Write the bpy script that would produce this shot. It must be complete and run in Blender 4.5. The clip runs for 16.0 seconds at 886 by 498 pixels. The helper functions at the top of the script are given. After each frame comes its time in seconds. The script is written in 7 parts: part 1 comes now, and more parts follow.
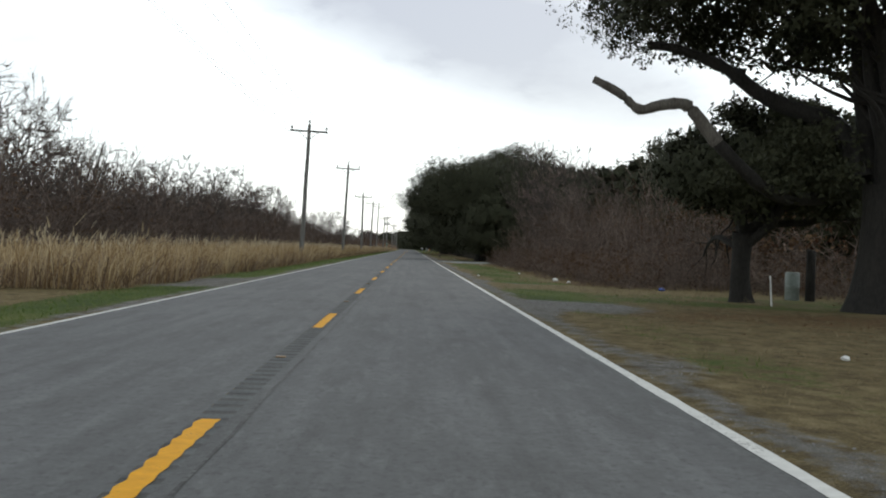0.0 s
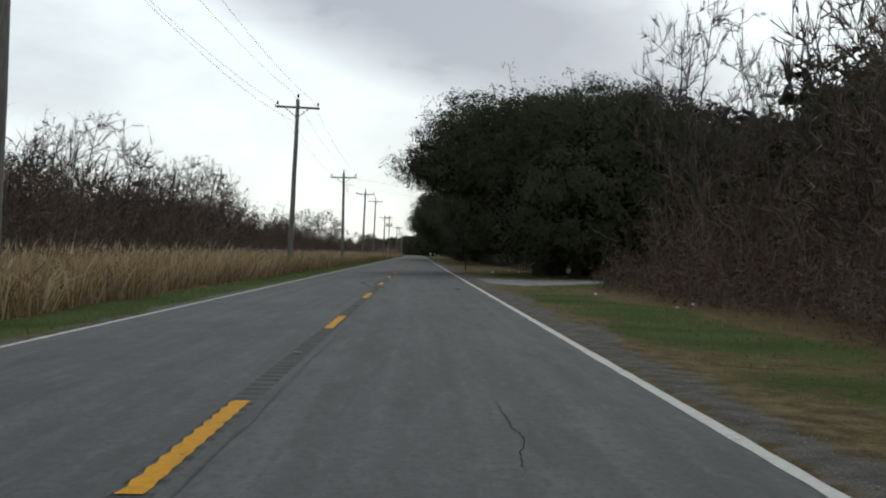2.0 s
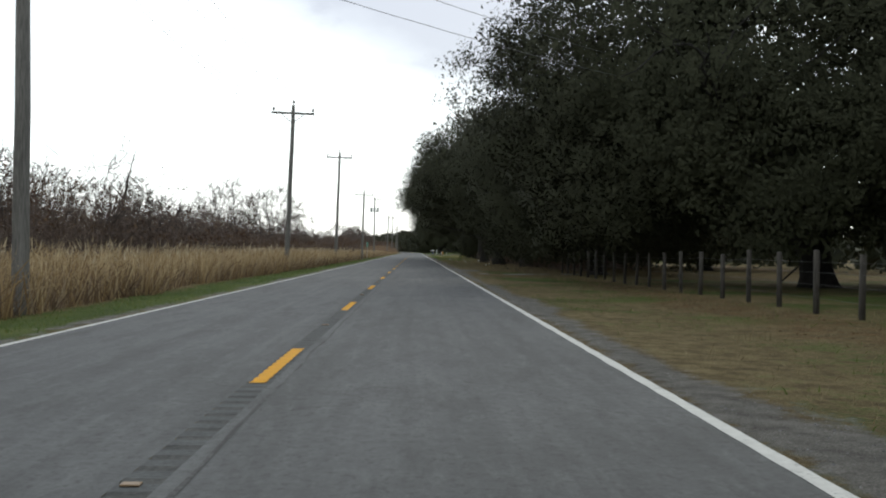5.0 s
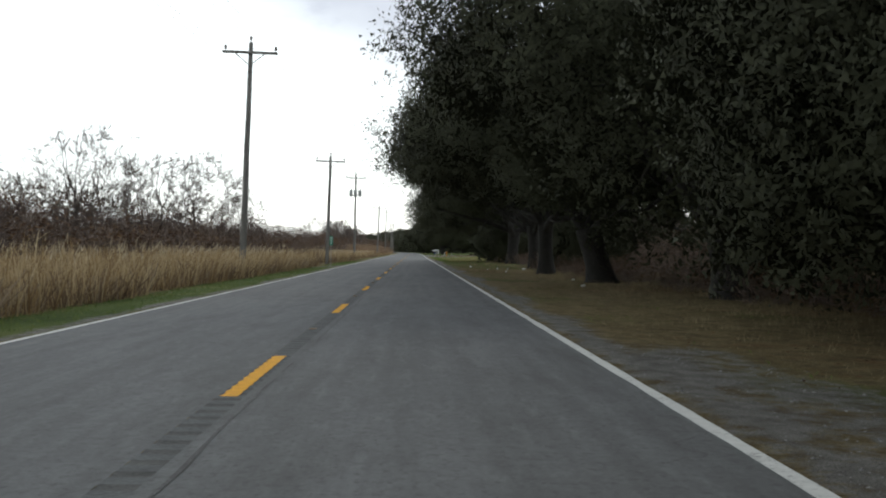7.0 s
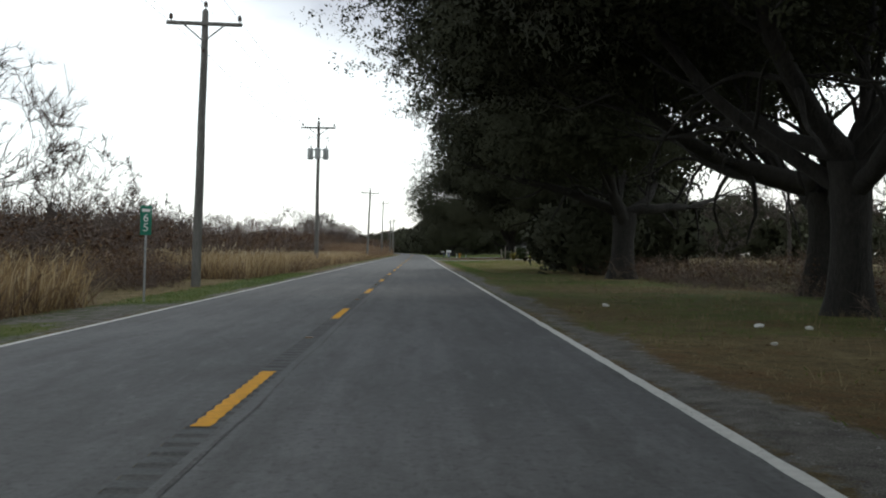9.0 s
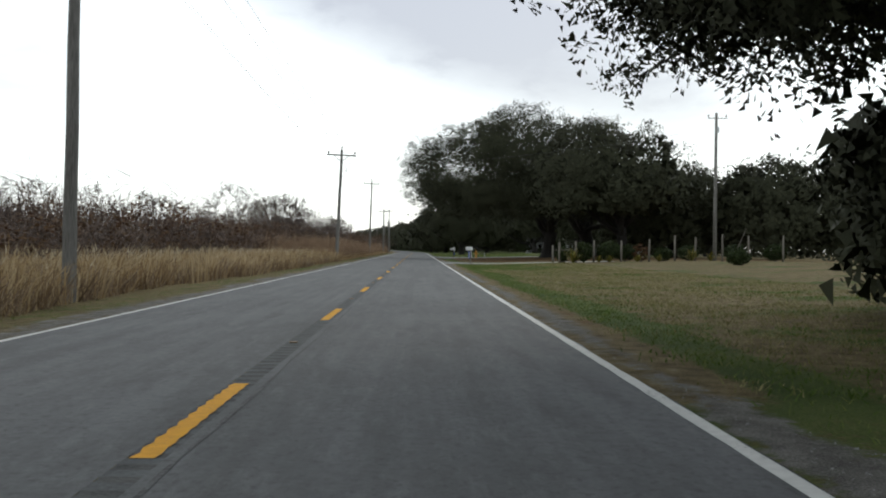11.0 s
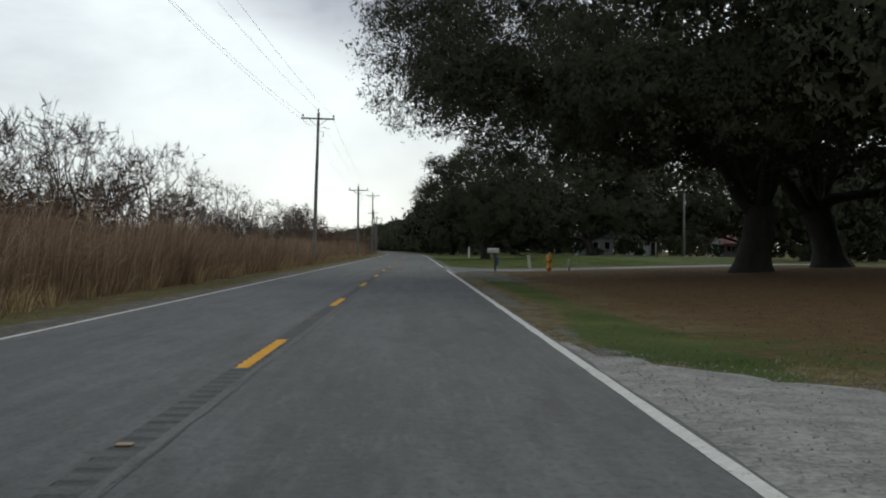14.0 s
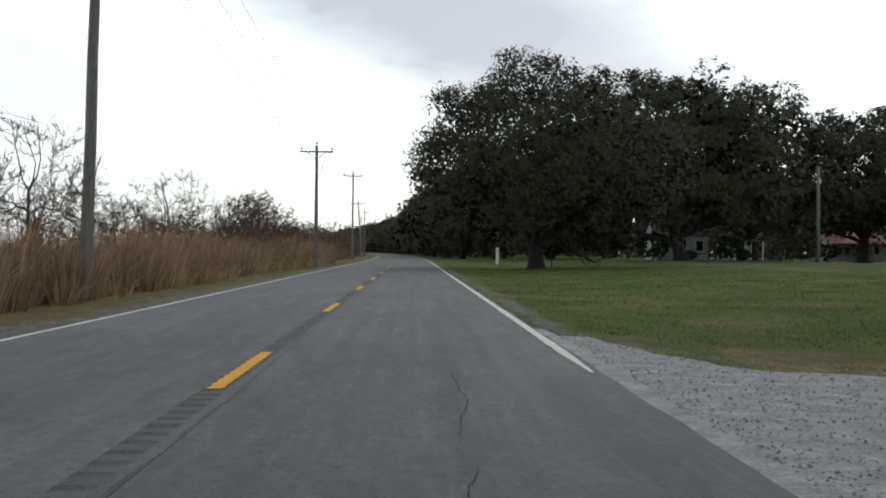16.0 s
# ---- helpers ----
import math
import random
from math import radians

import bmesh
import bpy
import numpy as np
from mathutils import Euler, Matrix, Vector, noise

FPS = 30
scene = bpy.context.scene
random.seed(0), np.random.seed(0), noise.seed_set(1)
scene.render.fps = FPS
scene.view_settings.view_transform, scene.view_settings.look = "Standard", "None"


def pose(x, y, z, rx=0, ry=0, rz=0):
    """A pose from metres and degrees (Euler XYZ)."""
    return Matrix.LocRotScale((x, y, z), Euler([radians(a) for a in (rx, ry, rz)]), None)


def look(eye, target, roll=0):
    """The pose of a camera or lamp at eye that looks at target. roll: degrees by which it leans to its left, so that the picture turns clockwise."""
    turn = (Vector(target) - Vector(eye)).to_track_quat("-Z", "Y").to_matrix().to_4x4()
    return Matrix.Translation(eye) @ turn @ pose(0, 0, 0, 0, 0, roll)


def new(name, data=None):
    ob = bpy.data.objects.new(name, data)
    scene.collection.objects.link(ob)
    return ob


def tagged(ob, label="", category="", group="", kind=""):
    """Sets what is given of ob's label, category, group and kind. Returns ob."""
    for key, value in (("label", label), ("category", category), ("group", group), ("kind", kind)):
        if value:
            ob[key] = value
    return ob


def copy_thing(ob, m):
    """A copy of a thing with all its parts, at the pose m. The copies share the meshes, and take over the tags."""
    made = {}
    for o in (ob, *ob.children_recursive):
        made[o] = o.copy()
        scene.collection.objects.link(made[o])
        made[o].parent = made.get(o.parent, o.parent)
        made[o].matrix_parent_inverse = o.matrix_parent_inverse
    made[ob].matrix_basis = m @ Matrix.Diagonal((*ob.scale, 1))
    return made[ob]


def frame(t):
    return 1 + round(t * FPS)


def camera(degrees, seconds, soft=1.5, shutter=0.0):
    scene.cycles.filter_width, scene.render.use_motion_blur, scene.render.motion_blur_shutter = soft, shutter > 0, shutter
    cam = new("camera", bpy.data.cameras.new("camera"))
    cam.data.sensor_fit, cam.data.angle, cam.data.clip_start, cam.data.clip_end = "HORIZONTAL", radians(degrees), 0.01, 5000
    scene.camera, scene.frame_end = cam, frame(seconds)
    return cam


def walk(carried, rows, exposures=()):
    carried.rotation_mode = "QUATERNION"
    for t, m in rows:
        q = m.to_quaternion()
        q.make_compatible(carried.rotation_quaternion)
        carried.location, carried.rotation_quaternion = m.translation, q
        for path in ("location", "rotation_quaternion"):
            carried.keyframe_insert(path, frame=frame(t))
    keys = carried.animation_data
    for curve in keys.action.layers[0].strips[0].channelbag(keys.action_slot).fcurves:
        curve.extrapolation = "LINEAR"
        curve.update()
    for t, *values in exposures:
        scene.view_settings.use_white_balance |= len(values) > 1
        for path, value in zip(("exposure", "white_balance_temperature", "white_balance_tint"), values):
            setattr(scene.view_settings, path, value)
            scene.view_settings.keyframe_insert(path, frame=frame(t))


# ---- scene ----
cam = camera(42.9, 16.0, soft=2.0)
PATH = [
    (0.0, pose(1.304, -4.04, 1.2, 90.001, -2.029, -1.655)),
    (0.5, pose(1.320, 11.42, 1.2, 90.047, -2.437, -1.564)),
    (1.0, pose(1.357, 26.86, 1.2, 90.137, -2.138, -1.365)),
    (1.5, pose(1.391, 40.96, 1.2, 90.262, -1.758, -1.129)),
    (2.0, pose(1.378, 55.51, 1.2, 90.251, -1.047, -1.294)),
    (2.5, pose(1.369, 71.08, 1.2, 90.165, -0.901, -1.328)),
    (3.0, pose(1.363, 86.65, 1.2, 90.030, -0.776, -1.403)),
    (3.5, pose(1.346, 102.07, 1.2, 90.166, -0.912, -1.446)),
    (4.0, pose(1.373, 117.59, 1.2, 90.023, -0.728, -1.295)),
    (6.5, pose(1.421, 194.80, 1.2, 90.196, -0.622, -1.511)),
    (7.0, pose(1.480, 210.39, 1.2, 90.084, -0.685, -1.465)),
    (7.5, pose(1.565, 226.03, 1.2, 90.069, -0.381, -1.401)),
    (8.0, pose(1.517, 241.77, 1.2, 90.080, -0.762, -1.289)),
    (8.5, pose(1.462, 257.35, 1.2, 90.207, -0.710, -1.233)),
    (9.0, pose(1.451, 272.86, 1.2, 90.130, -0.658, -1.272)),
    (11.5, pose(1.540, 350.57, 1.2, 89.981, -0.787, -1.255)),
    (12.0, pose(1.528, 365.95, 1.2, 90.235, -0.761, -1.454)),
    (12.5, pose(1.579, 381.26, 1.2, 90.074, -0.587, -1.510)),
    (13.0, pose(1.576, 396.62, 1.2, 90.043, -0.742, -1.533)),
    (13.5, pose(1.652, 412.08, 1.2, 90.175, -0.445, -1.508)),
    (14.0, pose(1.719, 427.78, 1.2, 90.004, -0.563, -1.373)),
    (14.5, pose(1.719, 443.45, 1.2, 90.023, -0.449, -1.447)),
    (15.0, pose(1.673, 459.34, 1.2, 90.038, -0.598, -1.524)),
    (15.5, pose(1.674, 474.86, 1.2, 90.111, -0.709, -1.512)),
    (16.0, pose(1.689, 490.27, 1.2, 90.094, -0.589, -1.495)),
]
walk(cam, PATH, [(t, e, 6500, 3) for t, e in ((0.0, 0.25), (1.0, 0.1), (2.0, -0.18), (2.5, -0.16), (3.0, -0.2), (3.5, 0.18), (4.2, 0.44), (6.3, 0.48), (7.0, 0.45), (7.5, 0.52), (8.5, 0.52), (9.0, 0.25), (10.2, 0.25),
                                              (11.3, 0.25), (12.0, 0.05), (12.5, -0.22), (13.5, -0.2), (14.5, -0.22), (15.2, -0.2), (15.5, -0.2), (16.0, 0.17))])
# ---- sky and sun: bright overcast with a lilac-grey bank of cloud ahead ----
world = bpy.data.worlds.new("overcast")
scene.world = world
world.use_nodes = True
wn, wl = world.node_tree.nodes, world.node_tree.links
wn.clear()
SUN_EL, SUN_AZ = 38.0, 18.0      # degrees above the horizon, degrees right of the road ahead


def wnode(kind, **inputs):
    n = wn.new(kind)
    for k, v in inputs.items():
        n.inputs[k].default_value = v
    return n


out = wn.new("ShaderNodeOutputWorld")
sky = wn.new("ShaderNodeTexSky")
sky.sky_type, sky.sun_disc = "NISHITA", False
sky.sun_elevation, sky.sun_rotation = radians(SUN_EL), radians(SUN_AZ)
bg_sky = wnode("ShaderNodeBackground", Strength=0.02)
wl.new(sky.outputs[0], bg_sky.inputs[0])
coord = wn.new("ShaderNodeTexCoord")
stretch = wn.new("ShaderNodeMapping")
stretch.inputs["Scale"].default_value = (1.0, 1.0, 2.2)
stretch.inputs["Location"].default_value = (0.37, 0.0, 0.11)
wl.new(coord.outputs["Generated"], stretch.inputs[0])
puffs = wnode("ShaderNodeTexNoise", Scale=3.6, Detail=9.0, Roughness=0.56, Distortion=0.25)
wl.new(stretch.outputs[0], puffs.inputs["Vector"])
# the dark bank: an ellipse in the plane of the cloud deck (direction divided by its height)
sep = wn.new("ShaderNodeSeparateXYZ")
wl.new(coord.outputs["Generated"], sep.inputs[0])


def wmath(op, a, b=None, c=None):
    n = wn.new("ShaderNodeMath")
    n.operation = op
    for i, v in enumerate((a, b, c)):
        if v is None:
            continue
        if isinstance(v, (int, float)):
            n.inputs[i].default_value = v
        else:
            wl.new(v, n.inputs[i])
    return n.outputs[0]


# bearing and height of the view ray, in the picture's slope units
side = wmath("DIVIDE", sep.outputs[0], wmath("MAXIMUM", sep.outputs[1], 0.05))
up = wmath("DIVIDE", sep.outputs[2], wmath("MAXIMUM", sep.outputs[1], 0.05))
u = wmath("SUBTRACT", side, 0.012)
v = wmath("SUBTRACT", up, 0.225)
# tilt the bank: it falls to the right
a = wmath("ADD", wmath("MULTIPLY", u, 0.93), wmath("MULTIPLY", v, -0.36))
b = wmath("ADD", wmath("MULTIPLY", u, 0.36), wmath("MULTIPLY", v, 0.93))
r2 = wmath("ADD", wmath("POWER", wmath("DIVIDE", a, 0.23), 2.0), wmath("POWER", wmath("DIVIDE", b, 0.062), 2.0))
noise_mid = wmath("SUBTRACT", puffs.outputs[0], 0.5)
bank = wmath("SUBTRACT", 1.0, wmath("ADD", wmath("MULTIPLY", r2, 0.42), wmath("MULTIPLY", noise_mid, 2.8)))
ahead = wmath("GREATER_THAN", sep.outputs[1], 0.05)
bank = wmath("MULTIPLY", wmath("MAXIMUM", bank, 0.0), wmath("MULTIPLY", ahead, 1.12))
puff_ramp = wn.new("ShaderNodeValToRGB")
puff_ramp.color_ramp.elements[0].position, puff_ramp.color_ramp.elements[0].color = 0.47, (0, 0, 0, 1)
puff_ramp.color_ramp.elements[1].position, puff_ramp.color_ramp.elements[1].color = 0.74, (1, 1, 1, 1)
wl.new(puffs.outputs[0], puff_ramp.inputs[0])
mask = wmath("MINIMUM", wmath("ADD", bank, wmath("MULTIPLY", puff_ramp.outputs[0], 0.55)), 1.0)
deck = wn.new("ShaderNodeMix")
deck.data_type = "RGBA"
wl.new(mask, deck.inputs[0])
deck.inputs[6].default_value = (0.94, 0.96, 1.0, 1)
deck.inputs[7].default_value = (0.40, 0.395, 0.455, 1)
bg_deck = wnode("ShaderNodeBackground", Strength=1.05)
# deck brightest low down; its unseen overhead part is dimmed to lower ground light
shade = wn.new("ShaderNodeMapRange")
wl.new(sep.outputs[2], shade.inputs[0])
for slot, val in ((1, 0.22), (2, 0.75), (3, 1.0), (4, 0.42)):
    shade.inputs[slot].default_value = val
graded = wn.new("ShaderNodeVectorMath")
graded.operation = "SCALE"
wl.new(deck.outputs[2], graded.inputs[0])
wl.new(shade.outputs[0], graded.inputs["Scale"])
wl.new(graded.outputs[0], bg_deck.inputs[0])
both = wn.new("ShaderNodeAddShader")
wl.new(bg_sky.outputs[0], both.inputs[0])
wl.new(bg_deck.outputs[0], both.inputs[1])
wl.new(both.outputs[0], out.inputs[0])

sun = new("sun", bpy.data.lights.new("sun", "SUN"))
sun.data.energy, sun.data.angle, sun.data.color = 0.5, radians(25), (1.0, 0.96, 0.9)
sun_dir = Vector((math.sin(radians(SUN_AZ)) * math.cos(radians(SUN_EL)), math.cos(radians(SUN_AZ)) * math.cos(radians(SUN_EL)), math.sin(radians(SUN_EL))))
sun.matrix_basis = look(sun_dir * 100, (0, 0, 0))
sun.location = sun_dir * 300


# ---- materials ----
def material(name, base, rough=0.8, metal=0.0):
    m = bpy.data.materials.new(name)
    m.use_nodes = True
    b = m.node_tree.nodes["Principled BSDF"]
    b.inputs["Base Color"].default_value = (*base, 1)
    b.inputs["Roughness"].default_value = rough
    b.inputs["Metallic"].default_value = metal
    return m


def mat_node(m, kind, **inputs):
    n = m.node_tree.nodes.new(kind)
    for k, v in inputs.items():
        n.inputs[k].default_value = v
    return n


def link(m, a, b):
    m.node_tree.links.new(a, b)


def bsdf(m):
    return m.node_tree.nodes["Principled BSDF"]


def ramp(m, fac, stops):
    n = m.node_tree.nodes.new("ShaderNodeValToRGB")
    e = n.color_ramp.elements
    e[0].position, e[0].color = stops[0][0], (*stops[0][1], 1)
    e[1].position, e[1].color = stops[-1][0], (*stops[-1][1], 1)
    for pos, col in stops[1:-1]:
        k = e.new(pos)
        k.color = (*col, 1)
    link(m, fac, n.inputs[0])
    return n.outputs[0]


def mix(m, fac, a, b, blend="MIX"):
    n = m.node_tree.nodes.new("ShaderNodeMix")
    n.data_type, n.blend_type = "RGBA", blend
    for slot, v in ((0, fac), (6, a), (7, b)):
        if isinstance(v, (int, float)):
            n.inputs[slot].default_value = v
        elif isinstance(v, tuple):
            n.inputs[slot].default_value = (*v, 1)
        else:
            link(m, v, n.inputs[slot])
    return n.outputs[2]


def calc(m, op, a, b=0.0):
    n = m.node_tree.nodes.new("ShaderNodeMath")
    n.operation = op
    for i, v in enumerate((a, b)):
        if isinstance(v, (int, float)):
            n.inputs[i].default_value = v
        else:
            link(m, v, n.inputs[i])
    return n.outputs[0]


def place(m, scale=(1, 1, 1), shift=(0, 0, 0), own=False):
    """World position (or the object's own) as texture coordinates."""
    if own:
        src = m.node_tree.nodes.new("ShaderNodeTexCoord").outputs["Object"]
    else:
        src = m.node_tree.nodes.new("ShaderNodeNewGeometry").outputs["Position"]
    n = m.node_tree.nodes.new("ShaderNodeMapping")
    n.inputs["Scale"].default_value, n.inputs["Location"].default_value = scale, shift
    link(m, src, n.inputs[0])
    return n.outputs[0]


def grain(m, scale, detail=4.0, rough=0.55, at=None, **kw):
    n = mat_node(m, "ShaderNodeTexNoise", Scale=scale, Detail=detail, Roughness=rough, **kw)
    link(m, at if at is not None else place(m), n.inputs["Vector"])
    return n.outputs[0]


def bump(m, height, strength=0.4, dist=0.01):
    n = mat_node(m, "ShaderNodeBump", Strength=strength, Distance=dist)
    link(m, height, n.inputs["Height"])
    link(m, n.outputs[0], bsdf(m).inputs["Normal"])


def speckled(name, dark, light, scale, rough=0.85, relief=0.4, dist=0.01, own=False, stretch=(1, 1, 1), metal=0.0):
    """A surface with fine grain over broad stains."""
    m = material(name, dark, rough, metal)
    at = place(m, stretch, own=own)
    fine = grain(m, scale, 5.0, 0.6, at)
    broad = grain(m, scale / 9, 3.0, 0.5, at)
    f = calc(m, "ADD", calc(m, "MULTIPLY", fine, 0.6), calc(m, "MULTIPLY", broad, 0.4))
    link(m, ramp(m, f, [(0.36, dark), (0.64, light)]), bsdf(m).inputs["Base Color"])
    bump(m, fine, relief, dist)
    return m


def foliage(name, stops, rough=0.6, seed_scale=0.25, thin=0.0):
    """Leaves, twigs and blades: each island has its own tint, with broad drifts of colour; thin ones let some light through."""
    m = material(name, stops[0][1], rough)
    isl = m.node_tree.nodes.new("ShaderNodeNewGeometry").outputs["Random Per Island"]
    drift = grain(m, seed_scale, 2.0)
    f = calc(m, "ADD", calc(m, "MULTIPLY", isl, 0.62), calc(m, "MULTIPLY", drift, 0.38))
    col = ramp(m, f, stops)
    link(m, col, bsdf(m).inputs["Base Color"])
    bsdf(m).inputs["Specular IOR Level"].default_value = 0.12
    if thin:
        glow = m.node_tree.nodes.new("ShaderNodeBsdfTranslucent")
        link(m, col, glow.inputs["Color"])
        both = mat_node(m, "ShaderNodeMixShader", Fac=thin)
        link(m, bsdf(m).outputs[0], both.inputs[1])
        link(m, glow.outputs[0], both.inputs[2])
        link(m, both.outputs[0], m.node_tree.nodes["Material Output"].inputs[0])
    return m


def asphalt_material():
    m = material("asphalt", (0.1, 0.1, 0.1), 0.82)
    at = place(m)
    stones = grain(m, 34, 5.0, 0.75, at)
    patch = grain(m, 1.0, 4.0, 0.55, place(m, (0.55, 0.16, 1)))
    streak = grain(m, 1.0, 3.0, 0.6, place(m, (3.2, 0.05, 1)))
    blot = grain(m, 7.0, 4.0, 0.7, at)
    f = calc(m, "ADD", calc(m, "MULTIPLY", patch, 0.36), calc(m, "MULTIPLY", streak, 0.34))
    f = calc(m, "ADD", f, calc(m, "MULTIPLY", blot, 0.3))
    col = ramp(m, f, [(0.38, (0.06, 0.063, 0.067)), (0.5, (0.099, 0.103, 0.109)), (0.62, (0.155, 0.161, 0.168))])
    # worn aggregate: pale flecks and dark pits a hand wide, drawn out along the wheel tracks
    fleck = grain(m, 6.0, 4.0, 0.75, place(m, (1, 0.17, 1)))
    pit = grain(m, 2.6, 4.0, 0.7, place(m, (1, 0.17, 1), (7, 3, 0)))
    col = mix(m, ramp(m, fleck, [(0.52, (0, 0, 0)), (0.72, (0.75, 0.75, 0.75))]), col, (0.175, 0.181, 0.187))
    col = mix(m, ramp(m, pit, [(0.5, (0, 0, 0)), (0.7, (0.7, 0.7, 0.7))]), col, (0.036, 0.037, 0.039))
    col = mix(m, 0.4, col, ramp(m, stones, [(0.3, (0.03, 0.03, 0.032)), (0.55, (0.075, 0.075, 0.077)), (0.78, (0.2, 0.2, 0.19))]))
    # dark gaps between the stones, a thumb wide
    gaps = grain(m, 17, 3.0, 0.6, place(m, (1, 0.6, 1)))
    col = mix(m, ramp(m, gaps, [(0.54, (0, 0, 0)), (0.66, (0.55, 0.55, 0.55))]), col, (0.04, 0.041, 0.043))
    # hairline cracks
    vor = mat_node(m, "ShaderNodeTexVoronoi", Scale=0.42)
    vor.feature = "DISTANCE_TO_EDGE"
    warp = mat_node(m, "ShaderNodeTexNoise", Scale=1.3, Detail=4.0)
    link(m, at, warp.inputs["Vector"])
    add = m.node_tree.nodes.new("ShaderNodeVectorMath")
    add.operation = "ADD"
    link(m, at, add.inputs[0])
    link(m, warp.outputs["Color"], add.inputs[1])
    link(m, add.outputs[0], vor.inputs["Vector"])
    crack = calc(m, "LESS_THAN", vor.outputs[0], 0.004)
    where = calc(m, "GREATER_THAN", grain(m, 0.11, 2.0, 0.5, at), 0.6)
    col = mix(m, calc(m, "MULTIPLY", calc(m, "MULTIPLY", crack, where), 0.45), col, (0.03, 0.03, 0.03))
    link(m, col, bsdf(m).inputs["Base Color"])
    bsdf(m).inputs["Specular IOR Level"].default_value = 0.42
    bump(m, stones, 0.5, 0.006)
    return m


def paint_material(name, colour, worn, amount):
    m = material(name, colour, 0.7)
    at = place(m)
    wear = calc(m, "ADD", calc(m, "MULTIPLY", grain(m, 24, 5.0, 0.65, at), 0.65), calc(m, "MULTIPLY", grain(m, 1.6, 3.0, 0.5, at), 0.35))
    lo = tuple(c * 0.85 for c in colour)
    col = ramp(m, grain(m, 9, 3.0, 0.5, at), [(0.35, lo), (0.65, colour)])
    col = mix(m, ramp(m, wear, [(amount, (0, 0, 0)), (amount + 0.09, (1, 1, 1))]), col, worn)
    link(m, col, bsdf(m).inputs["Base Color"])
    bump(m, wear, 0.3, 0.004)
    return m


def ground_material():
    """Grass, leaf litter and gravel, laid out by the sheet's cover attribute and broken up by noise."""
    m = material("ground", (0.1, 0.1, 0.05), 0.95)
    at = place(m, (0.95, 0.8, 1))
    cov = m.node_tree.nodes.new("ShaderNodeVertexColor")
    cov.layer_name = "cover"
    sepc = m.node_tree.nodes.new("ShaderNodeSeparateColor")
    link(m, cov.outputs[0], sepc.inputs[0])
    fine, mid, broad = grain(m, 38, 5.0, 0.65, at), grain(m, 3.4, 5.0, 0.6, at), grain(m, 0.35, 3.0, 0.5, at)
    dry = ramp(m, calc(m, "ADD", calc(m, "MULTIPLY", fine, 0.5), calc(m, "MULTIPLY", mid, 0.5)),
               [(0.34, (0.048, 0.038, 0.02)), (0.5, (0.15, 0.117, 0.058)), (0.66, (0.295, 0.235, 0.128))])
    green = ramp(m, calc(m, "ADD", calc(m, "MULTIPLY", fine, 0.55), calc(m, "MULTIPLY", broad, 0.45)),
                 [(0.36, (0.032, 0.053, 0.012)), (0.52, (0.074, 0.105, 0.026)), (0.68, (0.17, 0.165, 0.062))])
    litter = ramp(m, calc(m, "ADD", calc(m, "MULTIPLY", fine, 0.7), calc(m, "MULTIPLY", mid, 0.3)),
                  [(0.35, (0.042, 0.026, 0.013)), (0.5, (0.118, 0.074, 0.034)), (0.66, (0.21, 0.14, 0.072))])
    gravel = ramp(m, calc(m, "ADD", calc(m, "MULTIPLY", grain(m, 70, 3.0, 0.6, at), 0.6), calc(m, "MULTIPLY", mid, 0.4)),
                  [(0.35, (0.06, 0.056, 0.051)), (0.5, (0.145, 0.138, 0.127)), (0.66, (0.27, 0.258, 0.24))])

    ragged = calc(m, "ADD", calc(m, "MULTIPLY", mid, 0.42), calc(m, "MULTIPLY", grain(m, 13, 4.0, 0.65, at), 0.3))
    ragged = calc(m, "ADD", ragged, calc(m, "MULTIPLY", grain(m, 1.1, 3.0, 0.6, at), 0.28))

    def zone(chan):
        return ramp(m, calc(m, "ADD", chan, calc(m, "MULTIPLY", calc(m, "SUBTRACT", ragged, 0.5), 2.6)), [(0.36, (0, 0, 0)), (0.64, (1, 1, 1))])

    col = mix(m, zone(sepc.outputs[0]), dry, green)
    col = mix(m, zone(sepc.outputs[1]), col, litter)
    col = mix(m, zone(sepc.outputs[2]), col, gravel)
    link(m, col, bsdf(m).inputs["Base Color"])
    bsdf(m).inputs["Specular IOR Level"].default_value = 0.1
    bump(m, calc(m, "ADD", fine, mid), 0.9, 0.045)
    return m


ASPHALT = asphalt_material()
WHITE_PAINT = paint_material("white_road_paint", (0.62, 0.62, 0.6), (0.2, 0.2, 0.2), 0.56)
YELLOW_PAINT = paint_material("yellow_road_paint", (0.72, 0.35, 0.006), (0.15, 0.115, 0.06), 0.58)
GROUND = ground_material()
GRAVEL = speckled("pale_gravel", (0.14, 0.144, 0.148), (0.36, 0.366, 0.37), 30, 0.95, 0.5, 0.012)
SHELL = speckled("pale_shell_gravel", (0.11, 0.108, 0.102), (0.33, 0.325, 0.305), 18, 0.9, 0.4, 0.01)
CONCRETE = speckled("pale_drive_concrete", (0.26, 0.255, 0.235), (0.52, 0.51, 0.465), 9, 0.9, 0.3, 0.006)
POLE_WOOD = speckled("weathered_pole_wood", (0.085, 0.081, 0.075), (0.235, 0.226, 0.21), 14, 0.85, 0.5, 0.01, True, (3, 3, 0.25))
POST_WOOD = speckled("grey_post_wood", (0.07, 0.06, 0.05), (0.2, 0.18, 0.15), 16, 0.9, 0.6, 0.01, True, (3, 3, 0.4))
DARK_POST = speckled("dark_stained_post", (0.025, 0.022, 0.019), (0.075, 0.066, 0.056), 14, 0.8, 0.4, 0.008, True, (2, 2, 0.4))
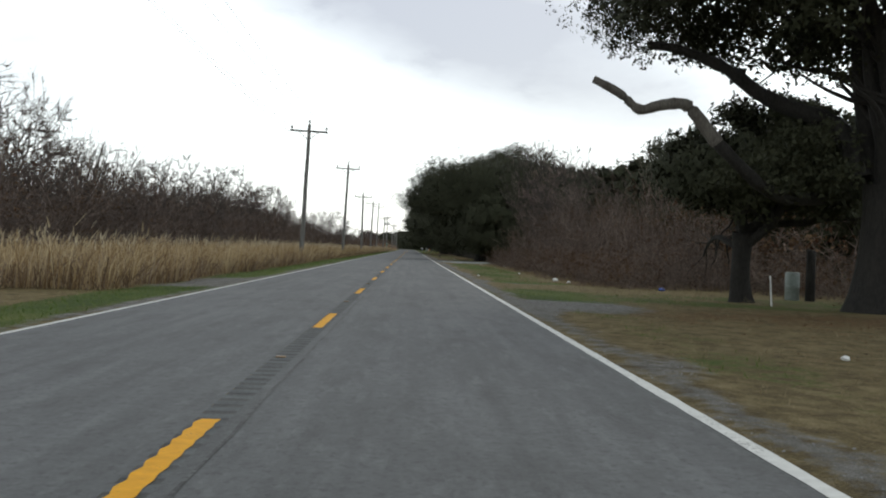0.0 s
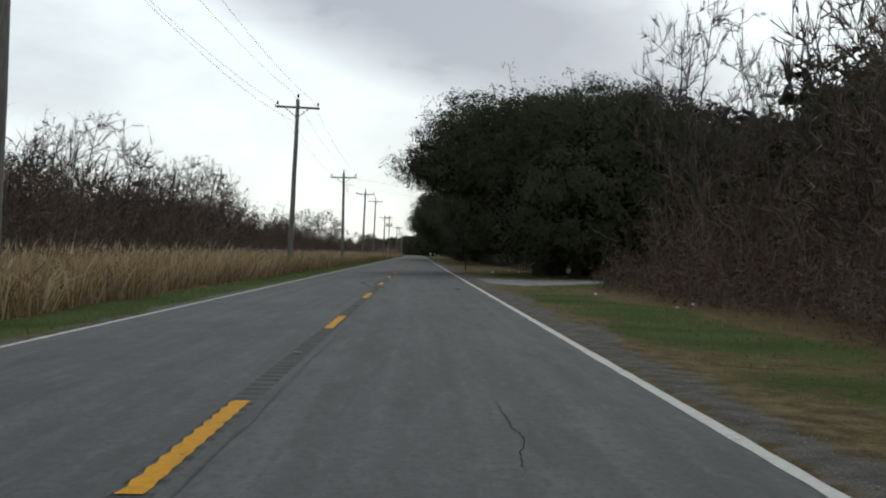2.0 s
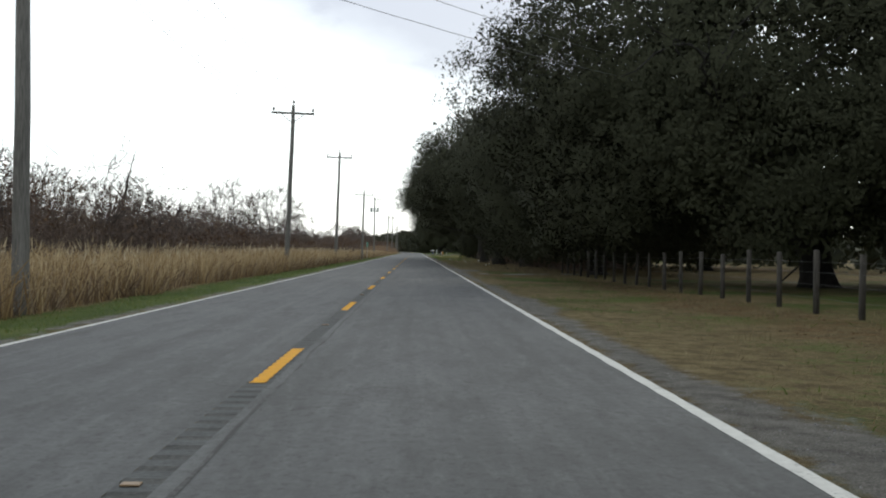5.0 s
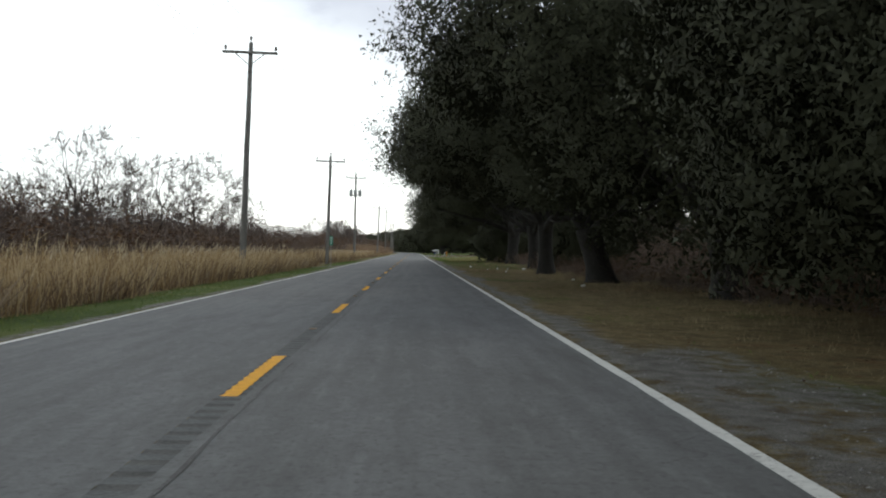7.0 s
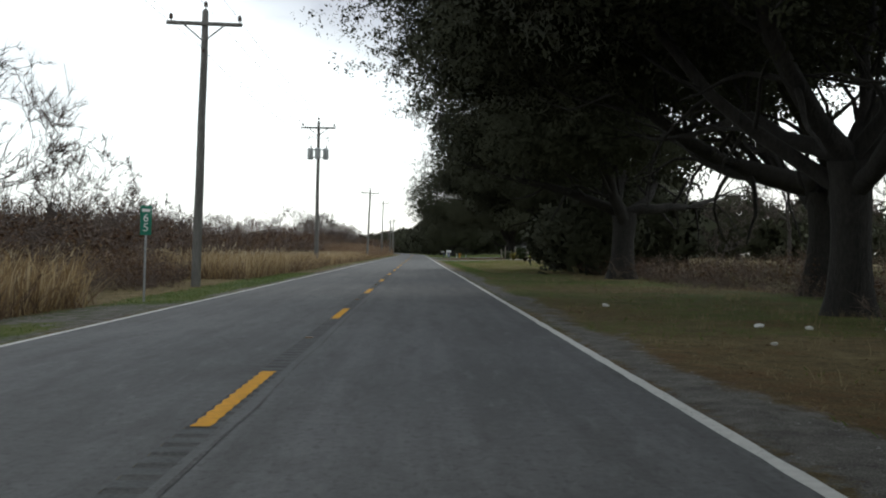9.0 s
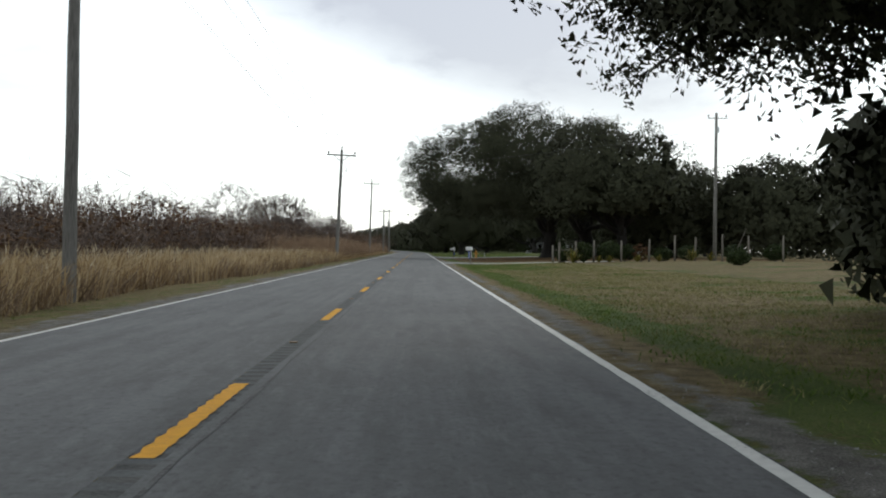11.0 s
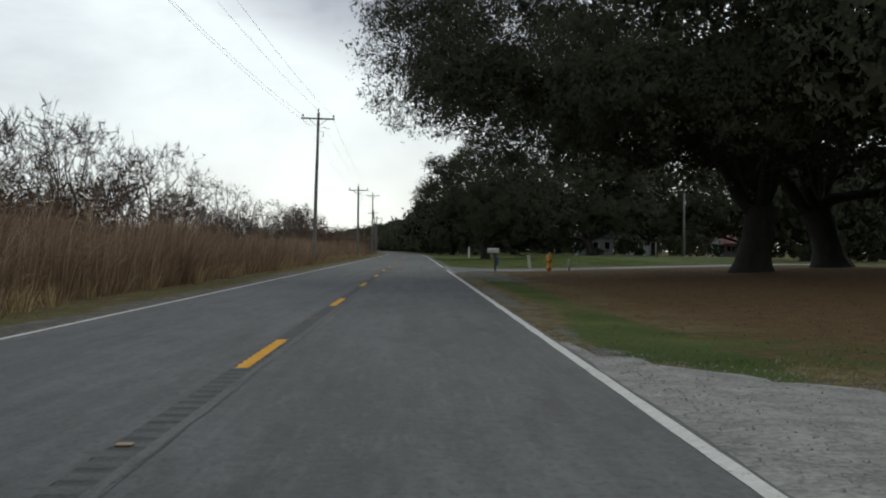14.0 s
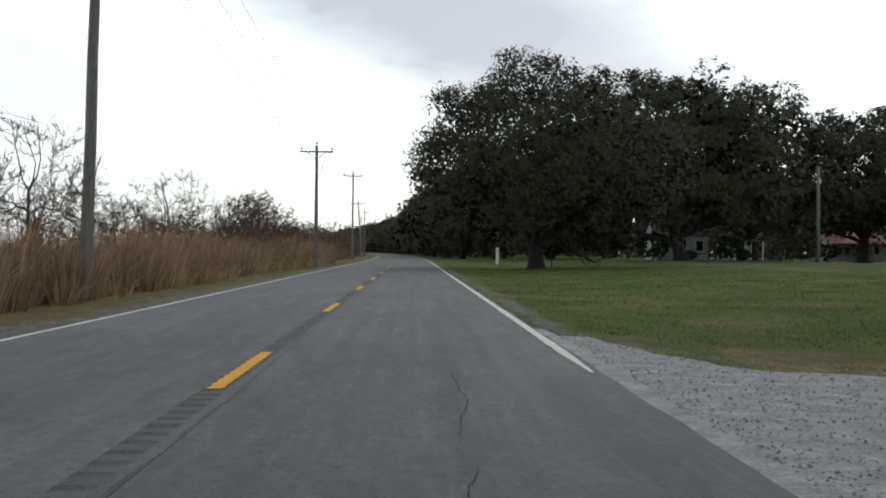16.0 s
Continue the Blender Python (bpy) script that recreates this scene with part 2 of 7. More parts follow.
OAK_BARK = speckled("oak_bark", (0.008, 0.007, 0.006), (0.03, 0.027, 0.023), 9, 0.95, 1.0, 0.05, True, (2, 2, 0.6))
PALE_BARK = speckled("pale_dead_bark", (0.06, 0.052, 0.044), (0.16, 0.145, 0.125), 12, 0.9, 0.7, 0.02, True, (2, 2, 0.5))
BARE_BARK = speckled("bare_tree_bark", (0.028, 0.023, 0.02), (0.075, 0.064, 0.057), 10, 0.9, 0.6, 0.02, True, (2, 2, 0.5))
TWIGS = foliage("brown_twigs", [(0.2, (0.07, 0.053, 0.045)), (0.5, (0.155, 0.118, 0.098)), (0.85, (0.27, 0.213, 0.18))], 0.85)
GREY_TWIGS = foliage("grey_twigs", [(0.2, (0.05, 0.039, 0.035)), (0.5, (0.1, 0.079, 0.07)), (0.85, (0.185, 0.15, 0.133))], 0.85)
OAK_LEAF = foliage("live_oak_leaves", [(0.15, (0.032, 0.035, 0.021)), (0.5, (0.043, 0.046, 0.026)), (0.9, (0.058, 0.06, 0.036))], 0.7)
RUST_LEAF = foliage("rusty_dead_leaves", [(0.2, (0.045, 0.022, 0.012)), (0.5, (0.1, 0.055, 0.03)), (0.9, (0.17, 0.11, 0.06))], 0.8)
REED = foliage("dry_golden_reeds", [(0.15, (0.17, 0.108, 0.055)), (0.5, (0.38, 0.275, 0.15)), (0.9, (0.66, 0.54, 0.345))], 0.8, 0.12, 0.4)
# dead brown lower stems, their colour deepened to shade the foot of the field
SHADED_BROKEN_REED = foliage("shaded_broken_reeds", [(0.15, (0.09, 0.06, 0.04)), (0.5, (0.21, 0.15, 0.1)), (0.9, (0.44, 0.36, 0.27))], 0.85, 0.3, 0.35)
RED_REED = foliage("rusty_tall_reeds", [(0.15, (0.13, 0.078, 0.05)), (0.5, (0.24, 0.16, 0.105)), (0.9, (0.46, 0.36, 0.26))], 0.8, 0.12, 0.5)
PLUME = foliage("pale_reed_plumes", [(0.15, (0.3, 0.235, 0.15)), (0.5, (0.48, 0.4, 0.27)), (0.9, (0.7, 0.62, 0.47))], 0.85, 0.12, 0.4)
GRASS = foliage("green_verge_grass", [(0.15, (0.07, 0.118, 0.025)), (0.5, (0.105, 0.155, 0.036)), (0.9, (0.21, 0.22, 0.08))], 0.7, 0.3, 0.45)
DRY_GRASS = foliage("dry_verge_grass", [(0.15, (0.16, 0.125, 0.07)), (0.5, (0.26, 0.2, 0.115)), (0.9, (0.4, 0.335, 0.2))], 0.8, 0.3, 0.4)
LAWN = foliage("green_lawn_grass", [(0.2, (0.065, 0.11, 0.022)), (0.5, (0.105, 0.155, 0.035)), (0.85, (0.19, 0.205, 0.075))], 0.8, 0.9, 0.35)
PALE_LAWN = foliage("straw_lawn_grass", [(0.2, (0.125, 0.125, 0.042)), (0.5, (0.205, 0.19, 0.08)), (0.85, (0.35, 0.31, 0.16))], 0.8, 0.9, 0.35)
LITTER = foliage("fallen_oak_leaves", [(0.15, (0.04, 0.022, 0.012)), (0.5, (0.12, 0.065, 0.03)), (0.9, (0.22, 0.13, 0.07))], 0.85, 0.3)
GALVANISED = speckled("galvanised_steel", (0.25, 0.26, 0.27), (0.42, 0.43, 0.44), 20, 0.45, 0.1, 0.002, True, (1, 1, 1), 0.7)
CAN_GREY = speckled("transformer_grey_paint", (0.4, 0.42, 0.43), (0.54, 0.56, 0.57), 8, 0.5, 0.1, 0.002, True)
PORCELAIN = material("brown_porcelain", (0.07, 0.045, 0.035), 0.25)
WIRE = material("aluminium_wire", (0.1, 0.1, 0.105), 0.6, 0.3)
RUBBER_MARK = paint_material("tyre_rubber_marks", (0.012, 0.012, 0.013), (0.034, 0.034, 0.035), 0.55)
CRACK = speckled("open_crack", (0.012, 0.012, 0.012), (0.03, 0.03, 0.03), 20, 0.95, 0.3, 0.004)
DARK_JOINT = paint_material("dark_joint_tar", (0.05, 0.05, 0.051), (0.105, 0.108, 0.11), 0.47)
STRIP = speckled("milled_strip_asphalt", (0.07, 0.073, 0.076), (0.135, 0.14, 0.145), 30, 0.88, 0.6, 0.01)
# groove asphalt is coloured darker so that the shallow recesses read as shaded
GROOVE = speckled("shaded_groove_asphalt", (0.05, 0.051, 0.051), (0.115, 0.116, 0.113), 30, 0.9, 0.6, 0.01)
for dull in (YELLOW_PAINT, RUBBER_MARK, DARK_JOINT, CRACK, GROOVE, STRIP):
    bsdf(dull).inputs["Specular IOR Level"].default_value = 0.15
SIGN_GREEN = speckled("green_sign_sheeting", (0.0, 0.16, 0.1), (0.01, 0.21, 0.13), 4, 0.5, 0.05, 0.002, True)
SIGN_WHITE = material("white_sign_letters", (0.75, 0.77, 0.75), 0.5)
SIGN_BLUE = speckled("blue_sign_sheeting", (0.01, 0.04, 0.24), (0.015, 0.06, 0.32), 4, 0.5, 0.05, 0.002, True)
WHITE_METAL = speckled("white_painted_metal", (0.5, 0.5, 0.5), (0.68, 0.68, 0.67), 10, 0.5, 0.1, 0.002, True)
HYDRANT = speckled("orange_yellow_hydrant_paint", (0.42, 0.17, 0.01), (0.62, 0.28, 0.02), 10, 0.5, 0.2, 0.004, True)
RED_METAL = speckled("faded_red_roof", (0.16, 0.035, 0.03), (0.24, 0.06, 0.05), 6, 0.6, 0.2, 0.004, True)
WHITE_WALL = speckled("white_siding_paint", (0.24, 0.25, 0.26), (0.4, 0.41, 0.42), 5, 0.7, 0.2, 0.004, True)
DARK_ROOF = speckled("dark_shingle_roof", (0.04, 0.04, 0.042), (0.09, 0.088, 0.085), 12, 0.9, 0.5, 0.01, True)
GLASS_DARK = material("dark_window_glass", (0.01, 0.012, 0.015), 0.06)
PLASTIC_WHITE = speckled("litter_white_plastic", (0.6, 0.6, 0.58), (0.8, 0.8, 0.78), 12, 0.5, 0.1, 0.003, True)


# ---- mesh helpers ----
from mathutils.geometry import delaunay_2d_cdt

rng = np.random.default_rng(11)


def bend(y):
    """Sideways shift of the road's axis: straight, then a long left-hand curve."""
    return -((np.maximum(np.asarray(y, dtype=float), BEND_Y) - BEND_Y) ** 2) / (2 * BEND_R)


BEND_Y, BEND_R = 600.0, 3600.0


def raw_mesh(name, verts, faces, mats, smooth=False):
    """A mesh from numpy arrays: verts (n, 3), faces (m, 3) or (m, 4)."""
    me = bpy.data.meshes.new(name)
    verts, faces = np.asarray(verts, dtype=np.float32), np.asarray(faces, dtype=np.int32)
    k = faces.shape[1]
    me.vertices.add(len(verts))
    me.vertices.foreach_set("co", verts.ravel())
    me.loops.add(faces.size)
    me.loops.foreach_set("vertex_index", faces.ravel())
    me.polygons.add(len(faces))
    me.polygons.foreach_set("loop_start", np.arange(0, faces.size, k, dtype=np.int32))
    me.polygons.foreach_set("use_smooth", np.full(len(faces), smooth))
    me.update(calc_edges=True)
    for m in (mats if isinstance(mats, (list, tuple)) else [mats]):
        me.materials.append(m)
    return me


def part(name, bm, mat, parent=None, label="", smooth=False):
    """Link a bmesh as one mesh object, under a thing where one is given."""
    me = bpy.data.meshes.new(name)
    bm.to_mesh(me)
    bm.free()
    me.materials.append(mat)
    if smooth:
        me.polygons.foreach_set("use_smooth", [True] * len(me.polygons))
    ob = new(name, me)
    if parent is not None:
        ob.parent = parent
    return tagged(ob, label)


def box(bm, x, y, z, sx, sy, sz, m=None, bevel=0.0):
    """A box centred at x, y, z, with bevelled edges."""
    r = bmesh.ops.create_cube(bm, size=1.0)
    t = Matrix.Translation((x, y, z)) @ Matrix.Diagonal((sx, sy, sz, 1))
    bmesh.ops.transform(bm, matrix=(m @ t) if m is not None else t, verts=r["verts"])
    if bevel:
        edges = list({e for v in r["verts"] for e in v.link_edges})
        bmesh.ops.bevel(bm, geom=edges, offset=bevel, segments=1, affect="EDGES", clamp_overlap=True)
    return bm


def tube(bm, points, radii, sides=8, cap=True):
    """A round bar through points, with a radius at each."""
    pts = [Vector(p) for p in points]
    rings = []
    for i, p in enumerate(pts):
        d = (pts[min(i + 1, len(pts) - 1)] - pts[max(i - 1, 0)]).normalized()
        ref = Vector((1, 0, 0)) if abs(d.x) < 0.8 else Vector((0, 1, 0))
        s = d.cross(ref).normalized()
        t = d.cross(s).normalized()
        r = radii[i] if isinstance(radii, (list, tuple)) else radii
        rings.append([bm.verts.new(p + (s * math.cos(a) + t * math.sin(a)) * r) for a in (2 * math.pi * k / sides for k in range(sides))])
    for a, b in zip(rings, rings[1:]):
        for k in range(sides):
            bm.faces.new((a[k], a[(k + 1) % sides], b[(k + 1) % sides], b[k]))
    if cap:
        bm.faces.new(list(reversed(rings[0])))
        bm.faces.new(rings[-1])
    return bm


def lathe(bm, profile, sides=16, m=None):
    """A turned shape about z from (radius, height) pairs."""
    rings = []
    for r, z in profile:
        rings.append([bm.verts.new((m @ Vector((r * math.cos(a), r * math.sin(a), z))) if m is not None else (r * math.cos(a), r * math.sin(a), z))
                      for a in (2 * math.pi * k / sides for k in range(sides))])
    for a, b in zip(rings, rings[1:]):
        for k in range(sides):
            bm.faces.new((a[k], a[(k + 1) % sides], b[(k + 1) % sides], b[k]))
    bm.faces.new(list(reversed(rings[0])))
    bm.faces.new(rings[-1])
    return bm


def thing(name, label, category, group="", at=None):
    e = new(name)
    e.empty_display_size = 0.2
    tagged(e, label, category, group)
    if at is not None:
        e.matrix_basis = at
    return e


def lump(x, y, s, k=0.0):
    """Smooth noise over the plan, about -1 to 1."""
    return noise.noise(Vector((x * s, y * s, k)))


# ---- ground ----
def height(x, y):
    """The ground's height: level by the road, a shallow ditch beyond the left verge, a gentle rise beyond the right one."""
    ax = x - float(bend(y))
    if abs(ax) < 3.9:
        z = -0.07
    elif ax < 0:
        z = -0.04 - 0.10 * min(1.0, (-ax - 3.9) / 2.5)
    else:
        z = -0.04 - 0.06 * min(1.0, (ax - 3.9) / 2.0)
        if ax > 8 and y > 330:
            z += 0.5 * min(1.0, (ax - 8) / 18) * min(1.0, (y - 330) / 20)
    paved = ax > 0 and any(lo - 2 < y < hi + 2 for lo, hi in ((101, 116), (208, 217), (425, 456), (488, 513)))
    if abs(ax) > 4.4 and not paved:
        z += 0.05 * lump(x, y, 0.23) * min(1.0, (abs(ax) - 4.4) / 2)
    return z


def bump01(v, lo, hi, soft):
    """1 between lo and hi, falling to 0 over soft metres."""
    return max(0.0, min(1.0, (v - lo) / soft + 0.5)) * max(0.0, min(1.0, (hi - v) / soft + 0.5))


def cover(x, y):
    """Shares of green grass, leaf litter and gravel."""
    ax = x - float(bend(y))
    n1, n2 = lump(x, y, 0.31, 3.0), lump(x, y, 0.11, 7.0)
    if ax < 0:
        d = -ax
        green = bump01(d, 3.9, 6.1 + 0.5 * n1, 0.5) * (0.95 + 0.3 * n2)
        gravel = 0.85 * bump01(d, 3.7, 4.05 + 0.2 * n1, 0.25)
        gravel = max(gravel, 0.9 * bump01(d, 3.8, 6.2 + n1, 0.6) * max(bump01(y, 27, 36, 2), bump01(y, 291, 299, 2) * 0.7))
        if y > 335:
            green *= 0.42
            gravel = max(gravel, 0.75 * bump01(d, 3.6, 4.5 + 0.3 * n1, 0.3))
        if y > 470:
            gravel = max(gravel, 0.55 * bump01(d, 3.8, 5.2, 0.4) * (0.6 + 0.8 * n2))
        return green, 0.15 if d > 6.3 else 0.0, gravel
    d = ax
    gravel = bump01(d, 3.7, 4.42 + 0.4 * n1, 0.4) * (0.85 + 0.4 * n2)
    green, litter = 0.3 + 0.35 * n1, 0.0
    if y < 42:
        litter = (0.4 + 0.3 * n2) * bump01(d, 5.4 + 0.6 * n1, 40, 1.6) * bump01(y, -60, 24, 5)
        green = 0.35 * bump01(d, 4.6, 6.5, 1) + 0.3 * n1 + 0.5 * bump01(y, 24, 34, 4)
        gravel = max(gravel, 0.9 * bump01(d, 3.7, 7.0 + 1.2 * n1, 1.6) * bump01(y, 20.8, 25.8, 2.0))
        gravel = max(gravel, (0.7 + 0.5 * n1) * bump01(d, 5.0, 7.3, 0.8) * bump01(y, 40.0, 41.8, 0.8))
    elif y < 102:
        green = 0.6 * bump01(d, 4.8, 7.6 + n1, 0.8) + 0.3 * n2 + 0.55 * n1
        litter = 0.55 * bump01(d, 7.8, 60, 1.5)
    elif y < 145:
        # past 6.4 m green and litter also put the oaks' shade into the colour
        green = 0.15 + 0.3 * n1 + 0.55 * bump01(d, 6.4 + 0.6 * n1, 60, 0.8)
        litter = (0.5 + 0.4 * n2) * bump01(d, 6.6 + n1, 60, 1.2)
        gravel = max(gravel, (0.8 + 0.4 * n2) * bump01(d, 3.7, 4.85 + 0.4 * n1, 0.4))
    elif y < 205:
        green = 0.35 + 0.5 * n1 + 0.12 * bump01(d, 10.6, 24, 1) + 0.5 * bump01(y, 197, 209, 3) * bump01(d, 5.6, 9, 1)
        litter = 0.5 * bump01(d, 7.4 + n1, 10.5, 1.5)
    elif y < 345:
        green = 0.24 + 0.5 * n1 + 0.45 * bump01(d, 5.6, 8.0, 0.8) * bump01(y, 214, 220, 3)
        litter = 0.36 + 0.4 * n2
        gravel = max(gravel, 0.55 * bump01(d, 3.7, 5.5 + n1, 1) * bump01(y, 216, 226, 2))
        if y > 290:
            litter, green = 0.35 + 0.3 * n1, 0.55 + 0.4 * n2
    else:
        n3 = lump(x * 0.35, y, 0.8, 4.0)
        green = max((1.05 + 0.5 * n3) * bump01(d, 4.62 + 0.2 * n1, 5.65 + 0.5 * n2, 0.4), (0.3 + 0.35 * n1 + 0.75 * n3) * bump01(d, 5.4, 60, 1))
        green = max(green, bump01(y, 403 + 3 * n1, 432, 5) * bump01(d, 4.7, 10.5 + 2.5 * n2, 1.2) * (0.72 + 0.45 * n1 + 0.3 * n3))
        gravel = bump01(d, 3.6, 4.08 + 0.25 * n1, 0.25) * 0.8
        litter = (0.42 + 0.35 * n3) * bump01(d, 4.2, 4.75 + 0.25 * n1, 0.3)
        if 441 < y < 497:
            under = bump01(y, 443, 493, 3) * bump01(d, 7.0 + 0.9 * n1, 40, 2.0)
            band = 1.1 * bump01(d, 4.5, 5.9 + 0.5 * n1, 0.5) * (0.8 + 0.8 * n2) + 0.8 * bump01(y, 438, 446, 2.5) * bump01(d, 3.9, 8.5, 1)
            litter, green = max(0.5 * bump01(d, 5.4 + 0.5 * n1, 60, 1.0) + 0.3 * n1, 0.85 * under), band
        gravel = max(gravel, (0.75 + 0.6 * n1) * bump01(y, 473, 491, 4) * bump01(d, 4.4, 6.6, 0.8))
        if y > 505:
            green = 0.78 + 0.65 * n1 + 0.35 * n2
    return max(0, green), max(0, litter), max(0, gravel)


def build_ground():
    xs = np.concatenate([-np.geomspace(3200, 34, 16), np.arange(-30, -14, 2.0), np.arange(-14, 16.01, 0.5), np.arange(18, 44, 2.0), np.geomspace(46, 3200, 16)])
    ys = np.concatenate([-np.geomspace(2500, 40, 12), np.arange(-30, 60, 1.0), np.arange(60, 640, 1.25), np.arange(640, 900, 10.0), np.geomspace(920, 4000, 14)])
    nx, ny = len(xs), len(ys)
    shift = bend(np.minimum(ys, 1400))
    verts = np.zeros((ny, nx, 3))
    cols = np.zeros((ny, nx, 4), dtype=np.float32)
    for j, y in enumerate(ys):
        for i, x in enumerate(xs):
            wx = x + shift[j] * max(0.0, 1 - abs(x) / 900)
            verts[j, i] = (wx, y, height(wx, y) if abs(x) < 60 else -0.1)
            cols[j, i] = (*cover(wx, y), 1) if abs(x) < 60 else (0.25, 0.1, 0, 1)
    idx = np.arange(nx * ny).reshape(ny, nx)
    faces = np.stack([idx[:-1, :-1], idx[:-1, 1:], idx[1:, 1:], idx[1:, :-1]], axis=-1).reshape(-1, 4)
    me = raw_mesh("ground", verts.reshape(-1, 3), faces, GROUND, True)
    at = me.color_attributes.new("cover", "FLOAT_COLOR", "POINT")
    at.data.foreach_set("color", cols.reshape(-1))
    tagged(new("ground", me), "flat roadside ground of grass, leaf litter and gravel", "ground", kind="structure")


build_ground()

# ---- road ----
ROAD_END = 1300.0
EDGE = 3.539


def build_road():
    ys = np.concatenate([np.arange(-40, 640, 0.8), np.arange(640, ROAD_END + 1, 6.0)])
    for name, sgn in (("road", 1), ("road", -1)):
        rows = []
        for y in ys:
            c = float(bend(y))
            wob = 0.06 * lump(sgn * 9, y, 0.9) + 0.04 * lump(sgn * 5, y, 3.1)
            out_x = c + sgn * (3.63 + wob * 0.8)
            rows.append([(c + sgn * (0.12 if sgn > 0 else 0.1), y, 0.0), (out_x - sgn * 0.1, y, 0.0), (out_x, y, -0.02), (out_x + sgn * 0.02, y, -0.3)])
        v = np.array(rows)
        n = len(ys)
        idx = np.arange(n * 4).reshape(n, 4)
        f = np.stack([idx[:-1, :-1], idx[:-1, 1:], idx[1:, 1:], idx[1:, :-1]], axis=-1).reshape(-1, 4)
        if sgn < 0:
            f = f[:, ::-1]
        tagged(new(name, raw_mesh(name, v.reshape(-1, 3), f, ASPHALT)), "grey worn asphalt lane of the country road", "road", kind="structure")
    # the milled rumble strip down the middle: shallow grooves cut across it
    pitch, width, depth = 0.332, 0.15, 0.004
    ys2, zs = [-40.0], [0.0]
    k = 0
    while True:
        y = -39 + k * pitch
        if y > 640:
            break
        ys2 += [y, y + 0.05, y + width - 0.05, y + width]
        zs += [0.0, -depth, -depth, 0.0]
        k += 1
    ys2.append(ROAD_END)
    zs.append(0.0)
    far = np.arange(646, ROAD_END, 6.0)
    ys2, zs = ys2[:-1] + list(far) + [ROAD_END], zs[:-1] + [0.0] * len(far) + [0.0]
    ys2, zs = np.array(ys2), np.array(zs)
    c = bend(ys2)
    v = np.zeros((len(ys2), 2, 3))
    v[:, 0] = np.stack([c - 0.1, ys2, zs], 1)
    v[:, 1] = np.stack([c + 0.12, ys2, zs], 1)
    idx = np.arange(len(ys2) * 2).reshape(-1, 2)
    f = np.stack([idx[:-1, 0], idx[:-1, 1], idx[1:, 1], idx[1:, 0]], -1)
    me = raw_mesh("rumble_strip", v.reshape(-1, 3), f, [STRIP, GROOVE])
    # low faces take the darker groove colour, which paints in their shade
    low = (zs[:-1] < -0.001) | (zs[1:] < -0.001)
    me.polygons.foreach_set("material_index", low.astype(np.int32))
    tagged(new("rumble_strip", me), "milled asphalt rumble strip along the centre of the road", "rumble strip", kind="structure")


build_road()


def ribbon(name, mat, ys, centre, half, z, label, category, taper=None, kind="structure"):
    """A flat painted line along the road with slightly uneven edges."""
    n = len(ys)
    c = bend(ys) + centre
    k = float(np.ravel(centre)[0])
    w = np.array([half + 0.012 * lump(k * 3, y, 2.3) + 0.008 * lump(k, y, 9.0) for y in ys])
    if taper is not None:
        w = w * taper
    v = np.zeros((n, 2, 3))
    v[:, 0] = np.stack([c - w, ys, np.full(n, z)], 1)
    v[:, 1] = np.stack([c + w, ys, np.full(n, z)], 1)
    idx = np.arange(n * 2).reshape(-1, 2)
    f = np.stack([idx[:-1, 0], idx[:-1, 1], idx[1:, 1], idx[1:, 0]], -1)
    return tagged(new(name, raw_mesh(name, v.reshape(-1, 3), f, mat)), label, category, kind=kind)


line_ys = np.concatenate([np.arange(-40, 640, 0.5), np.arange(640, 1300, 5.0)])
ribbon("edge_line_left", WHITE_PAINT, line_ys, -EDGE, 0.047, 0.004, "worn white edge line painted along the road", "road line")
ribbon("edge_line_right", WHITE_PAINT, line_ys[line_ys < 492.5], EDGE - 0.05 * np.clip((line_ys[line_ys < 492.5] - 330) / 40, 0, 1), 0.06, 0.004, "worn white edge line painted along the road", "road line")
ribbon("edge_line_right", WHITE_PAINT, line_ys[line_ys > 501.0], EDGE - 0.05, 0.06, 0.004, "worn white edge line painted along the road", "road line",
       np.clip((line_ys[line_ys > 501.0] - 500.5) / 3, 0.15, 1))
ribbon("pavement_joint", DARK_JOINT, line_ys, 0.22 + np.array([0.03 * lump(2.0, b, 0.35) + 0.018 * lump(6.0, b, 1.1) for b in line_ys]), 0.013, 0.004, "dark tar joint along the middle of the road", "joint")

# yellow dashes with edges notched by the grooves beneath
DASH, PERIOD, PHASE = 3.5, 12.192, 0.08


def build_dashes():
    n = 22
    ys = np.linspace(0, DASH, n)
    left = np.array([-0.075 + (0.018 if k % 2 else -0.006) for k in range(n)])
    right = np.array([0.062 + (0.012 if k % 2 else 0.0) for k in range(n)])
    v = np.zeros((n, 2, 3))
    v[:, 0] = np.stack([left, ys, np.full(n, 0.004)], 1)
    v[:, 1] = np.stack([right, ys, np.full(n, 0.004)], 1)
    idx = np.arange(n * 2).reshape(-1, 2)
    f = np.stack([idx[:-1, 0], idx[:-1, 1], idx[1:, 1], idx[1:, 0]], -1)
    me = raw_mesh("centre_dash", v.reshape(-1, 3), f, YELLOW_PAINT)
    for k in range(-3, 85):
        y = PHASE + k * PERIOD
        ob = new("centre_dash", me)
        ob.matrix_basis = pose(float(bend(y)), y, 0)
        tagged(ob, "yellow painted centre dash on grey asphalt", "road line", "centre dashes", "structure")


build_dashes()
# small amber reflectors between the dashes
bm = bmesh.new()
box(bm, 0, 0, 0.008, 0.1, 0.08, 0.012, None, 0.004)
REFLECT = material("amber_reflector", (0.26, 0.17, 0.09), 0.5)
first = part("road_reflector", bm, REFLECT)
